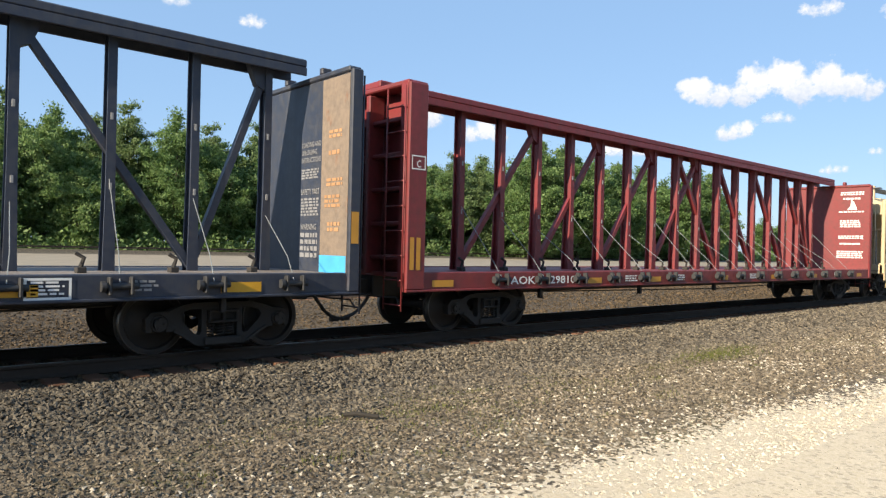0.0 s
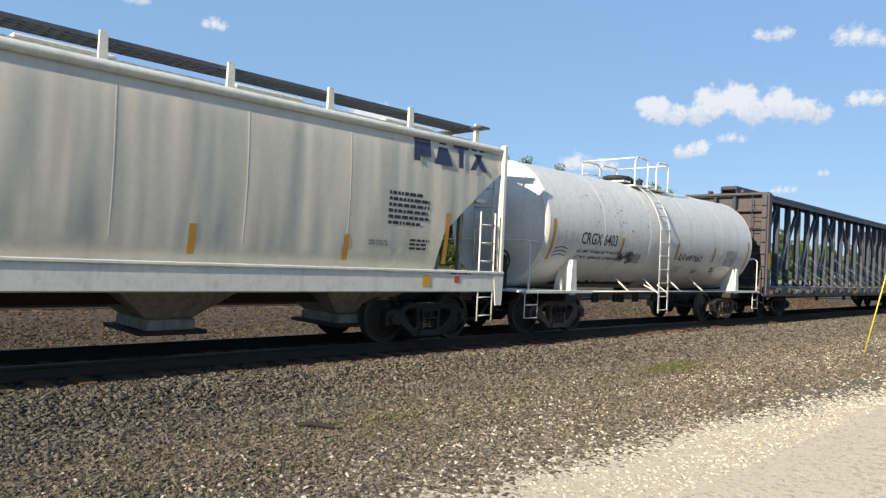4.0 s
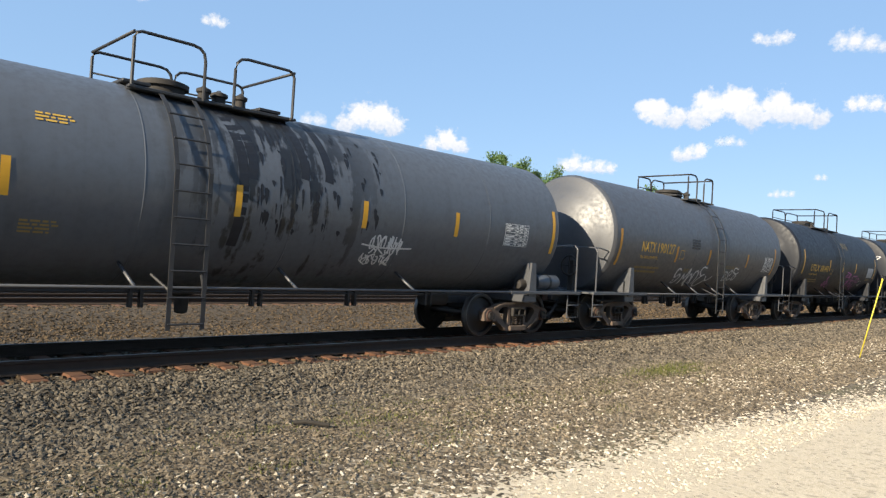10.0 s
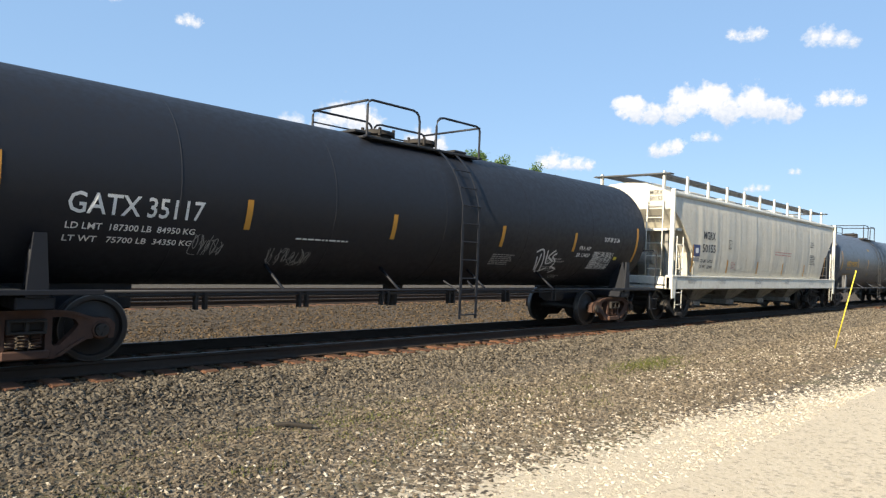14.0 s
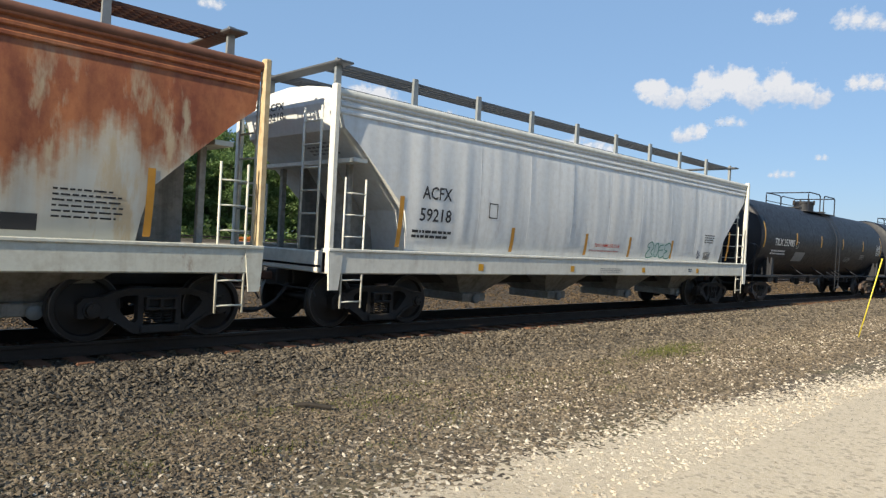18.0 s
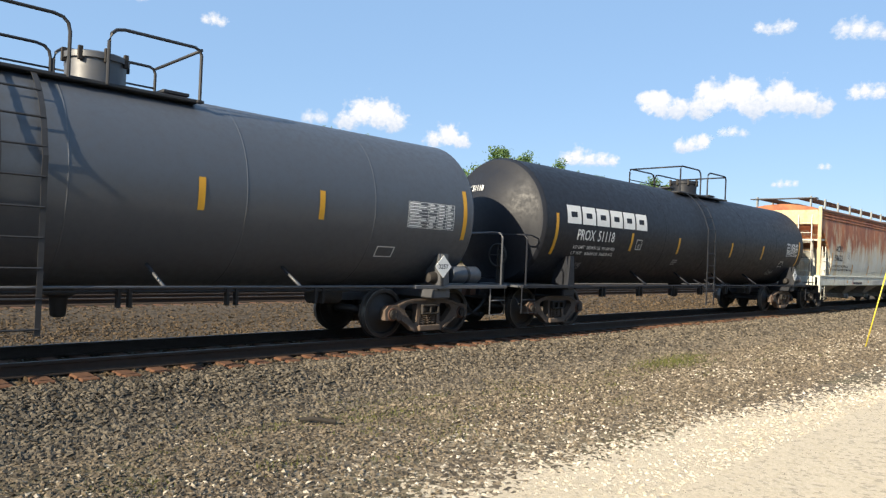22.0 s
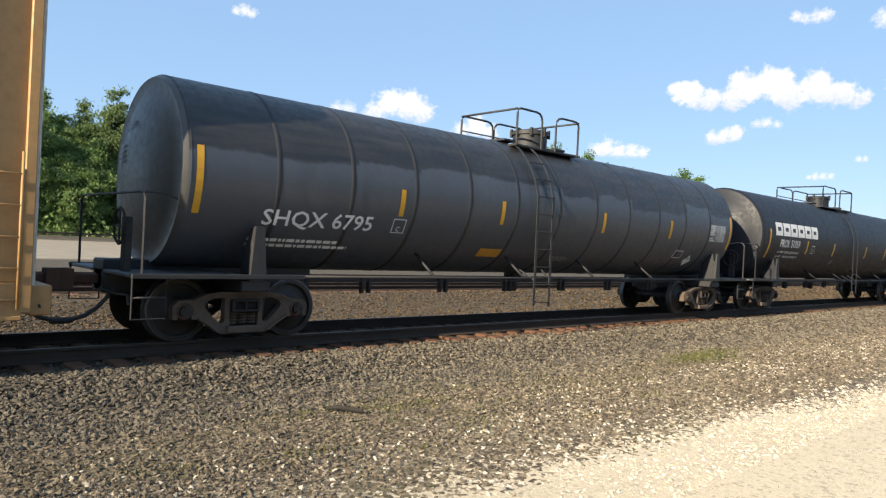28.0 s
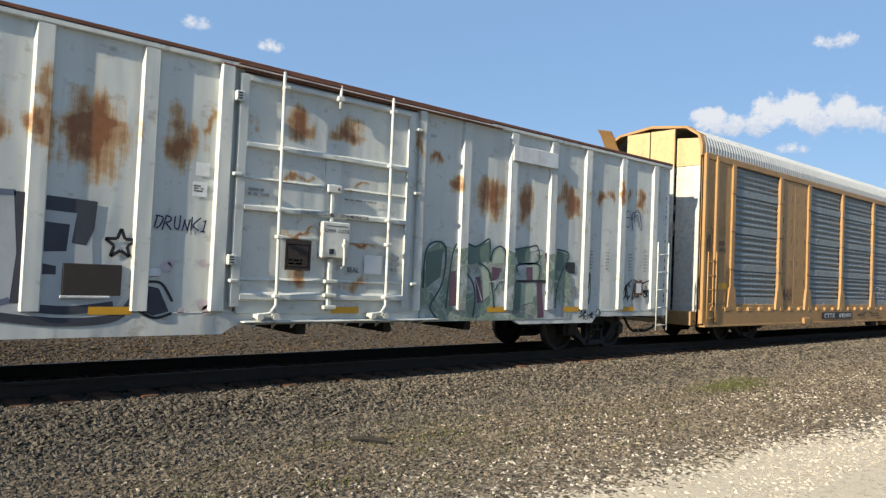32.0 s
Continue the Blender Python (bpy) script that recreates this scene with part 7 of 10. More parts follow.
sd.stroke([[(-97.75, sd.arc(3.75)), (-97.55, sd.arc(3.2)), (-97.5, sd.arc(2.5)), (-97.55, sd.arc(1.6))], [(-97.62, sd.arc(3.7)), (-97.35, sd.arc(3.1)), (-97.36, sd.arc(2.6))]], 0.16, BLACK, "spill_stain", "dark spilled product run down the tank", -0.004)
for k in range(90):      # ragged splashes and short runs beside it
    x = -97.3 + 2.4 * rq.random() ** 1.3
    z, h, w = sd.arc(3.72 - 1.9 * rq.random() ** 1.2), rq.uniform(0.05, 0.34), rq.uniform(0.02, 0.085)
    sd.put("spill_stain", [(x, z), (x + w * 0.5, z + h * 0.1), (x + w, z - 0.02), (x + w * 0.9, z - h * 0.5), (x + w * 0.55, z - h), (x + w * 0.2, z - h * 0.6)], [(0, 5, 4, 3, 2, 1)], BLACK, "", -0.003)
for x in (-96.55, -96.1):
    sd.stroke([[(x, sd.arc(3.74)), (x + 0.06, sd.arc(3.4)), (x + 0.12, sd.arc(2.9)), (x + 0.1, sd.arc(2.7))]], 0.16, BLACK, "spill_stain", "", -0.0035)

car, sd, sl, xc = hopper_car("cream covered hopper with black reporting marks", -122.74, -108.9, -124.4, -107.5, CREAM, CREAM_TRIM, "cream", (-120.43, -117.42, -114.25, -110.86), 11)
sd.text("MGRX", -122.15, 2.56, 0.9, 0.25, LET_K)
sd.text("50155", -122.2, 2.15, 1.0, 0.25, LET_K)
sd.text("LD LMT  223300", -122.3, 1.82, 0.95, 0.1, LET_K)
sd.text("LT WT   63400", -122.3, 1.64, 0.95, 0.1, LET_K)
end_words(car, xc, -124.4, "MGRX", "50155")
sd.rect(-122.85, 2.0, 0.46, 0.36, plain("navy_sign", (0.03, 0.05, 0.16), 0.5), "company_sign")
sd.rect(-122.72, 2.1, 0.22, 0.16, LET_W, "company_sign", lift=0.004)
sd.rect(-122.85, 1.84, 0.44, 0.12, LET_G, "company_sign")
sd.frame_box(-120.11, 2.32, 0.26, 0.3, 0.022, LET_K)
sd.text("C", -120.04, 2.36, 0.1, 0.13, LET_K)
for x in (-122.92, -120.14, -117.33, -114.58, -111.87, -109.03):
    sd.rect(x, 1.5, 0.1, 0.46 if -122 < x < -110 else 0.85, MARK_O)
sd.bars(-119.79, 1.62, 0.5, 0.26, 5, LET_RF, 1, fill=0.35)
sd.bars(-115.54, 2.2, 1.95, 0.2, 2, LET_RF, 2, fill=0.35)
sd.bars(-111.2, 1.95, 0.8, 0.45, 6, LET_K, 3, fill=0.4)
sd.bars(-111.18, 2.68, 0.6, 0.28, 3, LET_K, 4, fill=0.4)
for k, x in enumerate((-123.3, -120.9, -117.7, -114.5, -111.3, -109.6)):
    sl.bars(x, 1.14, 0.62, 0.13, 3, LET_G, k, fill=0.4)

car, sd = tank_car("black tank car with white lettering and manways", -140.91, -126.75, -141.85, -125.85, 1.46, 2.46, BLACK, BLACK, (-135.45, -132.3), -133.25,
                   (-141.4, -138.11, -135.18, -132.06, -129.28, -126.26), mark=MARK_O, bogie_tone="brown", dome="pair", seams=5, stripe_z=2.12, rail_h=0.54)
sd.text("GATX", -140.61, 1.98, 0.9, 0.27, LET_W)
sd.text("35117", -139.62, 1.98, 0.8, 0.27, LET_W)
sd.text("LD LMT  187300 LB  84950 KG", -140.6, 1.78, 1.7, 0.09, LET_W)
sd.text("LT WT   75700 LB  34350 KG", -140.6, 1.62, 1.7, 0.09, LET_W)
sd.scrawl(-138.9, 1.5, 0.5, 0.35, 5, 0.012, LET_F, 61)
sd.scrawl(-137.6, 1.38, 0.8, 0.35, 6, 0.012, LET_F, 62)
sd.bars(-137.2, 1.78, 1.3, 0.05, 1, LET_W, 3)
sd.text("DOT-SP 21134", -127.95, 2.2, 0.75, 0.11, LET_W)
sd.text("FRA AIP", -129.0, 1.95, 0.5, 0.1, LET_W)
sd.text("SR 13450", -129.05, 1.78, 0.6, 0.1, LET_W)
sd.table(-128.3, 1.5, 0.95, 0.5, LET_W, 12)
sd.bars(-130.2, 1.6, 0.8, 0.14, 2, LET_G, 4)
sd.bars(-130.2, 1.4, 0.6, 0.16, 3, LET_G, 5)
sd.stroke([[(-130.7, 1.81), (-130.43, 1.86), (-130.17, 1.27)], [(-130.49, 1.78), (-130.32, 1.26), (-129.99, 1.39)], [(-130.28, 1.87), (-130.14, 1.53), (-129.92, 1.59), (-130.15, 1.71), (-129.97, 1.89)], [(-129.87, 1.44), (-129.59, 1.35), (-129.76, 1.23)], [(-129.88, 1.81), (-129.99, 1.72), (-129.81, 1.59), (-129.84, 1.39)], [(-130.6, 1.7), (-130.4, 1.3)]], 0.045, SPRAY_W, "graffiti", "white graffiti tag")
scribe(sd, "SPK", -129.6, 1.22, 0.4, 0.16, 0.02, SPRAY_D, 64)
sd.bars(-132.2, 1.5, 0.8, 0.3, 6, LET_G, 6)
sd.rect(-127.25, 1.75, 0.14, 0.09, POLE_Y, "sticker")

car, sd = tank_car("black tank car, worn, with white numbers", -158.91, -144.9, -159.75, -144.0, 1.43, 2.38, BLACK, BLACK, (-153.6, -150.1), -151.6,
                   (-159.6, -156.42, -153.51, -150.58, -147.44, -144.25), bogie_tone="mixed", dome="manway", seams=5, stripe_z=2.38)
sd.text("TILX 253985", -158.63, 2.1, 2.0, 0.25, LET_W)
sd.bars(-158.8, 1.72, 1.7, 0.22, 2, LET_W, 3)
sd.frame_box(-156.4, 2.05, 0.24, 0.24, 0.015, LET_W)
sd.rect(-156.3, 1.55, 1.1, 0.4, LET_F, "painted_patch")
sd.table(-145.1, 2.0, 0.7, 0.5, LET_W, 13)
sd.bars(-149.8, 1.6, 0.9, 0.25, 4, LET_G, 4)
sd.bars(-147.6, 1.75, 0.7, 0.25, 3, LET_G, 5)

car, sd, sl, xc = hopper_car("pale grey covered hopper with ribbed eaves and green tag", -176.58, -162.86, -178.15, -161.6, PALE, CREAM_TRIM, "ribbed", (-173.6, -170.6, -167.4, -164.4), 10, 3.9, 4.15, gates="round", slope_z=3.45)
end_words(car, xc, -178.15, "ACFX", "59218", 0.72)
sd.text("ACFX", -176.12, 2.35, 0.75, 0.23, LET_K)
sd.text("59218", -176.15, 1.95, 0.8, 0.23, LET_K)
sd.bars(-176.3, 1.6, 1.0, 0.18, 2, LET_K, 2)
sd.frame_box(-174.3, 2.1, 0.26, 0.3, 0.02, LET_K)
for x in (-176.65, -173.54, -170.83, -168.86, -166.61, -162.94):
    sd.rect(x, 1.45, 0.1, 0.5 if -176 < x < -163.5 else 0.9, MARK_O)
sd.text("DO NOT HAMMER SIDES OF CAR", -170.39, 1.66, 1.1, 0.08, LET_R)
sd.bars(-170.6, 1.52, 1.6, 0.06, 1, LET_RF, 4)
sd.put("graffiti", [(-167.9, 1.5), (-167.5, 1.47), (-166.7, 1.47), (-166.6, 1.7), (-166.75, 1.86), (-167.7, 1.86), (-167.88, 1.75)], [tuple(range(7))], plain("pale_mint_spray", (0.5, 0.58, 0.56), 0.6, 0.0, 0.15, 5), "", 0.0)
sd.stroke([[(-167.86, 1.82), (-167.68, 1.87), (-167.57, 1.74), (-167.67, 1.6), (-167.55, 1.5), (-167.85, 1.45), (-167.91, 1.54), (-167.77, 1.7), (-167.88, 1.73), (-167.86, 1.82)], [(-167.48, 1.81), (-167.34, 1.84), (-167.3, 1.65), (-167.37, 1.48), (-167.49, 1.55), (-167.49, 1.74), (-167.48, 1.81)],
           [(-167.04, 1.81), (-167.24, 1.78), (-167.27, 1.59), (-167.15, 1.46), (-166.97, 1.5)], [(-167.24, 1.66), (-167.03, 1.68)], [(-166.96, 1.8), (-166.71, 1.87), (-166.59, 1.71), (-166.64, 1.48), (-166.9, 1.45), (-166.95, 1.57), (-166.78, 1.65), (-166.93, 1.67), (-166.96, 1.8)]], 0.03, SPRAY_G, "graffiti", "thin green tag of round letters")
sd.bars(-164.6, 1.92, 0.7, 0.28, 4, LET_K, 6, fill=0.4)
sd.table(-164.52, 1.46, 0.42, 0.22, LET_K, 14)
sd.scrawl(-164.98, 1.47, 0.25, 0.25, 2, 0.02, SPRAY_B, 72)
for x in (-174.6, -171.5, -168.3, -165.2):
    sl.rect(x, 1.06, 0.15, 0.13, MARK_Y)
sl.bars(-170.27, 1.03, 1.0, 0.12, 3, LET_G, 2, fill=0.4)
sl.bars(-165.7, 1.08, 0.3, 0.1, 2, LET_K, 3)

car, sd, sl, xc = hopper_car("heavily rusted grey covered hopper with rust streaks", -194.14, -180.56, -195.8, -179.3, RUSTY_HOPPER, RUST_TRIM, "ribbed", (-191.96, -188.64, -185.37, -182.03), 10, 4.0, 4.26, RUSTED, gates="round", slope_z=3.4, walk=0.27)
part("end_sheet", Shape().box(-195.8 + 0.111 - xc, -195.8 + 0.119 - xc, -1.44, 1.44, 3.42, 4.0, 0.002), RUST_CREAM, car, "yellowed end sheet with rust at its rim")
end_words(car, xc, -195.8, "ACFX", "58622", 0.72)
sd.text("ACFX", -193.67, 2.4, 0.9, 0.24, LET_K)
sd.text("58622", -193.75, 2.02, 1.05, 0.24, LET_K)
sd.text("LD LMT 202300 LBS 91800 KGS", -193.9, 1.76, 2.1, 0.09, LET_K)
sd.text("LT WT 60700 LBS 29800 KGS NEW 10-76", -193.9, 1.6, 2.6, 0.09, LET_K)
sd.frame_box(-191.98, 2.13, 0.27, 0.28, 0.02, LET_K)
sd.text("C", -191.9, 2.17, 0.1, 0.12, LET_K)
for x in (-194.12, -191.2, -188.72, -186.3, -183.78, -181.0):
    sd.rect(x, 1.45, 0.1, 0.45 if -193 < x < -182 else 0.9, MARK_O)
sd.bars(-187.99, 1.46, 0.9, 0.12, 2, LET_G, 3, fill=0.4)
sd.bars(-182.1, 1.6, 0.85, 0.4, 6, LET_K, 4, fill=0.35)
sd.rect(-182.62, 1.47, 0.38, 0.2, LET_K, "sign")
sl.bars(-191.28, 1.03, 1.48, 0.1, 1, LET_K, 5, fill=0.9)
sl.rect(-191.36, 1.02, 0.05, 0.3, LET_R, "red_mark")
sl.bars(-188.24, 0.99, 1.8, 0.2, 3, LET_G, 6, fill=0.4)
for x in (-192.2, -189.03, -185.4):
    sl.rect(x, 1.1, 0.13, 0.1, MARK_Y)


def wide_logo(sd, x, z, width, height):
    """Wide rounded blocks in place of a company word."""
    n = 6
    w = width / n * 0.9
    for k in range(n):
        a = x + width / n * k
        z0 = sd.arc(z)
        t = height * 0.35
        ring = []
        for (u0, u1, q0, q1) in ((0, w, 0, t), (0, w, height - t, height), (0, t, t, height - t), (w - t, w, t, height - t)):
            ring.append((u0, u1, q0, q1))
        v, f = [], []
        for u0, u1, q0, q1 in ring:
            m = len(v)
            v += [(a + u0, z0 + q0), (a + u1, z0 + q0), (a + u1, z0 + q1), (a + u0, z0 + q1)]
            f.append((m, m + 1, m + 2, m + 3))
        sd.put("logo_block", v, f, LET_W, lift=0.002 * (k % 2))


for tl, tr, hl, hr, num, sx, lx, pl, st in (
        (-212.39, -198.2, -213.35, -197.35, "51118", -212.16, -205.4, (-206.15, -203.0), (-212.98, -209.75, -207.22, -203.7, -201.17, -197.74)),
        (-264.03, -249.84, -265.1, -249.2, "51059", -263.84, -257.05, (-258.75, -255.6), (-264.68, -261.58, -259.03, -255.46, -252.97, -249.6))):
    car, sd = tank_car("black tank car with a large white company word", tl, tr, hl, hr, 1.46, 2.43, BLACK, BLACK, pl, lx, st, bogie_tone="mixed", dome="manway", seams=5, air_tank=1 if num == "51118" else 0, head="PROX " + num, head_mat=LET_W)
    wide_logo(sd, sx - 0.45, 2.42, 3.6, 0.42)
    sd.text("PROX", sx, 2.06, 0.72, 0.25, LET_W)
    sd.text(num, sx + 0.85, 2.06, 0.72, 0.25, LET_W)
    sd.text("LD LMT  205400 LB  93100 KG", sx - 0.05, 1.86, 1.75, 0.08, LET_W)
    sd.text("LT WT   80600 LB  36600 KG", sx - 0.05, 1.72, 1.75, 0.08, LET_W)
    sd.frame_box(sx + 2.65, 1.92, 0.27, 0.27, 0.015, LET_W)
    sd.text("C", sx + 2.75, 1.96, 0.08, 0.1, LET_W)
    sd.table(hr - 1.62, 2.05, 1.05, 0.46, LET_W, 15)
    sd.frame_box(hr - 1.95, 1.65, 0.35, 0.22, 0.02, LET_W)
    sd.bars(sx + 4.9, 1.55, 0.3, 0.2, 3, LET_G, 5)
    sd.bars(sx + 7.6, 1.3, 0.3, 0.14, 2, LET_G, 6)
    sd.scrawl(sx + 0.1, 1.38, 0.5, 0.22, 4, 0.014, LET_F, 81)
    sd.scrawl(hr - 2.6, 1.35, 0.6, 0.25, 4, 0.016, LET_F, 82)
    s = Shape()
    x = tr - (tl + tr) / 2 + 0.2
    x -= 0.3
    s.prism([(x, 1.15), (x + 0.21, 1.36), (x, 1.57), (x - 0.21, 1.36)], -1.53, -1.52)
    part("placard_stand", Shape().box(x - 0.04, x + 0.04, -1.515, -1.48, 1.0, 1.4, 0.008), DARKSTEEL, car)
    pl_ = part("placard", s, LET_W, car, "white diamond hazard placard")
    Side(car, (tl + tr) / 2, y=1.53, lift=0.002).text("3257", tr - 0.22, 1.32, 0.24, 0.085, LET_K)

for tl, tr, hl, hr, num, sx, lx, pl, st in (
        (-229.08, -216.45, -230.1, -215.75, "670789", -228.74, -223.45, (-224.1, -221.05), (-229.85, -226.48, -224.45, -221.23, -219.23, -215.95)),
        (-245.79, -233.15, -246.8, -232.5, "672428", -245.57, -240.1, (-240.9, -237.85), (-246.56, -243.17, -241.15, -237.95, -235.95, -232.75))):
    car, sd = tank_car("grey insulated tank car with yellow letters", tl, tr, hl, hr, 1.455, 2.355, GREY_B, GREY, pl, lx, st, bogie_tone="mixed", dome="manway", seams=5, air_tank=1, stripe_z=2.28, head="UTLX " + num, head_mat=LET_Y)
    sd.text("UTLX", sx, 2.08, 0.95, 0.28, LET_Y)
    sd.text(num, sx + 1.15, 2.08, 0.98, 0.27, LET_Y)
    sd.text("THE TANK CAR PEOPLE", sx, 1.92, 1.05, 0.07, LET_YF)
    sd.bars(sx - 0.1, 1.5, 1.8, 0.24, 2, LET_YF, 4)
    sd.table(hr - 1.65, 2.05, 1.15, 0.46, LET_W, 16)
    sd.bars(sx + 4.1, 1.5, 0.35, 0.1, 2, LET_YF, 6)
    sd.frame_box(hr - 2.2, 1.5, 0.4, 0.22, 0.02, LET_W) if num == "670789" else None
    if num == "672428":
        sd.stroke([[(-239.77, 2.52), (-239.58, 2.57), (-239.72, 2.42), (-239.57, 2.36), (-239.76, 2.31)], [(-239.48, 2.56), (-239.53, 2.36), (-239.38, 2.34), (-239.33, 2.56)], [(-239.28, 2.57), (-239.23, 2.39), (-239.04, 2.51), (-239.24, 2.53)],
                   [(-239.03, 2.57), (-238.88, 2.48), (-239.13, 2.32), (-238.96, 2.22)], [(-239.76, 2.31), (-239.33, 2.31), (-238.93, 2.44)], [(-239.59, 2.04), (-239.6, 2.18), (-239.42, 2.05), (-239.44, 2.19)], [(-239.36, 2.18), (-239.36, 2.05), (-239.27, 2.02)], [(-239.36, 2.18), (-239.26, 2.19)]],
                  0.045, SPRAY_W, "graffiti", "white brushed tag beside the ladder")
    x = tr - (tl + tr) / 2 + 0.2
    x -= 0.3
    part("placard", Shape().prism([(x, 1.15), (x + 0.21, 1.36), (x, 1.57), (x - 0.21, 1.36)], -1.53, -1.52), LET_W, car, "white diamond hazard placard")
    part("placard_stand", Shape().box(x - 0.04, x + 0.04, -1.515, -1.48, 1.0, 1.4, 0.008), DARKSTEEL, car)
    Side(car, (tl + tr) / 2, y=1.53, lift=0.002).text("3257", tr - 0.22, 1.32, 0.24, 0.085, LET_K)

car, sd = tank_car("long dark jacketed tank car with ring bands and grime", -282.16, -268.11, -283.2, -267.3, 1.44, 2.46, BANDED, DARKSTEEL, (-276.1, -274.0), -275.85,
                   (-283.08, -279.52, -277.0, -273.61, -270.67, -267.4), bogie_tone="mixed", dome="manway", seams=0, bands=11, stripe_z=2.25, head="SHQX 6795", head_mat=LET_F, bulge=0.2)
sd.lift = 0.02
sd.text("SHQX 6795", -282.07, 1.76, 2.0, 0.25, LET_W)
sd.bars(-282.2, 1.4, 2.0, 0.22, 2, LET_W, 3)
sd.frame_box(-279.65, 1.75, 0.28, 0.26, 0.015, LET_W)
sd.text("C", -279.56, 1.78, 0.08, 0.09, LET_W)
sd.table(-268.6, 2.05, 0.85, 0.45, LET_W, 17)
sd.rect(-277.3, 1.4, 0.62, 0.22, MARK_O, "worn_sign")
sd.frame_box(-270.1, 1.55, 0.42, 0.24, 0.02, LET_W)
sd.bars(-275.0, 1.35, 0.6, 0.16, 3, LET_G, 5)
z0 = sd.arc(1.35)
sd.put("placard", [(-269.2 + 0.1 * (i - j) / 2, z0 + 0.1 * (i + j) / 2) for i in range(5) for j in range(5)], [(5 * i + j, 5 * i + j + 1, 5 * i + j + 6, 5 * i + j + 5) for i in range(4) for j in range(4)], LET_W, "white diamond hazard placard")
sd.text("3257", -269.31, 1.52, 0.22, 0.07, LET_K)

PLUM_INK = plain("dull_plum_spray", (0.1, 0.05, 0.05), 0.7, 0.0, 0.3, 5)
car, sl, sd, xc = autorack("yellow autorack with corrugated galvanised side panels and white outline graffiti", -308.29, -288.17, -311.6, -285.05)
sl.rect(-304.25, 0.6, 2.55, 0.22, LET_K, "number_panel")
plate = Side(car, xc, y=1.58, lift=0.009)
plate.text("CTTX", -304.05, 0.64, 0.85, 0.14, LET_W)
plate.text("690491", -302.85, 0.64, 1.05, 0.14, LET_W)
sl.text("L 89-4", -295.3, 0.76, 0.45, 0.08, LET_K)
sl.text("GLH18", -295.3, 0.62, 0.5, 0.08, LET_K)
sl.bars(-301.2, 0.62, 0.8, 0.14, 1, LET_K, 3)
sl.bars(-299.9, 0.62, 0.9, 0.16, 2, LET_K, 4)
sl.bars(-293.5, 0.64, 0.5, 0.16, 1, LET_K, 5)
sl.bars(-292.8, 0.64, 0.9, 0.1, 2, LET_K, 6)
sl.frame_box(-290.2, 0.6, 0.36, 0.26, 0.02, LET_W)
sd.text("BNSF", -310.75, 2.6, 0.3, 0.12, LET_K)
sd.text("34341", -310.75, 2.42, 0.35, 0.12, LET_K)
sd.bars(-310.8, 2.85, 0.5, 0.26, 5, LET_YF, 7, fill=0.3)
sd.rect(-310.75, 1.45, 0.5, 0.16, MARK_Y, "sign")
sd.bars(-286.3, 2.6, 0.5, 0.6, 7, LET_K, 8)
sd.rect(-286.3, 1.75, 0.42, 0.16, MARK_Y, "sign")
sd.scrawl(-311.5, 2.3, 0.42, 0.75, 3, 0.014, SPRAY_K, 101)
sd.scrawl(-307.0, 1.2, 0.7, 0.4, 5, 0.016, PLUM_INK, 102)
for k in range(4):   # slanted orange company word as blocks
    a = -293.75 + 0.58 * k
    z = 3.42
    sd.put("logo_block", [(a, z), (a + 0.48, z), (a + 0.58, z + 0.11), (a + 0.1, z + 0.11)], [(0, 1, 2, 3)], LET_R)
    sd.put("logo_block", [(a + 0.12, z + 0.14), (a + 0.6, z + 0.14), (a + 0.68, z + 0.23), (a + 0.2, z + 0.23)], [(0, 1, 2, 3)], LET_R)
sd.put("logo_stripe", [(-293.85, 3.32), (-293.7, 3.4), (-291.35, 3.4), (-291.35, 3.37), (-293.2, 3.3)], [(0, 1, 2, 3, 4)], LET_K)
sd.stroke([[(-299.25, 1.08), (-299.2, 1.03), (-299.04, 1.13), (-299.0, 1.41), (-299.23, 1.53), (-299.32, 1.5), (-299.24, 1.7), (-298.89, 1.7)], [(-299.08, 1.51), (-298.96, 1.54), (-298.98, 1.44), (-299.09, 1.43)], [(-299.1, 1.38), (-298.9, 1.39), (-298.87, 1.24), (-298.98, 1.08)],
           [(-298.86, 1.68), (-298.55, 1.68)], [(-298.55, 1.68), (-298.54, 1.53), (-298.55, 1.14)], [(-298.65, 1.14), (-298.69, 1.42), (-298.83, 1.52), (-298.86, 1.68)], [(-298.44, 1.68), (-298.25, 1.68)], [(-298.27, 1.54), (-298.11, 1.28), (-298.19, 1.13), (-298.33, 1.14), (-298.4, 1.48), (-298.44, 1.68)]], 0.028, SPRAY_W, "graffiti", "white outline graffiti on the side panel")
sd.stroke([[(-296.55, 1.5), (-295.99, 1.79), (-295.8, 1.77), (-295.79, 1.58), (-296.12, 1.5), (-296.15, 1.29), (-296.25, 1.23), (-296.55, 1.5)], [(-296.11, 1.26), (-296.03, 1.17), (-295.53, 1.21), (-295.75, 1.58), (-295.49, 1.75), (-295.32, 1.66), (-295.39, 1.53), (-295.51, 1.46), (-295.38, 1.21)],
           [(-295.36, 1.69), (-295.2, 1.73), (-295.15, 1.54), (-294.99, 1.74), (-294.7, 1.75)], [(-294.7, 1.75), (-294.67, 1.22), (-294.88, 1.2), (-294.93, 1.41), (-295.09, 1.18), (-295.29, 1.21)], [(-294.65, 1.69), (-294.24, 1.63), (-294.37, 1.43), (-294.22, 1.19), (-294.62, 1.16), (-294.65, 1.69)]], 0.028, SPRAY_W, "graffiti", "white outline graffiti on the side panel")
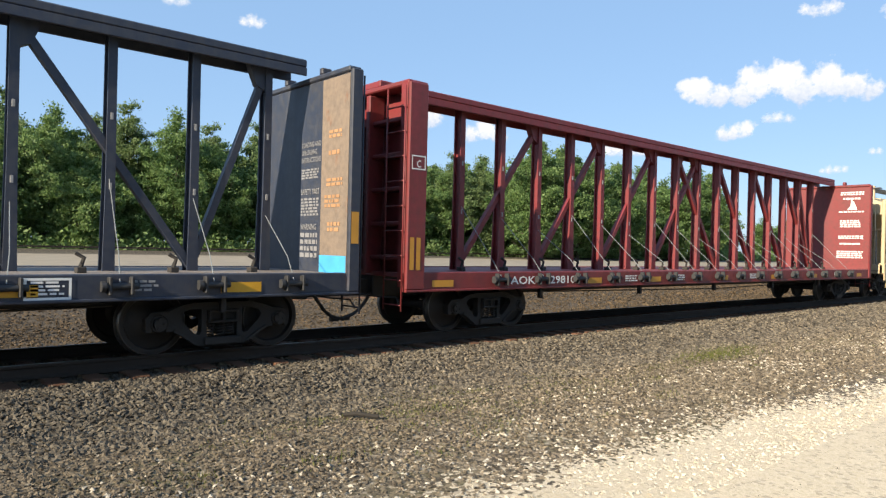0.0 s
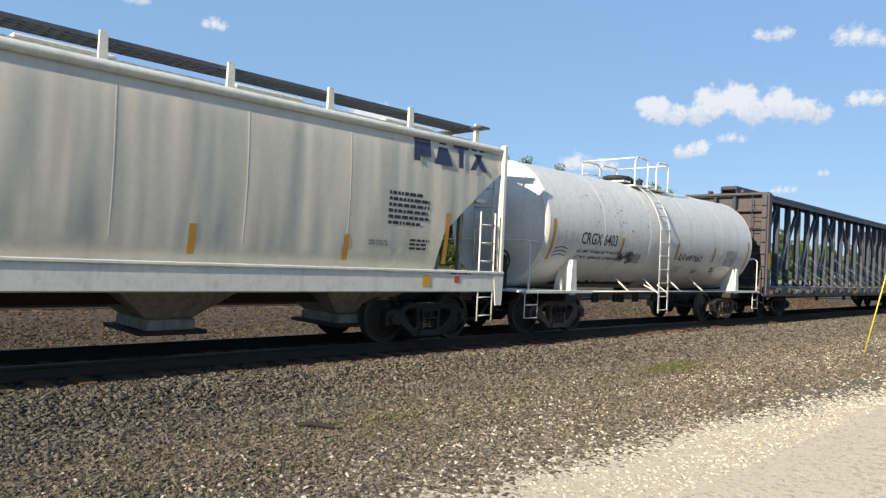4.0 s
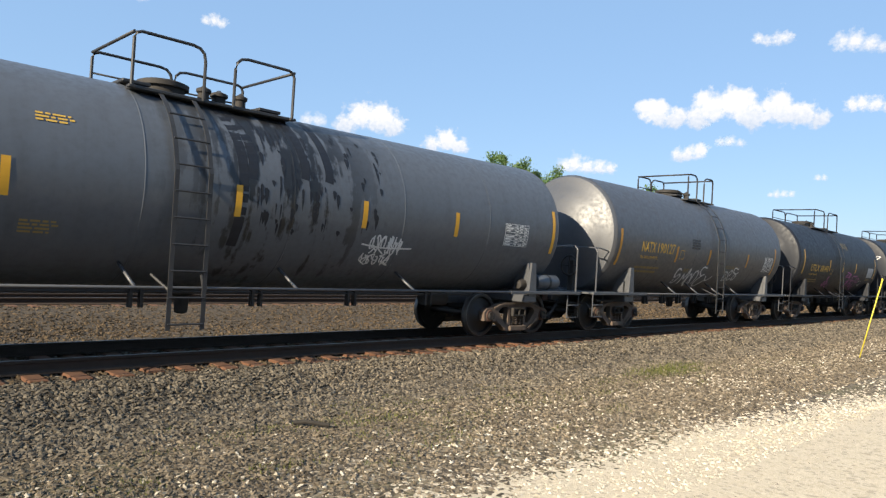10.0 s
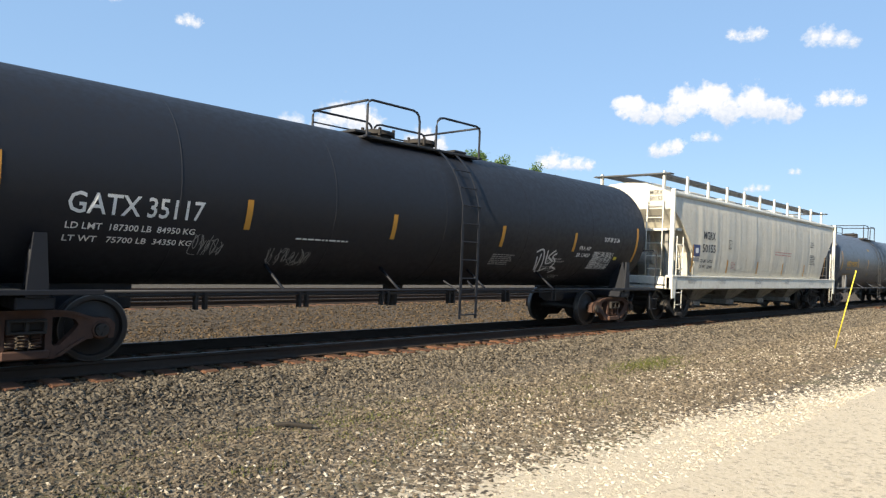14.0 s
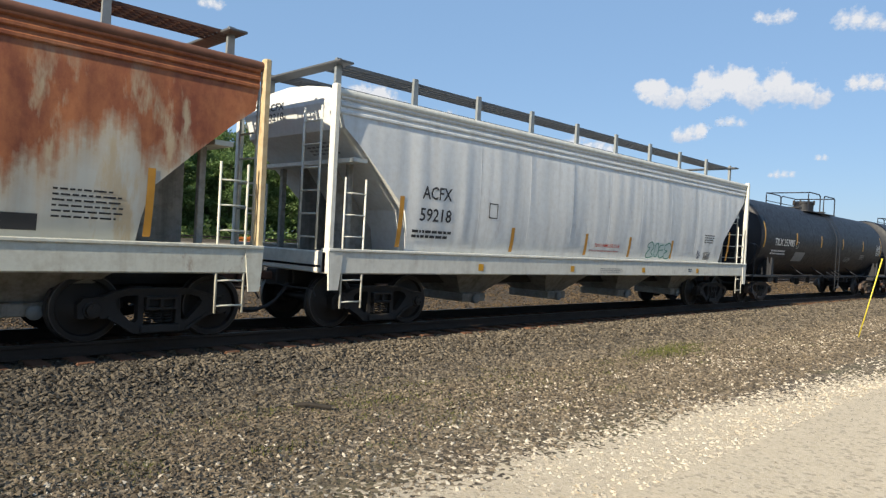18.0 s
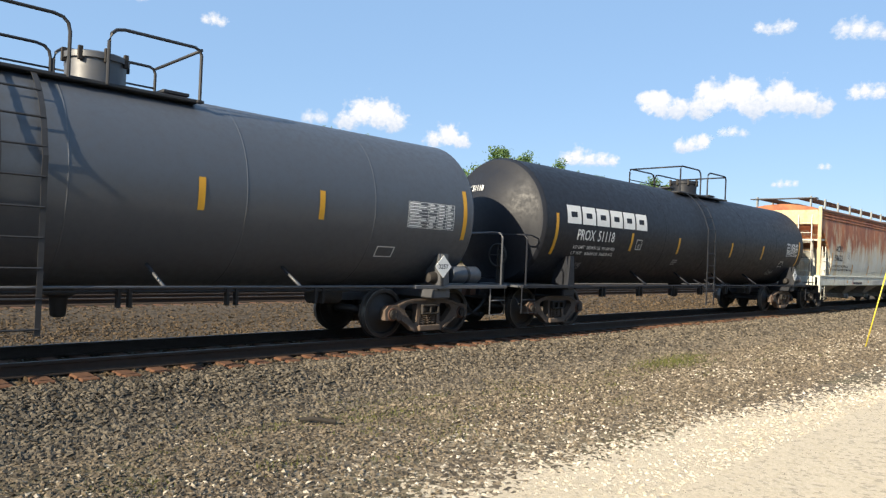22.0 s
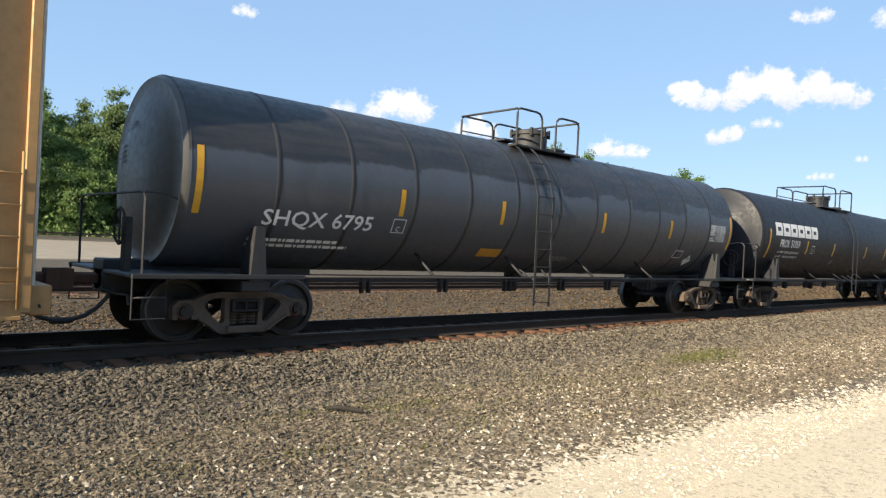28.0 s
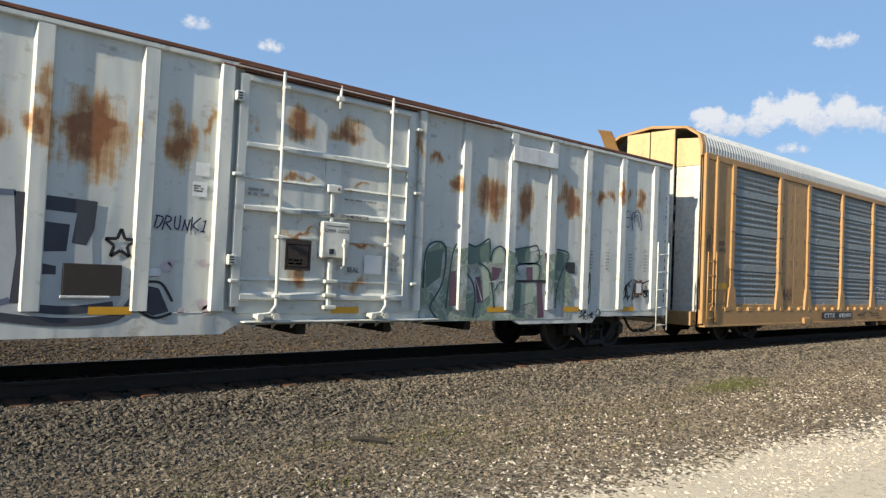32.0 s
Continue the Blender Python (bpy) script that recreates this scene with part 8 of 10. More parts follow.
sd.stroke([[(-293.68, 1.65), (-293.49, 1.78), (-293.33, 1.6), (-293.35, 1.13)], [(-293.29, 1.74), (-292.98, 1.75), (-293.02, 1.53), (-292.8, 1.39), (-292.94, 1.11), (-293.15, 1.17), (-293.18, 1.53), (-293.29, 1.74)], [(-292.92, 1.54), (-292.61, 1.73), (-292.49, 1.47), (-292.35, 1.14), (-292.68, 1.1)], [(-292.5, 1.7), (-292.34, 1.82), (-292.22, 1.71)],
           [(-292.17, 1.75), (-291.77, 1.84), (-291.54, 1.57), (-291.61, 1.18), (-291.96, 1.1), (-292.15, 1.48), (-291.87, 1.57), (-291.8, 1.37), (-292.09, 1.33)]], 0.028, SPRAY_W, "graffiti", "white outline graffiti on the side panel")
sd.block_letters(-288.95, 1.15, 2.2, 0.6, 4, 0.026, SPRAY_W, None, 113, "white outline graffiti on the side panel")
sl.text("LD LMT  72000", -300.9, 0.74, 1.1, 0.09, LET_K)
sl.text("RELEASE ROD", -299.3, 0.56, 0.6, 0.06, LET_K)
part("air_reservoir", Shape().lathe([(-298.15 - xc, 0.0), (-298.1 - xc, 0.13), (-297.45 - xc, 0.13), (-297.4 - xc, 0.0)], "x", 16, (0, -1.35, 0.42)), YELLOW, car)
part("brake_bracket", Shape().box(-299.35 - xc, -298.8 - xc, -1.42, -1.2, 0.3, 0.48, 0.02), IRON, car)
part("jacking_pad", Shape().box(-305.65 - xc, -305.2 - xc, -1.62, -1.5, 0.46, 0.66, 0.02), YELLOW, car)

car, sd, so, xc = boxcar("white boxcar with rust stains, ribs, plug door and painted graffiti", -329.4, -315.32, -331.6, -313.15,
                         [-313.8, -315.05, -316.3, -317.4, -318.55, -319.75, -325.2, -326.4, -327.6, -328.8, -330.0, -331.2], (-323.95, -320.85), RUSTY_BOX)
for x in (-319.1, -316.96, -315.0, -325.78, -322.41):
    Side(car, xc, y=1.535 if x == -322.41 else 1.512, lift=0.008).rect(x, 0.885, 0.5, 0.1, MARK_Y)
PLUM = plain("plum_spray", (0.13, 0.07, 0.1), 0.7, 0.0, 0.3, 4)
DEEP = plain("dark_green_spray", (0.04, 0.085, 0.08), 0.7, 0.0, 0.4, 4)
def mural():
    """Overlapping sprayed shapes in faded greens, plum and cream."""
    m, t, bs = nodes("faded_mural_paint")
    co = obj_co(t)
    warp = noise_tex(t, co, (1, 1, 1), 1.6, 2)
    mp = node(t, "VectorMath", op="ADD")
    t.links.new(co, mp.inputs[0])
    t.links.new(warp, mp.inputs[1])
    vor = node(t, "TexVoronoi")
    vor.inputs["Scale"].default_value = 3.6
    t.links.new(mp.outputs[0], vor.inputs["Vector"])
    sp = node(t, "SeparateXYZ")
    t.links.new(vor.outputs["Color"], sp.inputs[0])
    r = node(t, "ValToRGB")
    r.color_ramp.interpolation = "CONSTANT"
    for k, (p, c) in enumerate(((0, (0.22, 0.3, 0.23)), (0.18, (0.29, 0.36, 0.27)), (0.42, (0.4, 0.44, 0.37)), (0.62, (0.25, 0.29, 0.25)), (0.7, (0.32, 0.39, 0.28)), (0.86, (0.42, 0.43, 0.36)))):
        e = r.color_ramp.elements[k] if k < 2 else r.color_ramp.elements.new(p)
        e.position, e.color = p, (*c, 1)
    t.links.new(sp.outputs["X"], r.inputs[0])
    line = node(t, "TexVoronoi")
    line.feature = "DISTANCE_TO_EDGE"
    line.inputs["Scale"].default_value = 3.6
    t.links.new(mp.outputs[0], line.inputs["Vector"])
    c = mix(t, times_(t, ramp(t, line.outputs["Distance"], 0.05, 0.02), 0.35), r.outputs[0], (0.05, 0.05, 0.055))
    fade = noise_tex(t, co, (1, 1, 0.6), 2.2, 6, 0.65)
    c = mix(t, ramp(t, fade, 0.5, 0.64), c, (0.5, 0.52, 0.52))
    t.links.new(c, bs.inputs["Base Color"])
    bs.inputs["Roughness"].default_value = 0.7
    return m


MURAL = mural()
ASH_W = plain("worn_pale_spray_line", (0.52, 0.52, 0.5), 0.7, 0.0, 0.3, 6)
on_post = Side(car, xc, y=1.555, lift=0.004)
for s_, pieces in ((sd, [(-320.7 + 0.2 * k, -320.5 + 0.2 * k) for k in range(20)]), (on_post, [(x - 0.085, x + 0.085) for x in (-317.4, -318.55, -319.75)])):
    v, f = [], []
    for x0, x1 in pieces:
        n = len(v)
        h = [2.1 - 0.8 * max(0, (x + 317.25) / 1.0) - 0.1 * abs(math.sin(x * 4.1)) - 0.4 * max(0, -320.4 - x) for x in (x0, x1)]
        v += [(x0, 0.74 if s_ is sd else 0.95), (x1, 0.74 if s_ is sd else 0.95), (x1, h[1]), (x0, h[0])]
        f.append((n, n + 1, n + 2, n + 3))
    s_.put("graffiti", v, f, MURAL, "faded green and plum graffiti piece", 0.002)
FOREST = plain("shaded_green_spray", (0.13, 0.19, 0.155), 0.7, 0.0, 0.4, 3)
MINT = plain("pale_mint_spray", (0.4, 0.47, 0.36), 0.7, 0.0, 0.3, 3)
for pts, mat_ in (([(-319.8, 2.13), (-319.44, 2.06), (-319.1, 2.19), (-319.07, 1.82), (-319.3, 1.8), (-319.55, 1.74), (-319.78, 1.8)], FOREST), ([(-318.41, 2.06), (-318.0, 2.12), (-318.03, 1.86), (-318.33, 1.82)], FOREST),
                  ([(-318.38, 1.44), (-318.22, 1.44), (-318.22, 0.92), (-318.38, 0.92)], FOREST), ([(-317.2, 2.12), (-316.85, 2.04), (-317.02, 1.7), (-317.25, 1.72)], FOREST), ([(-320.6, 1.9), (-320.2, 2.0), (-320.25, 1.5), (-320.55, 1.3)], FOREST),
                  ([(-319.03, 1.98), (-318.85, 2.08), (-318.7, 1.98), (-318.72, 1.8), (-319.0, 1.78)], MINT), ([(-318.2, 1.42), (-317.85, 1.42), (-317.87, 1.08), (-318.18, 1.02)], MINT), ([(-318.06, 1.78), (-317.76, 1.8), (-317.76, 1.5), (-318.05, 1.5)], MINT), ([(-319.4, 1.75), (-319.1, 1.62), (-319.05, 1.2), (-319.2, 1.1), (-319.24, 1.55)], MINT),
                  ([(-319.43, 1.52), (-319.3, 1.53), (-319.2, 1.08), (-319.36, 1.05)], PLUM), ([(-318.1, 1.75), (-317.92, 1.76), (-317.9, 1.5), (-318.06, 1.49)], PLUM), ([(-317.78, 1.46), (-317.64, 1.46), (-317.54, 0.78), (-317.72, 0.77)], PLUM), ([(-317.58, 2.05), (-317.46, 2.06), (-317.34, 1.72), (-317.46, 1.7)], PLUM), ([(-319.02, 1.72), (-318.76, 1.7), (-318.86, 1.5), (-319.0, 1.46)], PLUM), ([(-320.05, 1.6), (-319.9, 1.62), (-319.85, 1.0), (-320.02, 1.0)], PLUM)):
    sd.put("graffiti", pts, [tuple(range(len(pts)))], mat_, "", 0.004 if mat_ is not PLUM else 0.006)
sd.stroke([[(-319.8, 2.14), (-319.63, 2.11), (-319.44, 2.07), (-319.25, 2.16), (-319.1, 2.21), (-319.07, 1.84), (-318.99, 2.03), (-318.81, 2.11), (-318.67, 2.0), (-318.69, 1.72), (-318.83, 1.43), (-318.91, 1.29)], [(-318.44, 2.07), (-318.03, 2.14), (-317.79, 2.16), (-317.77, 1.86), (-318.33, 1.81)],
           [(-319.78, 1.76), (-319.64, 1.59), (-319.48, 1.41), (-319.41, 1.14), (-319.45, 0.8)], [(-319.34, 1.78), (-319.1, 1.65), (-318.99, 1.33), (-318.92, 0.96)], [(-318.32, 1.64), (-318.33, 1.78), (-317.74, 1.81), (-317.73, 1.49)], [(-317.21, 2.14), (-316.84, 2.06), (-317.04, 1.68), (-317.17, 1.37), (-317.21, 0.96)],
           [(-320.62, 1.3), (-320.6, 1.9), (-320.4, 2.1), (-320.15, 2.0), (-320.2, 1.4), (-320.45, 1.0), (-320.3, 0.8)], [(-320.1, 0.95), (-320.0, 1.85), (-319.9, 2.1)]], 0.035, DEEP, lift=0.008)
sd.stroke([[(-318.37, 1.47), (-317.3, 1.5)], [(-317.5, 1.3), (-317.44, 0.95)]], 0.05, SPRAY_K, lift=0.009)
sd.stroke([[(-319.09, 1.44), (-318.74, 1.48), (-318.31, 1.56)], [(-319.42, 1.5), (-319.24, 1.1)], [(-318.66, 1.95), (-318.7, 1.7), (-318.86, 1.4)]], 0.018, ASH_W, lift=0.01)
on_post.rect(-317.48, 1.38, 0.16, 0.5, SPRAY_K, "graffiti", "black sprayed patch")
sd.scrawl(-316.42, 0.95, 0.34, 0.72, 3, 0.022, DEEP, 131, "dark green scribbled tag")
sd.scrawl(-316.5, 0.72, 0.8, 0.22, 4, 0.018, SPRAY_K, 132, "black scribbled tag")
sd.rect(-316.92, 1.67, 0.3, 0.23, LET_K, "sign")
sd.rect(-316.97, 1.19, 0.2, 0.22, LET_G, "data_panel")
sd.rect(-316.75, 1.19, 0.2, 0.22, LET_G, "data_panel")
# a pale sign board that spans two posts near the eaves
part("sign_board", Shape().box(-318.62 - xc, -317.35 - xc, -1.59, -1.555, 3.74, 4.04, 0.008), BOXWHITE, car, "plain white sign board across two posts")
PLACARD = plain("weathered_dark_board", (0.035, 0.026, 0.022), 0.8, 0.0, 0.35, 6)
INK = plain("dark_slate_spray", (0.045, 0.048, 0.062), 0.7, 0.0, 0.35, 5)
ASH = plain("pale_grey_spray", (0.4, 0.42, 0.42), 0.7, 0.0, 0.25, 3)
sd.put("graffiti", [(-328.3, 0.84), (-326.9, 0.84), (-325.5, 0.92), (-325.4, 1.1), (-325.75, 1.4), (-325.8, 2.22), (-326.7, 2.3), (-328.3, 2.0)], [(0, 1, 2, 3, 4, 5, 6, 7)], ASH, "large pale grey graffiti letter with dark outlines", 0.001)
sd.put("graffiti", [(-326.62, 2.3), (-325.74, 2.26), (-325.76, 1.92), (-325.84, 1.72), (-326.0, 1.74), (-325.96, 2.1), (-326.4, 2.12), (-326.36, 1.5), (-326.15, 1.46), (-326.15, 1.36), (-326.36, 1.36), (-326.42, 1.02), (-326.6, 1.02), (-326.56, 1.6)], [(0, 1, 5, 6, 13), (1, 2, 3, 4, 5), (13, 6, 7, 10, 11, 12), (7, 8, 9, 10)], INK, "", 0.003)
card = part("placard_board", Shape().box(-326.08 - xc, -325.42 - xc, -1.53, -1.5, 1.12, 1.5, 0.008), PLACARD, car, "dark brown wooden placard board")
part("ledge", Shape().box(-326.1 - xc, -325.55 - xc, -1.55, -1.5, 1.085, 1.115, 0.006), BOXWHITE, card)
part("route_bracket", Shape().box(-325.15 - xc, -324.95 - xc, -1.53, -1.5, 1.37, 1.47, 0.008), BOXWHITE, car)
sd.put("graffiti", [(-326.36, 1.62), (-326.05, 1.64), (-326.03, 1.96), (-326.35, 1.98)], [(0, 1, 2, 3)], INK, "", 0.003)
sd.stroke([[(-328.2, 1.5), (-327.2, 1.0), (-326.5, 0.84), (-325.9, 0.8), (-325.45, 0.86), (-325.26, 1.08)], [(-326.5, 0.98), (-326.0, 0.94), (-325.5, 1.0)]], 0.1, INK, lift=0.004)
sd.stroke([[(-326.9, 0.95), (-326.6, 1.06)], [(-328.0, 2.1), (-327.2, 2.25), (-326.6, 2.28)]], 0.07, SPRAY_B, lift=0.003)
sd.put("graffiti", [(-325.16, 1.26), (-324.96, 1.22), (-324.82, 0.92), (-325.02, 0.87), (-325.22, 0.95)], [(0, 1, 2, 3, 4)], INK, "", 0.003)
sd.stroke([[(-325.12, 1.3), (-324.93, 1.28), (-324.78, 1.05)], [(-325.24, 0.96), (-325.0, 0.84), (-324.78, 0.9)]], 0.035, SPRAY_K, lift=0.004)
rb = random.Random(52)
for k in range(9):      # faint pink overspray spots
    x, z, r = rb.uniform(-325.3, -324.3), rb.uniform(0.9, 1.6), rb.uniform(0.03, 0.08)
    sd.put("overspray", [(x + r * math.cos(w * 0.785), z + r * math.sin(w * 0.785)) for w in range(8)], [tuple(range(8))], plain("faint_pink_spray", (0.5, 0.42, 0.44), 0.7) if k == 0 else bpy.data.materials["faint_pink_spray"])
scribe(sd, "DRUNK1", -325.06, 1.98, 0.66, 0.18, 0.02, LET_N, 77, "dark blue scrawled word")
star = []
for k in range(11):
    r = 0.19 if k % 2 == 0 else 0.08
    star.append((-325.45 + r * math.sin(math.tau * k / 10), 1.76 + r * math.cos(math.tau * k / 10)))
sd.stroke([[star[k], star[k + 1]] for k in range(10)], 0.04, SPRAY_K)
sd.scrawl(-314.9, 1.1, 1.0, 0.5, 3, 0.03, SPRAY_K, 124)
sd.scrawl(-315.0, 2.7, 0.7, 0.5, 2, 0.02, SPRAY_B, 125)
for k, x in enumerate((-316.15, -315.6, -314.75, -314.15)):
    sd.bars(x, 1.75, 0.14, 0.42, 6, LET_G, 3 + k, fill=0.35)
rs = random.Random(71)
for k in range(16):      # tar spatter down the edge by the ladder
    z, r = 1.15 + 0.16 * k + rs.uniform(-0.05, 0.05), rs.uniform(0.02, 0.05)
    sd.put("tar_spot", [(-313.3 - r * 0.5, z), (-313.3, z - r * 1.6), (-313.3 + r * 0.5, z), (-313.3 + r * 0.1, z + r * 1.4)], [(0, 1, 2, 3)], IRON)
so.rect(-323.23, 1.52, 0.42, 0.44, PLACARD, "sign", "scuffed black notice panel")
so.frame_box(-323.2, 1.56, 0.36, 0.34, 0.012, LET_F, "sign")
so.bars(-323.17, 1.58, 0.28, 0.1, 2, LET_F, 4)
Side(car, xc, y=1.6, lift=0.004).text("CLOSE AND LOCK DOORS BEFORE MOVING CAR", -323.04, 2.345, 1.2, 0.06, LET_K)
box_face = Side(car, xc, y=1.66, lift=0.004)
box_face.text("OPEN", -322.65, 2.11, 0.18, 0.05, LET_K)
box_face.text("CLOSE", -322.42, 2.11, 0.2, 0.05, LET_K)
box_face.rect(-322.62, 2.2, 0.36, 0.012, LET_K, "lettering")
so.text("SEAL", -322.17, 1.52, 0.22, 0.08, LET_K)
so.rect(-321.86, 1.5, 0.34, 0.3, LET_W, "paper_notice")
so.bars(-321.46, 1.52, 0.34, 0.28, 3, LET_G, 7, fill=0.6)
so.bars(-323.84, 2.52, 0.34, 0.13, 2, LET_G, 8, fill=0.6)
so.bars(-322.28, 2.6, 0.7, 0.05, 1, LET_G, 9, fill=0.5)
sd.rect(-324.6, 2.45, 0.2, 0.2, LET_W, "paper_notice")
sd.rect(-324.57, 2.73, 0.19, 0.18, LET_W, "paper_notice")
sd.bars(-324.58, 2.5, 0.15, 0.1, 3, LET_G, 10)
so.rect(-314.55, 1.25, 0.3, 0.32, RUSTED, "card")
so.rect(-314.5, 1.3, 0.2, 0.22, LET_W, "card", lift=0.004)


# ---- ground ----
def smooth(a, b, x):
    u = max(0.0, min(1.0, (x - a) / (b - a)))
    return u * u * (3 - 2 * u)


def ground_z(y):
    """Height of the ground across the tracks: yard road, ballast beds, far road and woods."""
    z = -0.45
    z += 0.23 * (smooth(7.4, 9.1, y) - smooth(12.2, 14.6, y))
    z += 0.25 * (smooth(16.0, 19.0, y) - smooth(27.4, 30.0, y))
    z += 0.35 * smooth(34.0, 70.0, y) + 0.45 * smooth(80.0, 90.0, y)
    return z


def left_darkening(t, co):
    """How far the ground and stones are darkened: most at low x, with a ragged edge."""
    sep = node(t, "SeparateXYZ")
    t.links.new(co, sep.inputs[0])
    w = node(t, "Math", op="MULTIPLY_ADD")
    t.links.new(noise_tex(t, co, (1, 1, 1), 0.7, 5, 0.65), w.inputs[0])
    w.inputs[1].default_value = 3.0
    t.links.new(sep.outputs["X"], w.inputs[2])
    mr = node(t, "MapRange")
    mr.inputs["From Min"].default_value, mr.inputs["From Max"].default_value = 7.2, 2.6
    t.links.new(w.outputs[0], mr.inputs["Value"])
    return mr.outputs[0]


def ground_material():
    m, t, bs = nodes("gravel_ground")
    co = obj_co(t)
    sep = node(t, "SeparateXYZ")
    t.links.new(co, sep.inputs[0])
    wob = noise_tex(t, co, (1, 1, 1), 0.5, 5, 0.6)
    ad = node(t, "Math", op="MULTIPLY_ADD")
    t.links.new(wob, ad.inputs[0])
    ad.inputs[1].default_value = 1.5
    t.links.new(sep.outputs["Y"], ad.inputs[2])
    bend = node(t, "MapRange")          # the road swings away along the track
    bend.inputs["From Min"].default_value, bend.inputs["From Max"].default_value = 8.5, 16.5
    bend.inputs["To Max"].default_value = 1.3
    t.links.new(sep.outputs["X"], bend.inputs["Value"])
    yb = node(t, "Math", op="ADD")
    t.links.new(ad.outputs[0], yb.inputs[0])
    t.links.new(bend.outputs[0], yb.inputs[1])
    y = ad.outputs[0]

    def band(a, b, src=None):
        mr = node(t, "MapRange")
        mr.inputs["From Min"].default_value, mr.inputs["From Max"].default_value = a, b
        t.links.new(src or y, mr.inputs["Value"])
        return mr.outputs[0]
    vor = node(t, "TexVoronoi")
    vor.inputs["Scale"].default_value = 22.0
    t.links.new(co, vor.inputs["Vector"])
    fine = noise_tex(t, co, (1, 1, 1), 34.0, 5, 0.7)
    big = noise_tex(t, co, (0.5, 0.8, 1), 1.1, 5, 0.65)
    pick = node(t, "SeparateXYZ")
    t.links.new(vor.outputs["Color"], pick.inputs[0])
    grain = ramp(t, pick.outputs["Y"], 0.25, 0.9)

    def strew(a, b, src=None):
        """Grain by grain from one bed to the next."""
        d = node(t, "Math", op="SUBTRACT")
        t.links.new(band(a, b, src), d.inputs[0])
        t.links.new(pick.outputs["X"], d.inputs[1])
        return ramp(t, d.outputs[0], -0.04, 0.04)
    road = mix(t, ramp(t, fine, 0.3, 0.7), (0.58, 0.48, 0.33), (0.93, 0.81, 0.61))
    road = mix(t, times_(t, grain, 0.35), road, (0.95, 0.84, 0.66))
    road = mix(t, times_(t, ramp(t, pick.outputs["Z"], 0.86, 0.9), 0.5), road, (0.35, 0.29, 0.22))
    mid = mix(t, grain, (0.075, 0.058, 0.038), (0.38, 0.3, 0.2))
    mid = mix(t, times_(t, ramp(t, big, 0.48, 0.66), 0.7), mid, (0.14, 0.13, 0.045))
    bal = mix(t, grain, (0.04, 0.033, 0.025), (0.16, 0.135, 0.1))
    yard = mix(t, big, (0.2, 0.17, 0.125), (0.5, 0.44, 0.35))
    grass = mix(t, fine, (0.06, 0.08, 0.02), (0.17, 0.17, 0.06))
    pale = mix(t, grain, (0.14, 0.11, 0.075), (0.62, 0.53, 0.4))
    c = mix(t, strew(4.5, 5.3, yb.outputs[0]), road, mid)
    c = mix(t, times_(t, strew(5.0, 5.9), times_(t, ramp(t, big, 0.4, 0.6), 0.7)), c, pale)
    c = mix(t, strew(6.2, 7.2), c, mid)
    c = mix(t, strew(7.2, 9.0), c, bal)
    c = mix(t, band(11.6, 12.4), c, mix(t, grain, (0.045, 0.035, 0.019), (0.155, 0.118, 0.066)))
    c = mix(t, strew(13.6, 16.0), c, mix(t, grain, (0.04, 0.028, 0.014), (0.14, 0.1, 0.055)))
    c = mix(t, band(27.0, 29.0), c, mix(t, grain, (0.05, 0.04, 0.025), (0.13, 0.105, 0.07)))
    c = mix(t, band(44.0, 46.0), c, yard)
    c = mix(t, band(82.0, 83.0), c, bal)
    c = mix(t, band(89.0, 91.0), c, grass)
    c = mix(t, strew(-2.4, -3.6), c, grass)
    c = mix(t, 1.0, c, (0.73, 0.71, 0.685), "MULTIPLY")
    c = mix(t, times_(t, left_darkening(t, co), 0.3), c, (0.02, 0.015, 0.01))
    t.links.new(c, bs.inputs["Base Color"])
    bs.inputs["Roughness"].default_value = 0.95
    bump(t, bs, fine, 0.5, 0.02)
    return m


s = Shape()
ys = sorted(set([-1500, -300, -60, -10] + [0.0 + 0.5 * k for k in range(60)] + [30 + 2.5 * k for k in range(28)] + [110, 150, 300, 800, 2500]))
xs = [-1500, -300, -60] + [-20 + 10 * k for k in range(30)] + [400, 700, 1500, 2500]
v = [(x, y, ground_z(y) + (0.03 * noise.noise((x * 0.4, y * 0.4, 0)) if -10 < y < 100 else 0)) for x in xs for y in ys]
ny = len(ys)
s.add(v, [(i * ny + j, (i + 1) * ny + j, (i + 1) * ny + j + 1, i * ny + j + 1) for i in range(len(xs) - 1) for j in range(ny - 1)], True)
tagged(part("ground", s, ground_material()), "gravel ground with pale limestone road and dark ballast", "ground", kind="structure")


# ---- loose stones ----
def stone_material(name, lo, hi):
    m, t, bs = nodes(name)
    g = node(t, "NewGeometry")
    co = obj_co(t)
    f = noise_tex(t, co, (1, 1, 1), 40.0, 3)
    lo, hi = ([v * k for v, k in zip(c, (0.75, 0.725, 0.69))] for c in (lo, hi))
    c = mix(t, g.outputs["Random Per Island"], tuple(lo), tuple(hi))
    c = mix(t, times_(t, f, 0.4), c, tuple(x * 0.5 for x in lo))
    c = mix(t, times_(t, left_darkening(t, co), 0.3), c, (0.02, 0.015, 0.01))
    t.links.new(c, bs.inputs["Base Color"])
    bs.inputs["Roughness"].default_value = 0.9
    return m


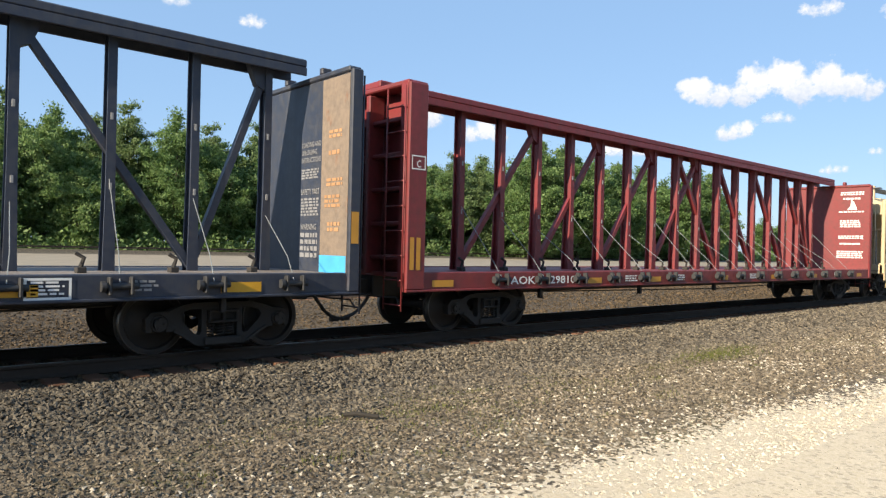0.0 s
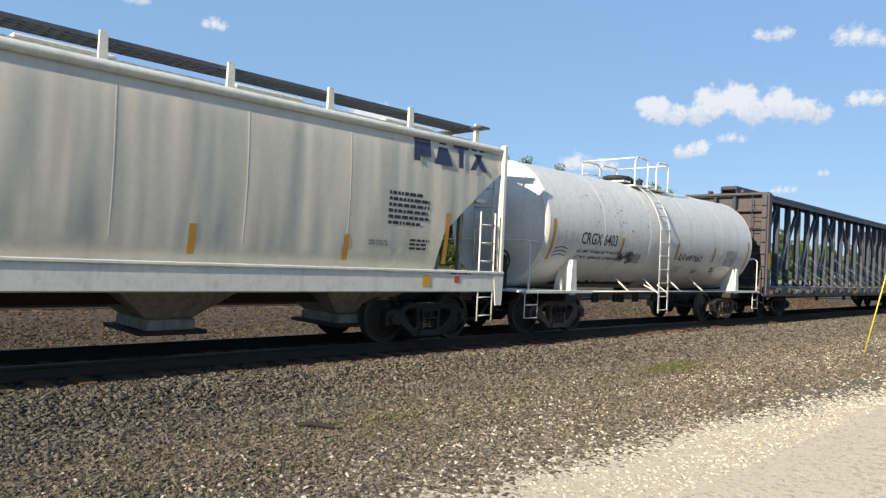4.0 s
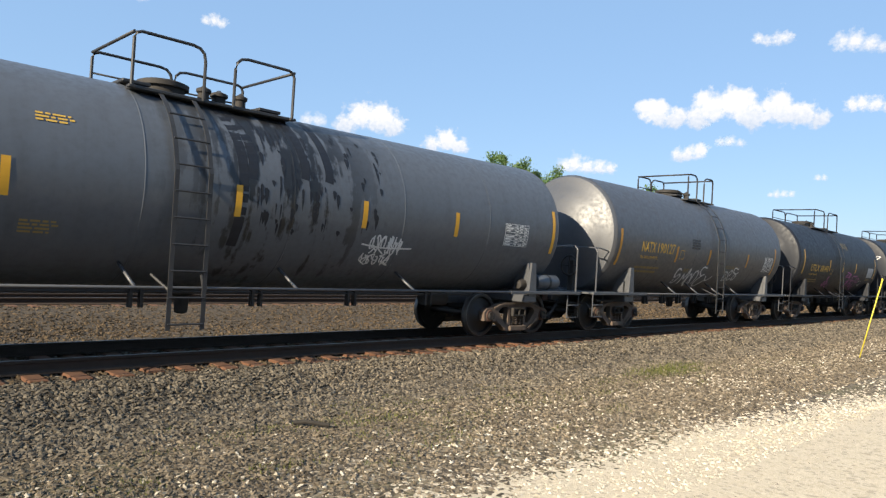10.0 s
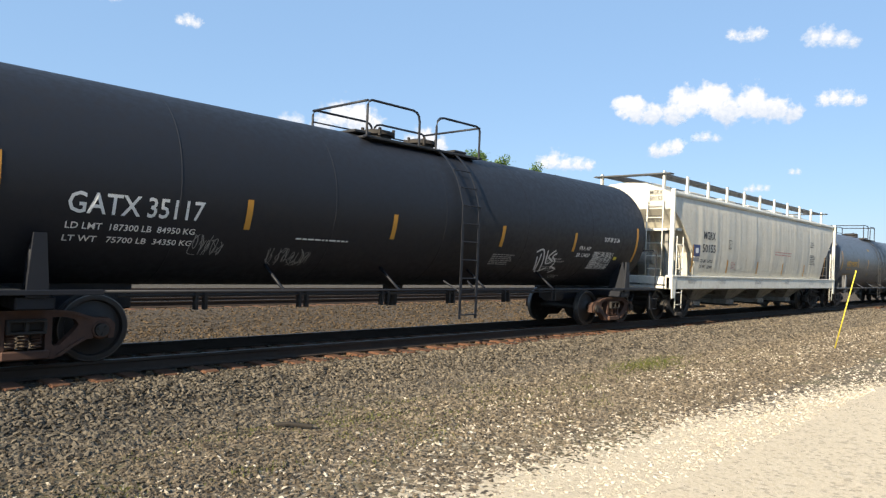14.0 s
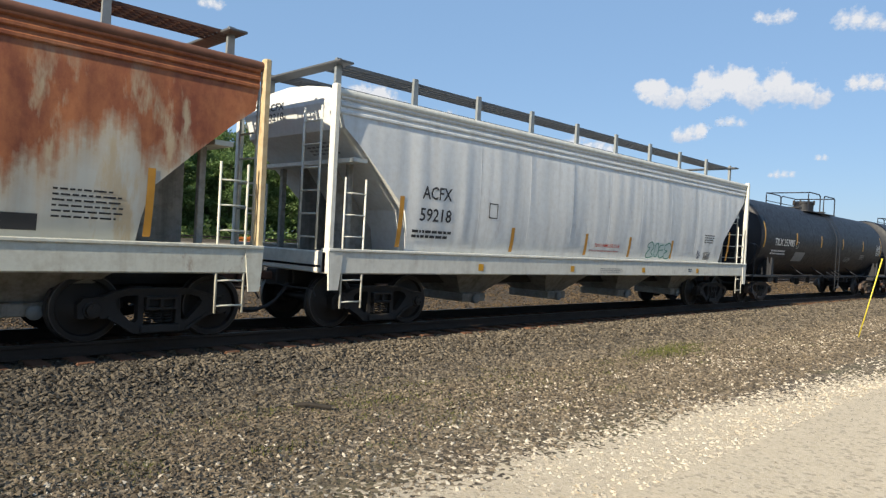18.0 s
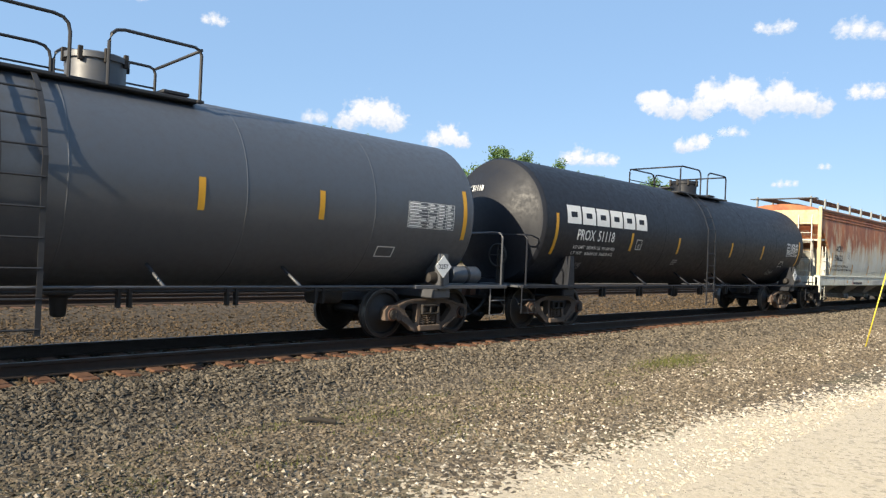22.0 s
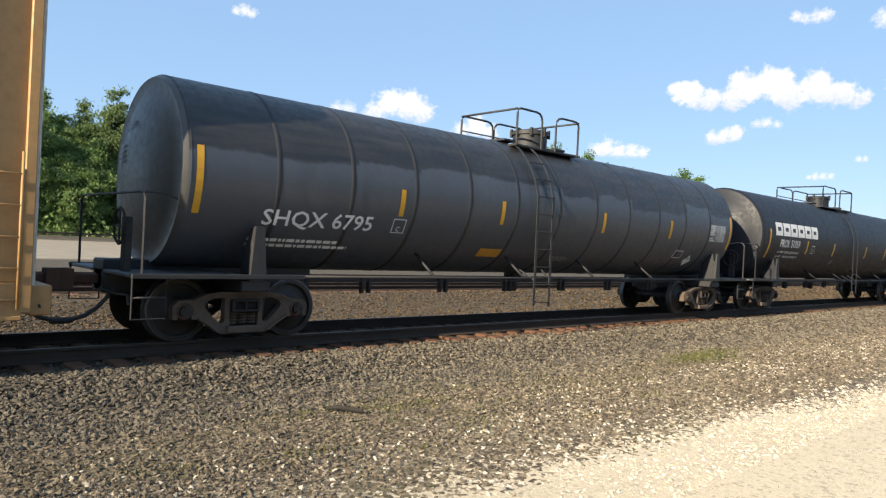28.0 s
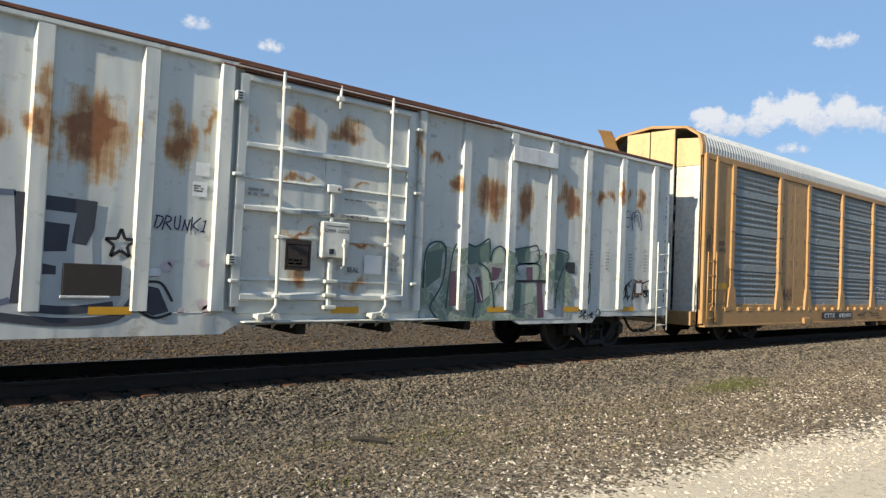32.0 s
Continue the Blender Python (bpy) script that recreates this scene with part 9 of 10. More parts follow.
def stones(name, label, n, xr, yr, size, material, seed, power=1.6, sink=0.25, dens=None):
    """Broken stones strewn over the ground as one mesh."""
    rng = np.random.default_rng(seed)
    base = np.array([(1, 0, 0), (-1, 0, 0), (0, 1, 0), (0, -1, 0), (0, 0, 0.8), (0, 0, -0.6)], float)
    tri = np.array([(0, 2, 4), (2, 1, 4), (1, 3, 4), (3, 0, 4), (2, 0, 5), (1, 2, 5), (3, 1, 5), (0, 3, 5)])
    u = rng.random(n) ** power
    x = xr[0] + (xr[1] - xr[0]) * u
    y = yr[0] + (yr[1] - yr[0]) * rng.random(n)
    if dens:
        keep = rng.random(n) < np.array([dens(a, b) for a, b in zip(x, y)])
        x, y = x[keep], y[keep]
        n = len(x)
    r = size[0] + (size[1] - size[0]) * rng.random(n) ** 2.2
    r = r * (1 + np.maximum(0, x - 8) * 0.03)
    z = np.array([ground_z(b) for b in y]) + r * sink
    pts = base[None] * (1 + 0.45 * (rng.random((n, 6, 3)) - 0.5)) + 0.3 * (rng.random((n, 6, 3)) - 0.5)
    a, b = rng.random(n) * math.tau, (rng.random(n) - 0.5) * 1.6
    ca, sa, cb, sb = np.cos(a), np.sin(a), np.cos(b), np.sin(b)
    pts = pts * r[:, None, None] * np.array([1.2, 0.85, 0.7])
    X, Y, Z = pts[..., 0], pts[..., 1], pts[..., 2]
    X, Z = X * cb[:, None] + Z * sb[:, None], -X * sb[:, None] + Z * cb[:, None]
    X, Y = X * ca[:, None] - Y * sa[:, None], X * sa[:, None] + Y * ca[:, None]
    P = np.stack([X + x[:, None], Y + y[:, None], Z + z[:, None]], 2).reshape(-1, 3)
    F = (tri[None] + 6 * np.arange(n)[:, None, None]).reshape(-1, 3)
    me = bpy.data.meshes.new(name)
    me.from_pydata(P.tolist(), [], F.tolist())
    me.materials.append(material)
    return tagged(new(name, me), label, "gravel", kind="stuff")


ST_BAL = stone_material("ballast_stone", (0.04, 0.034, 0.026), (0.29, 0.25, 0.19))
ST_MID = stone_material("mixed_gravel", (0.05, 0.04, 0.027), (0.36, 0.295, 0.21))
ST_BROWN = stone_material("brown_ballast_stone", (0.026, 0.018, 0.009), (0.19, 0.13, 0.068))
ST_ROAD = stone_material("limestone_chips", (0.58, 0.51, 0.4), (0.88, 0.82, 0.7))
def chips(u, x, y):
    """Share of pale chips: thick on the road, thin beyond, with a second pale strip further out."""
    n = 0.5 + 0.9 * noise.noise((x * 0.5, y * 1.2, 3.0))
    if u < 4.1:
        return 0.95
    return max(0.03, 0.85 * math.exp(-(u - 4.1) / 0.65), (0.75 * n if x > 6 else 0.15 * n) * math.exp(-((y - 5.6) / 0.7) ** 2))


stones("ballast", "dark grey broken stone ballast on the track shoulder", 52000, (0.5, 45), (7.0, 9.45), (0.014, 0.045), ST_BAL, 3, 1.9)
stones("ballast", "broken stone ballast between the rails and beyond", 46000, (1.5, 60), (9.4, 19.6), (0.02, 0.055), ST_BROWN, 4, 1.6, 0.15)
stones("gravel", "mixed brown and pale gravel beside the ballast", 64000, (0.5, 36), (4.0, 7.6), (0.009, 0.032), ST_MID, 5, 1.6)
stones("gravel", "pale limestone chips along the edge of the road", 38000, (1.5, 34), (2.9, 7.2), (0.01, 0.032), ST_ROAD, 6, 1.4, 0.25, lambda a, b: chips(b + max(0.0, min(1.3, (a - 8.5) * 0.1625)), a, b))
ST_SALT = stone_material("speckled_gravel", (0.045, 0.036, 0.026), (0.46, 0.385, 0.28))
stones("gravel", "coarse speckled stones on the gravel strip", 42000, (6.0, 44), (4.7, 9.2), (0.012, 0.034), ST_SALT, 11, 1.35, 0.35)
stones("gravel", "dark chips scattered on the pale road", 1300, (2.0, 16), (2.4, 4.4), (0.005, 0.011), ST_BAL, 7, 1.3)


# ---- grass ----
def blades(name, label, spots, material, seed):
    rnd = random.Random(seed)
    v, f = [], []
    for cx, cy, rx, ry, n, h in spots:
        for _ in range(n):
            x, y = rnd.gauss(cx, rx), rnd.gauss(cy, ry)
            z, a, k = ground_z(y), rnd.uniform(0, 6.28), rnd.uniform(0.4, 1.2) * h
            w, lx, ly = 0.006 + 0.004 * rnd.random(), rnd.gauss(0, 0.5) * k, rnd.gauss(0, 0.5) * k
            n0 = len(v)
            v += [(x - w * math.cos(a), y - w * math.sin(a), z - 0.01), (x + w * math.cos(a), y + w * math.sin(a), z - 0.01), (x + lx, y + ly, z + k)]
            f.append((n0, n0 + 1, n0 + 2))
    me = bpy.data.meshes.new(name)
    me.from_pydata(v, [], f)
    me.materials.append(material)
    return tagged(new(name, me), label, "grass", kind="stuff")


GRASS = stone_material("grass_blades", (0.07, 0.1, 0.015), (0.2, 0.2, 0.05))
spots = [(13.4, 6.8, 0.7, 0.22, 1500, 0.07), (14.6, 7.1, 0.6, 0.15, 500, 0.06), (5.6, 6.6, 0.5, 0.12, 500, 0.04), (6.6, 7.1, 0.5, 0.1, 300, 0.04), (8.5, 6.2, 0.8, 0.2, 300, 0.04)]
rg = random.Random(8)
spots += [(rg.uniform(2, 20), rg.uniform(5.0, 7.6), 0.25, 0.1, 90, 0.035) for _ in range(45)]
blades("grass", "sparse low grass in patches on the gravel", spots, GRASS, 9)

# the dead stick on the gravel
s = Shape().tube([(4.5, 6.85, -0.405), (4.6, 6.74, -0.385), (4.66, 6.66, -0.39), (4.78, 6.53, -0.405)], 0.026, 6).tube([(4.6, 6.74, -0.39), (4.65, 6.78, -0.37)], 0.012, 5)
tagged(part("stick", s, plain("charred_wood", (0.022, 0.018, 0.014), 0.9, 0.0, 0.4, 12)), "short dark broken stick lying on gravel", "stick")

# the yellow marker rod beside the tracks
top = Vector((21.5, 5.35, ground_z(5.35)))
s = Shape().tube([top + Vector((0, 0, -0.1)), top + Vector((0.1, -0.45, 2.16))], 0.017, 8)
rod = tagged(part("marker_rod", s, POLE_Y), "thin leaning yellow marker rod in gravel", "marker")
part("cap", Shape().lathe([(0, 0.021), (0.06, 0.021), (0.07, 0.0)], "z", 8, tuple(top + Vector((0.1, -0.45, 2.14)))), POLE_Y, rod)


# ---- unseen wood, added behind the yard road to dim reflections and bounced light ----
def unseen_wood(name, label, x0, x1, y, height, seed):
    """A dense, uneven front of foliage."""
    nx, nz = int((x1 - x0) / 2.5), 8
    v = []
    for i in range(nx + 1):
        x = x0 + (x1 - x0) * i / nx
        top = height * (0.8 + 0.5 * noise.noise((x * 0.09, seed, 0)) + 0.2 * noise.noise((x * 0.5, seed, 3)))
        for j in range(nz + 1):
            u = j / nz
            v.append((x, y - 2.5 * u * u + 1.6 * noise.noise((x * 0.35, u * 4.0, seed)), -0.5 + top * u))
    f = [(i * (nz + 1) + j, i * (nz + 1) + j + 1, (i + 1) * (nz + 1) + j + 1, (i + 1) * (nz + 1) + j) for i in range(nx) for j in range(nz)]
    return tagged(part(name, Shape().add(v, f), plain("shaded_foliage", (0.045, 0.06, 0.02), 0.8, 0.0, 0.5, 3)), label, "woods", kind="stuff")


unseen_wood("woods", "unseen dark green wood edge added behind the camera to dim bounced light", -90, 150, -20, 8.5, 4.0)


# ---- tracks ----
RAIL_SEC = [(-0.075, 0.0), (0.075, 0.0), (0.075, 0.012), (0.02, 0.03), (0.009, 0.045), (0.009, 0.13), (0.036, 0.142), (0.036, 0.172), (0.026, 0.18), (-0.026, 0.18), (-0.036, 0.172), (-0.036, 0.142), (-0.009, 0.13), (-0.009, 0.045), (-0.02, 0.03), (-0.075, 0.012)]


RAILTOP = plain("dull_rail_top", (0.11, 0.1, 0.09), 0.5, 0.6, 0.2, 10)


def track(name, label, yc, z_top, x0, x1, ties, tie_x=(0, 0), far=False):
    tr = tagged(new(name), label, "railway track", kind="structure")
    for q in (-1, 1):
        s = Shape().prism_x([(yc + q * 0.755 + y, z_top - 0.181 + z) for y, z in RAIL_SEC], x0, x1)
        rail = part("rail", s, RAILSIDE, tr)
        part("rail_head", Shape().box(x0, x1, yc + q * 0.755 - 0.027, yc + q * 0.755 + 0.027, z_top - 0.004, z_top - 0.0005), RAILTOP, rail)
    tie = Shape().box(-0.115, 0.115, -1.3, 1.3, -0.18, 0.0, 0.015).mesh("tie")
    tie.materials.append(WOOD)
    rnd = random.Random(5)
    x = tie_x[0]
    k = 0
    while x < tie_x[1]:
        o = part("tie", tie, None, tr)
        o.location = (x + rnd.gauss(0, 0.02), yc + rnd.gauss(0, 0.05), z_top - 0.176 - rnd.random() * 0.015)
        o.rotation_euler = (0, 0, rnd.gauss(0, 0.015))
        x += 0.5
    return tr


track("track", "main railway track with rusty wooden ties", TRACK_Y, 0.0, -60, 420, True, (0.0, 75))
track("track", "second railway track, rusty, on its own ballast", 20.6, 0.0, -60, 420, True, (2.0, 62), True)
track("track", "third railway track beside the second, dark and rusty", 25.4, 0.0, -60, 420, True, (4.0, 44), True)
track("track", "far railway track below the woods", 86.0, 0.75, -100, 420, True, (0.0, 1), True)


# ---- orange barrier beside the far road ----
bx, by = 32.8, 60.0
gz = ground_z(by)
bar = tagged(new("barrier"), "small orange plastic work barrier on the far road", "barrier")
ORANGE = plain("orange_plastic", (0.7, 0.2, 0.03), 0.5, 0.0, 0.15, 6)
for k in range(3):
    part("board", Shape().box(bx - 0.8, bx + 0.8, by - 0.03, by + 0.03, gz + 0.25 + 0.36 * k, gz + 0.5 + 0.36 * k, 0.02), ORANGE, bar)
for q in (-0.65, 0.65):
    part("leg", Shape().box(bx + q - 0.05, bx + q + 0.05, by - 0.3, by + 0.3, gz, gz + 0.06, 0.01).box(bx + q - 0.04, bx + q + 0.04, by + 0.03, by + 0.09, gz, gz + 1.3, 0.01), ORANGE, bar)


# ---- trees ----
def leaf_material(name, lo, hi):
    m, t, bs = nodes(name)
    g = node(t, "NewGeometry")
    c = mix(t, g.outputs["Random Per Island"], lo, hi)
    t.links.new(c, bs.inputs["Base Color"])
    bs.inputs["Roughness"].default_value = 0.6
    tr = node(t, "BsdfTranslucent")
    t.links.new(c, tr.inputs["Color"])
    mx = node(t, "MixShader")
    mx.inputs[0].default_value = 0.5
    out = t.nodes["Material Output"]
    t.links.new(bs.outputs[0], mx.inputs[1])
    t.links.new(tr.outputs[0], mx.inputs[2])
    t.links.new(mx.outputs[0], out.inputs["Surface"])
    return m


LEAF = [leaf_material("deep_green_leaves", (0.065, 0.125, 0.034), (0.185, 0.28, 0.09)), leaf_material("light_green_leaves", (0.09, 0.16, 0.042), (0.235, 0.33, 0.115)),
        leaf_material("dull_green_leaves", (0.08, 0.13, 0.045), (0.205, 0.275, 0.105))]


def tree_meshes(seed, h, spread, n_leaf, leaf):
    """A tapered trunk, rising limbs and many small uneven sprays of leaves."""
    rnd = random.Random(seed)
    lean = Vector((rnd.uniform(-0.5, 0.5), rnd.uniform(-0.5, 0.5), 0))

    def stem(z):
        return lean * (z / h) ** 2 + Vector((0.12 * math.sin(z * 0.6 + seed), 0.12 * math.cos(z * 0.5), z))
    s = Shape()
    zs = [-0.3, h * 0.1, h * 0.25, h * 0.45, h * 0.65, h * 0.82, h * 0.96]
    s.tube([stem(z) for z in zs], [0.26, 0.2, 0.17, 0.13, 0.09, 0.05, 0.02], 7)
    sprays = []
    for k in range(34):
        u = 0.1 + 0.86 * (k + rnd.random()) / 34
        a = k * 2.4 + rnd.uniform(-0.5, 0.5)
        wide = spread * (0.5 + 0.62 * math.sin(math.pi * min(1.0, 0.16 + 0.8 * u))) * rnd.uniform(0.6, 1.12)
        if u > 0.72:
            wide *= 1.0 - 1.5 * (u - 0.72)
        root = stem(h * u * 0.86)
        rise = wide * rnd.uniform(0.15, 0.75)
        tip = root + Vector((wide * math.cos(a), wide * math.sin(a), rise))
        mid = root.lerp(tip, 0.5) + Vector((0, 0, -0.12 * wide))
        s.tube([root, mid, tip], [0.065, 0.045, 0.012], 5)
        n = 4 + int(wide)
        for j in range(n):
            w = 0.25 + 0.8 * (j + rnd.random()) / n
            c = root.lerp(mid, w * 2) if w < 0.5 else mid.lerp(tip, w * 2 - 1)
            c = c + Vector((rnd.gauss(0, 0.55), rnd.gauss(0, 0.55), rnd.gauss(0.1, 0.45)))
            sprays.append((c, rnd.uniform(0.22, 0.5)))
    for k in range(14):
        sprays.append((stem(h * rnd.uniform(0.82, 1.03)) + Vector((rnd.gauss(0, 0.35), rnd.gauss(0, 0.35), 0)), rnd.uniform(0.2, 0.45)))
    trunk = s.mesh("trunk")
    trunk.materials.append(BARK)
    rng = np.random.default_rng(seed)
    per = n_leaf // len(sprays)
    P = np.concatenate([np.array(c) + rng.normal(size=(per, 3)) * r * np.array([1.15, 1.15, 0.7]) for c, r in sprays])
    n = len(P)
    a = rng.normal(size=(n, 3))
    a /= np.linalg.norm(a, axis=1)[:, None]
    b = np.cross(a, rng.normal(size=(n, 3)))
    b /= np.linalg.norm(b, axis=1)[:, None]
    k = leaf * (0.6 + 0.8 * rng.random((n, 1)))
    V = np.stack([P - a * k, P - b * k * 0.55, P + a * k, P + b * k * 0.55], 1).reshape(-1, 3)
    F = np.arange(4 * n).reshape(-1, 4)
    me = bpy.data.meshes.new("crown")
    me.from_pydata(V.tolist(), [], F.tolist())
    return trunk, me


trees = []
for k, (h, sp) in enumerate(((15.5, 4.2), (14, 4.4), (16.5, 4.0), (12.5, 3.8), (10, 3.4))):
    trunk, crown = tree_meshes(40 + k, h, sp, 25000, 0.15)
    crown.materials.append(LEAF[k % 3])
    trees.append((trunk, crown))
rt = random.Random(12)


def tree(x, y, k, size):
    ob = tagged(new("tree"), "tall broadleaf tree in full summer leaf", "tree", "trees of the wood beyond the tracks")
    part("trunk", trees[k][0], None, ob)
    part("crown", trees[k][1], None, ob)
    ob.matrix_basis = pose(x, y, ground_z(y) - 0.1, 0, 0, rt.uniform(0, 360)) @ Matrix.Diagonal((size, size, size * rt.uniform(0.92, 1.08), 1))


x = -6.0
while x < 150:
    tree(x, 96 + rt.uniform(-2, 3) - 0.06 * x, rt.randrange(5), rt.uniform(0.85, 1.1) + 0.0012 * max(0, x))
    tree(x + 2, 103 + rt.uniform(-2, 3) - 0.06 * x, rt.randrange(3), rt.uniform(0.98, 1.12) + 0.0014 * max(0, x))
    x += rt.uniform(2.3, 3.4)
while x < 420:
    tree(x, 92 + rt.uniform(-4, 5) - 0.04 * (x - 150), rt.randrange(5), rt.uniform(0.8, 1.1))
    x += rt.uniform(6, 9)
for x, y, k, size in ((88.5, 79, 0, 1.2), (93, 80, 1, 1.36), (98, 79, 0, 1.24), (103, 80, 1, 1.4), (108, 79, 0, 1.2), (116, 79, 3, 1.42), (134, 78, 3, 1.5), (141, 78, 0, 1.36), (148, 78, 1, 1.36)):
    tree(x, y, k, size)

# undergrowth at the foot of the wood
rng = np.random.default_rng(77)
n = 42000
x = -15 + 300 * rng.random(n) ** 1.3
y = 90.5 + 7 * rng.random(n) - 0.06 * np.minimum(x, 150)
z = 0.3 + 2.6 * rng.random(n) ** 1.6 * (0.5 + 0.5 * np.sin(x * 0.7) ** 2)
P = np.stack([x, y, z], 1)
a = rng.normal(size=(n, 3))
a /= np.linalg.norm(a, axis=1)[:, None]
b = np.cross(a, rng.normal(size=(n, 3)))
b /= np.linalg.norm(b, axis=1)[:, None]
k = 0.28 * (0.6 + 0.8 * rng.random((n, 1)))
me = bpy.data.meshes.new("undergrowth")
me.from_pydata(np.stack([P - a * k, P - b * k * 0.5, P + a * k, P + b * k * 0.5], 1).reshape(-1, 3).tolist(), [], np.arange(4 * n).reshape(-1, 4).tolist())
me.materials.append(LEAF[1])
tagged(new("undergrowth", me), "tangled green bushes and tall grass below the trees", "bushes", kind="stuff")


# ---- clouds, far behind everything ----
def cloud_material(seed, puffs, soft):
    """A heap of round puffs with frayed rims, white above and greyer at its flat base."""
    m, t, bs = nodes("cloud")
    co = obj_co(t)
    sp = node(t, "SeparateXYZ")
    t.links.new(co, sp.inputs[0])
    mp = node(t, "Mapping")
    mp.inputs["Location"].default_value = (seed * 3.7, seed * 1.3, seed)
    t.links.new(co, mp.inputs["Vector"])

    def fray(size, detail, rough):
        n = node(t, "TexNoise")
        n.inputs["Scale"].default_value, n.inputs["Detail"].default_value, n.inputs["Roughness"].default_value = size, detail, rough
        t.links.new(mp.outputs[0], n.inputs["Vector"])
        return n.outputs["Fac"]
    lump, wisp = fray(1.9, 3, 0.5), fray(4.6, 7, 0.6)
    top = None
    for x, y, r in puffs:
        d = node(t, "VectorMath", op="DISTANCE")
        t.links.new(co, d.inputs[0])
        d.inputs[1].default_value = (x, y, 0)
        f = node(t, "Math", op="MULTIPLY_ADD")
        t.links.new(d.outputs["Value"], f.inputs[0])
        f.inputs[1].default_value, f.inputs[2].default_value = -1 / r, 1.0
        if top:
            g = node(t, "Math", op="SMOOTH_MAX")
            t.links.new(top, g.inputs[0])
            t.links.new(f.outputs[0], g.inputs[1])
            g.inputs[2].default_value = 0.25
            top = g.outputs[0]
        else:
            top = f.outputs[0]
    a = node(t, "Math", op="MULTIPLY_ADD")
    t.links.new(lump, a.inputs[0])
    a.inputs[1].default_value = 1.3
    t.links.new(top, a.inputs[2])
    b = node(t, "Math", op="MULTIPLY_ADD")
    t.links.new(wisp, b.inputs[0])
    b.inputs[1].default_value = 0.6
    t.links.new(a.outputs[0], b.inputs[2])
    low = node(t, "MapRange")          # thin and flat below
    low.inputs["From Min"].default_value, low.inputs["From Max"].default_value = -0.25, -0.95
    t.links.new(sp.outputs["Y"], low.inputs["Value"])
    c = node(t, "Math", op="MULTIPLY_ADD")
    t.links.new(low.outputs[0], c.inputs[0])
    c.inputs[1].default_value = -0.5
    t.links.new(b.outputs[0], c.inputs[2])
    mask = times_(t, ramp(t, times_(t, c.outputs[0], 0.5), 0.5, 0.5 + soft), 0.97)
    em = node(t, "Emission")
    lit = node(t, "MapRange")
    lit.inputs["From Min"].default_value, lit.inputs["From Max"].default_value = -0.9, 0.35
    t.links.new(sp.outputs["Y"], lit.inputs["Value"])
    ad = node(t, "Math", op="MULTIPLY_ADD")
    t.links.new(wisp, ad.inputs[0])
    ad.inputs[1].default_value = 1.2
    t.links.new(lit.outputs[0], ad.inputs[2])
    t.links.new(mix(t, ramp(t, times_(t, ad.outputs[0], 0.5), 0.3, 0.72), (0.47, 0.55, 0.68), (0.76, 0.76, 0.77)), em.inputs["Color"])
    em.inputs["Strength"].default_value = 0.66
    tp = node(t, "BsdfTransparent")
    mx = node(t, "MixShader")
    t.links.new(mask, mx.inputs[0])
    t.links.new(tp.outputs[0], mx.inputs[1])
    t.links.new(em.outputs[0], mx.inputs[2])
    t.links.new(mx.outputs[0], t.nodes["Material Output"].inputs["Surface"])
    return m


def cloud(az, el, high, puffs, soft=0.1, dist=2600):
    """A cloud at an azimuth and elevation; high is its half height in degrees and the unit of its puffs."""
    a, e = radians(az), radians(el)
    c = Vector((math.sin(a) * math.cos(e), math.cos(a) * math.cos(e), math.sin(e))) * dist
    u = dist * math.tan(radians(high))
    if len(puffs) < 7:
        puffs = [(x * 0.9, y, r * 1.25) for x, y, r in puffs]
    w = max(abs(x) + 1.7 * r for x, y, r in puffs) + 0.8
    h = max(abs(y) + 1.7 * r for x, y, r in puffs) + 0.8
    me = bpy.data.meshes.new("cloud")
    me.from_pydata([(-w, -h, 0), (w, -h, 0), (w, h, 0), (-w, h, 0)], [], [(0, 1, 2, 3)])
    me.materials.append(cloud_material(az * 0.37 + el, puffs, soft))
    ob = tagged(new("cloud", me), "small white fair-weather cloud far off", "cloud", kind="structure")
    ob.matrix_world = look(c, (0, 0, EYE)) @ Matrix.Diagonal((u, u, 1, 1))


cloud(66.8, 12.4, 1.6, [(-3.7, -0.45, 0.65), (-3.0, -0.25, 0.9), (-2.0, 0.05, 1.05), (-0.9, -0.3, 1.0), (-0.2, 0.4, 1.0), (0.9, 0.2, 1.0), (1.5, -0.4, 0.8), (2.5, -0.35, 0.8), (3.3, 0.05, 0.75), (3.9, 0.25, 0.55)], 0.20)
cloud(64.0, 9.3, 0.85, [(-0.9, 0.35, 0.75), (0.1, -0.1, 0.9), (1.2, -0.3, 0.7)], 0.30)
cloud(66.9, 10.2, 0.6, [(-1.3, -0.2, 0.7), (0.2, 0.1, 0.8), (1.4, 0.0, 0.7)], 0.75)
cloud(70.6, 6.3, 0.4, [(-1.8, 0.1, 0.7), (-0.4, 0.0, 0.9), (1.0, -0.1, 0.9), (2.0, -0.1, 0.6)], 0.60)
cloud(73.1, 7.5, 0.32, [(-0.8, 0, 0.8), (0.6, 0, 0.8)], 0.75)
cloud(69.4, 17.5, 0.65, [(-1.6, 0.1, 0.75), (-0.7, -0.1, 0.85), (0.5, -0.15, 0.7), (1.6, 0.3, 0.6)], 0.40)
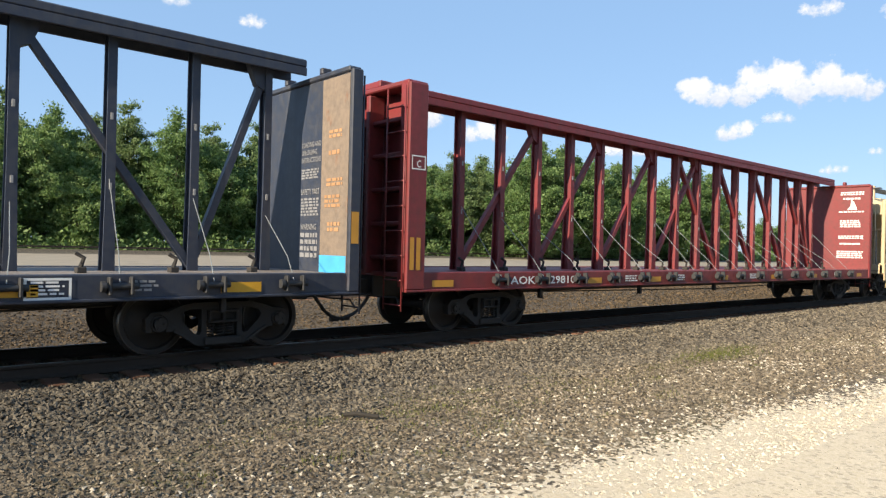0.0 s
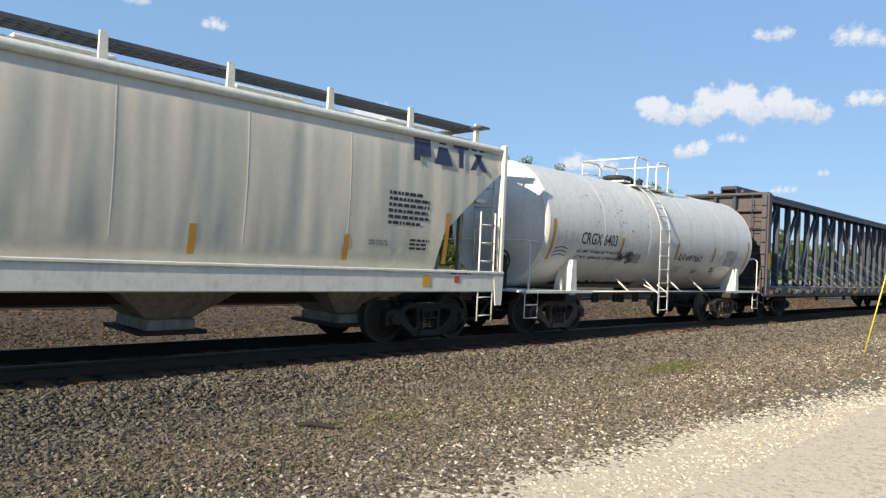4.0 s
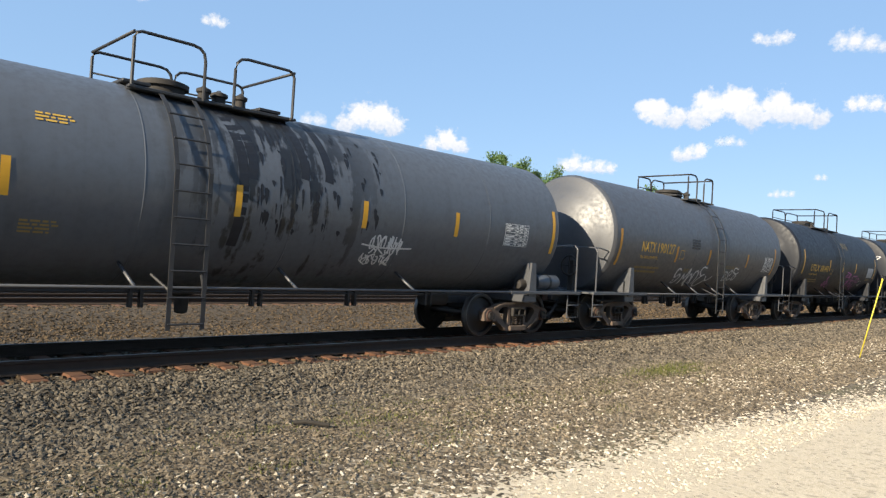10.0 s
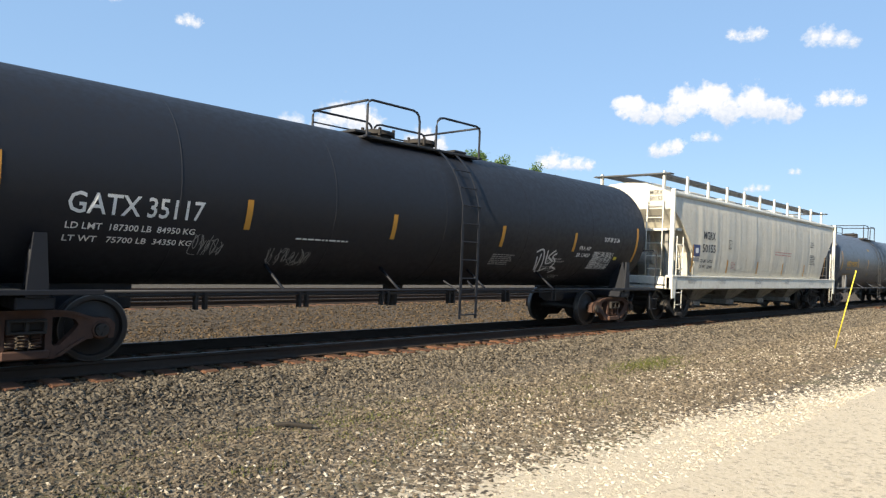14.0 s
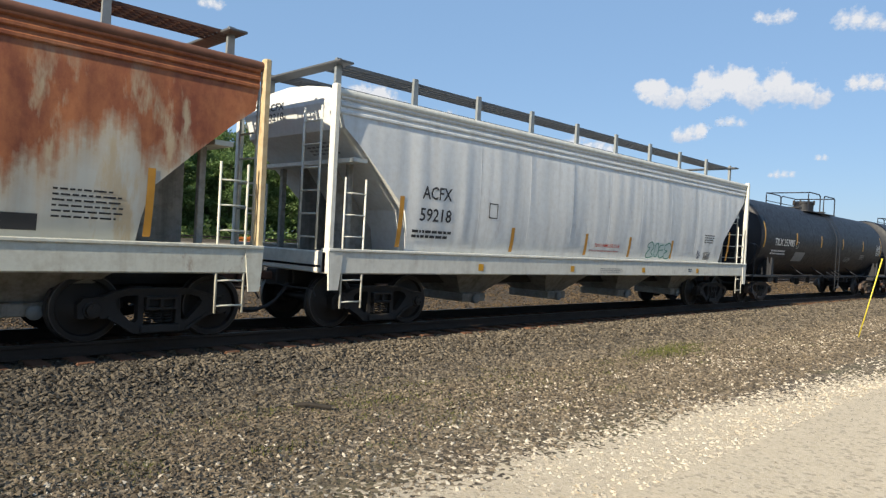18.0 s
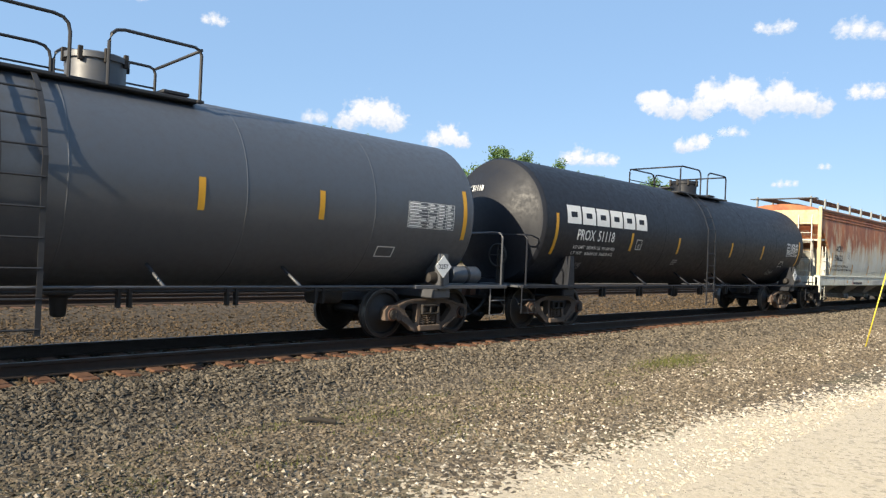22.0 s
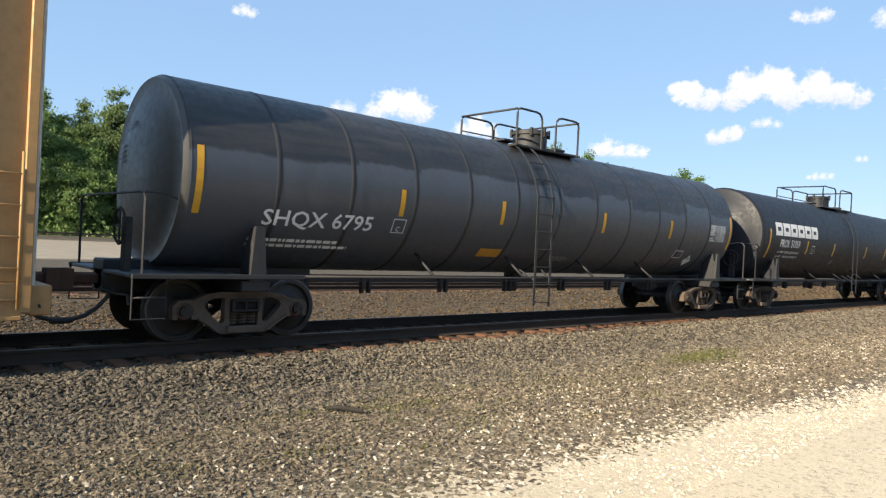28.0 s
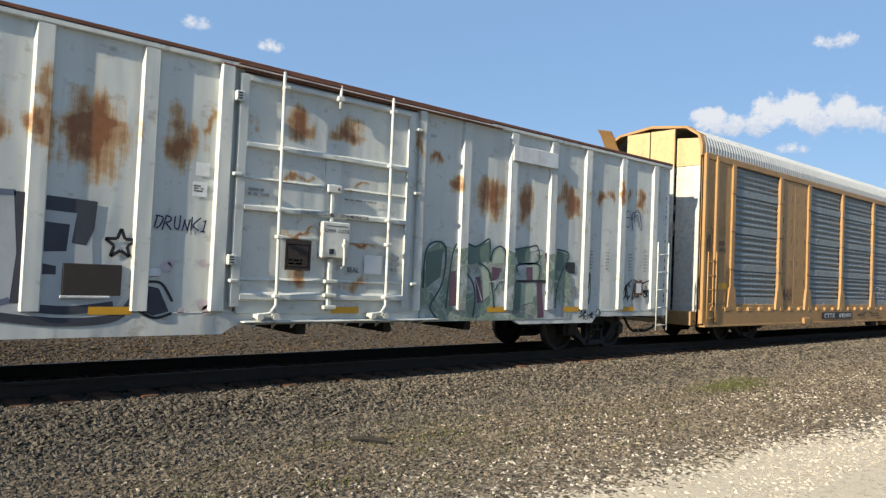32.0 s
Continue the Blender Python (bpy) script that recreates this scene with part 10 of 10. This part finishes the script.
cloud(75.3, 16.7, 0.85, [(-1.6, -0.5, 0.6), (-0.6, -0.1, 0.8), (0.6, 0.3, 0.9), (1.6, 0.3, 0.8)], 0.40)
cloud(76.2, 12.5, 0.7, [(-1.3, -0.2, 0.7), (-0.2, 0.1, 0.9), (1.0, 0.3, 0.9), (2.0, 0.2, 0.8)], 0.32)
cloud(38.0, 10.9, 1.35, [(-1.5, -0.4, 0.8), (-0.6, 0.2, 1.05), (0.5, 0.25, 1.0), (1.5, -0.5, 0.7), (2.0, -0.6, 0.5)], 0.24)
cloud(44.4, 9.5, 1.05, [(-1.1, -0.2, 0.8), (0.0, 0.2, 0.95), (1.1, -0.3, 0.8)], 0.24)
cloud(33.4, 10.6, 0.8, [(-0.6, 0, 0.8), (0.6, -0.1, 0.8)], 0.60)
cloud(56.1, 8.1, 0.8, [(-2.5, -0.1, 0.7), (-1.3, 0.0, 0.8), (0.0, 0.0, 0.9), (1.4, 0.3, 1.0), (2.4, 0.1, 0.8)], 0.32)
cloud(25.3, 17.1, 0.62, [(-0.9, -0.1, 0.75), (0.0, 0.1, 0.9), (1.0, -0.1, 0.7)], 0.40)
cloud(19.5, 18.0, 0.7, [(-0.8, 0, 0.8), (0.5, 0.1, 0.8)], 0.80)


# ---- movement ----
def run(t):
    """How far the train has come after t seconds."""
    u = t / 16 - 1
    return 10.2541 * t - 0.6190 * u * u + 0.1197 * u ** 3 + 0.2892 * u ** 4


def motions():
    for car, xc in cars:
        walk(car, [(t, pose(xc + run(t), TRACK_Y, 0)) for t in range(0, 33)])
    for w, s, x in wheelsets:
        # turns while it is near enough to be seen turning
        t0 = max(0.0, min(31.9, (-1.0 - s) / 10.25))
        t1 = max(t0 + 0.06, min(32.0, (32.0 - s) / 10.25))
        rows, f0, f1 = [], round(t0 * 30), round(t1 * 30)
        for fr in sorted({0, *range(f0, f1 + 1, 2), 960}):
            t = fr / 30
            turn = math.degrees((run(min(max(t, t0), t1)) - run(t0)) / WHEEL_R)
            rows.append((t, pose(x, 0, WHEEL_R, 0, turn % 360, 0)))
        walk(w, rows)


motions()
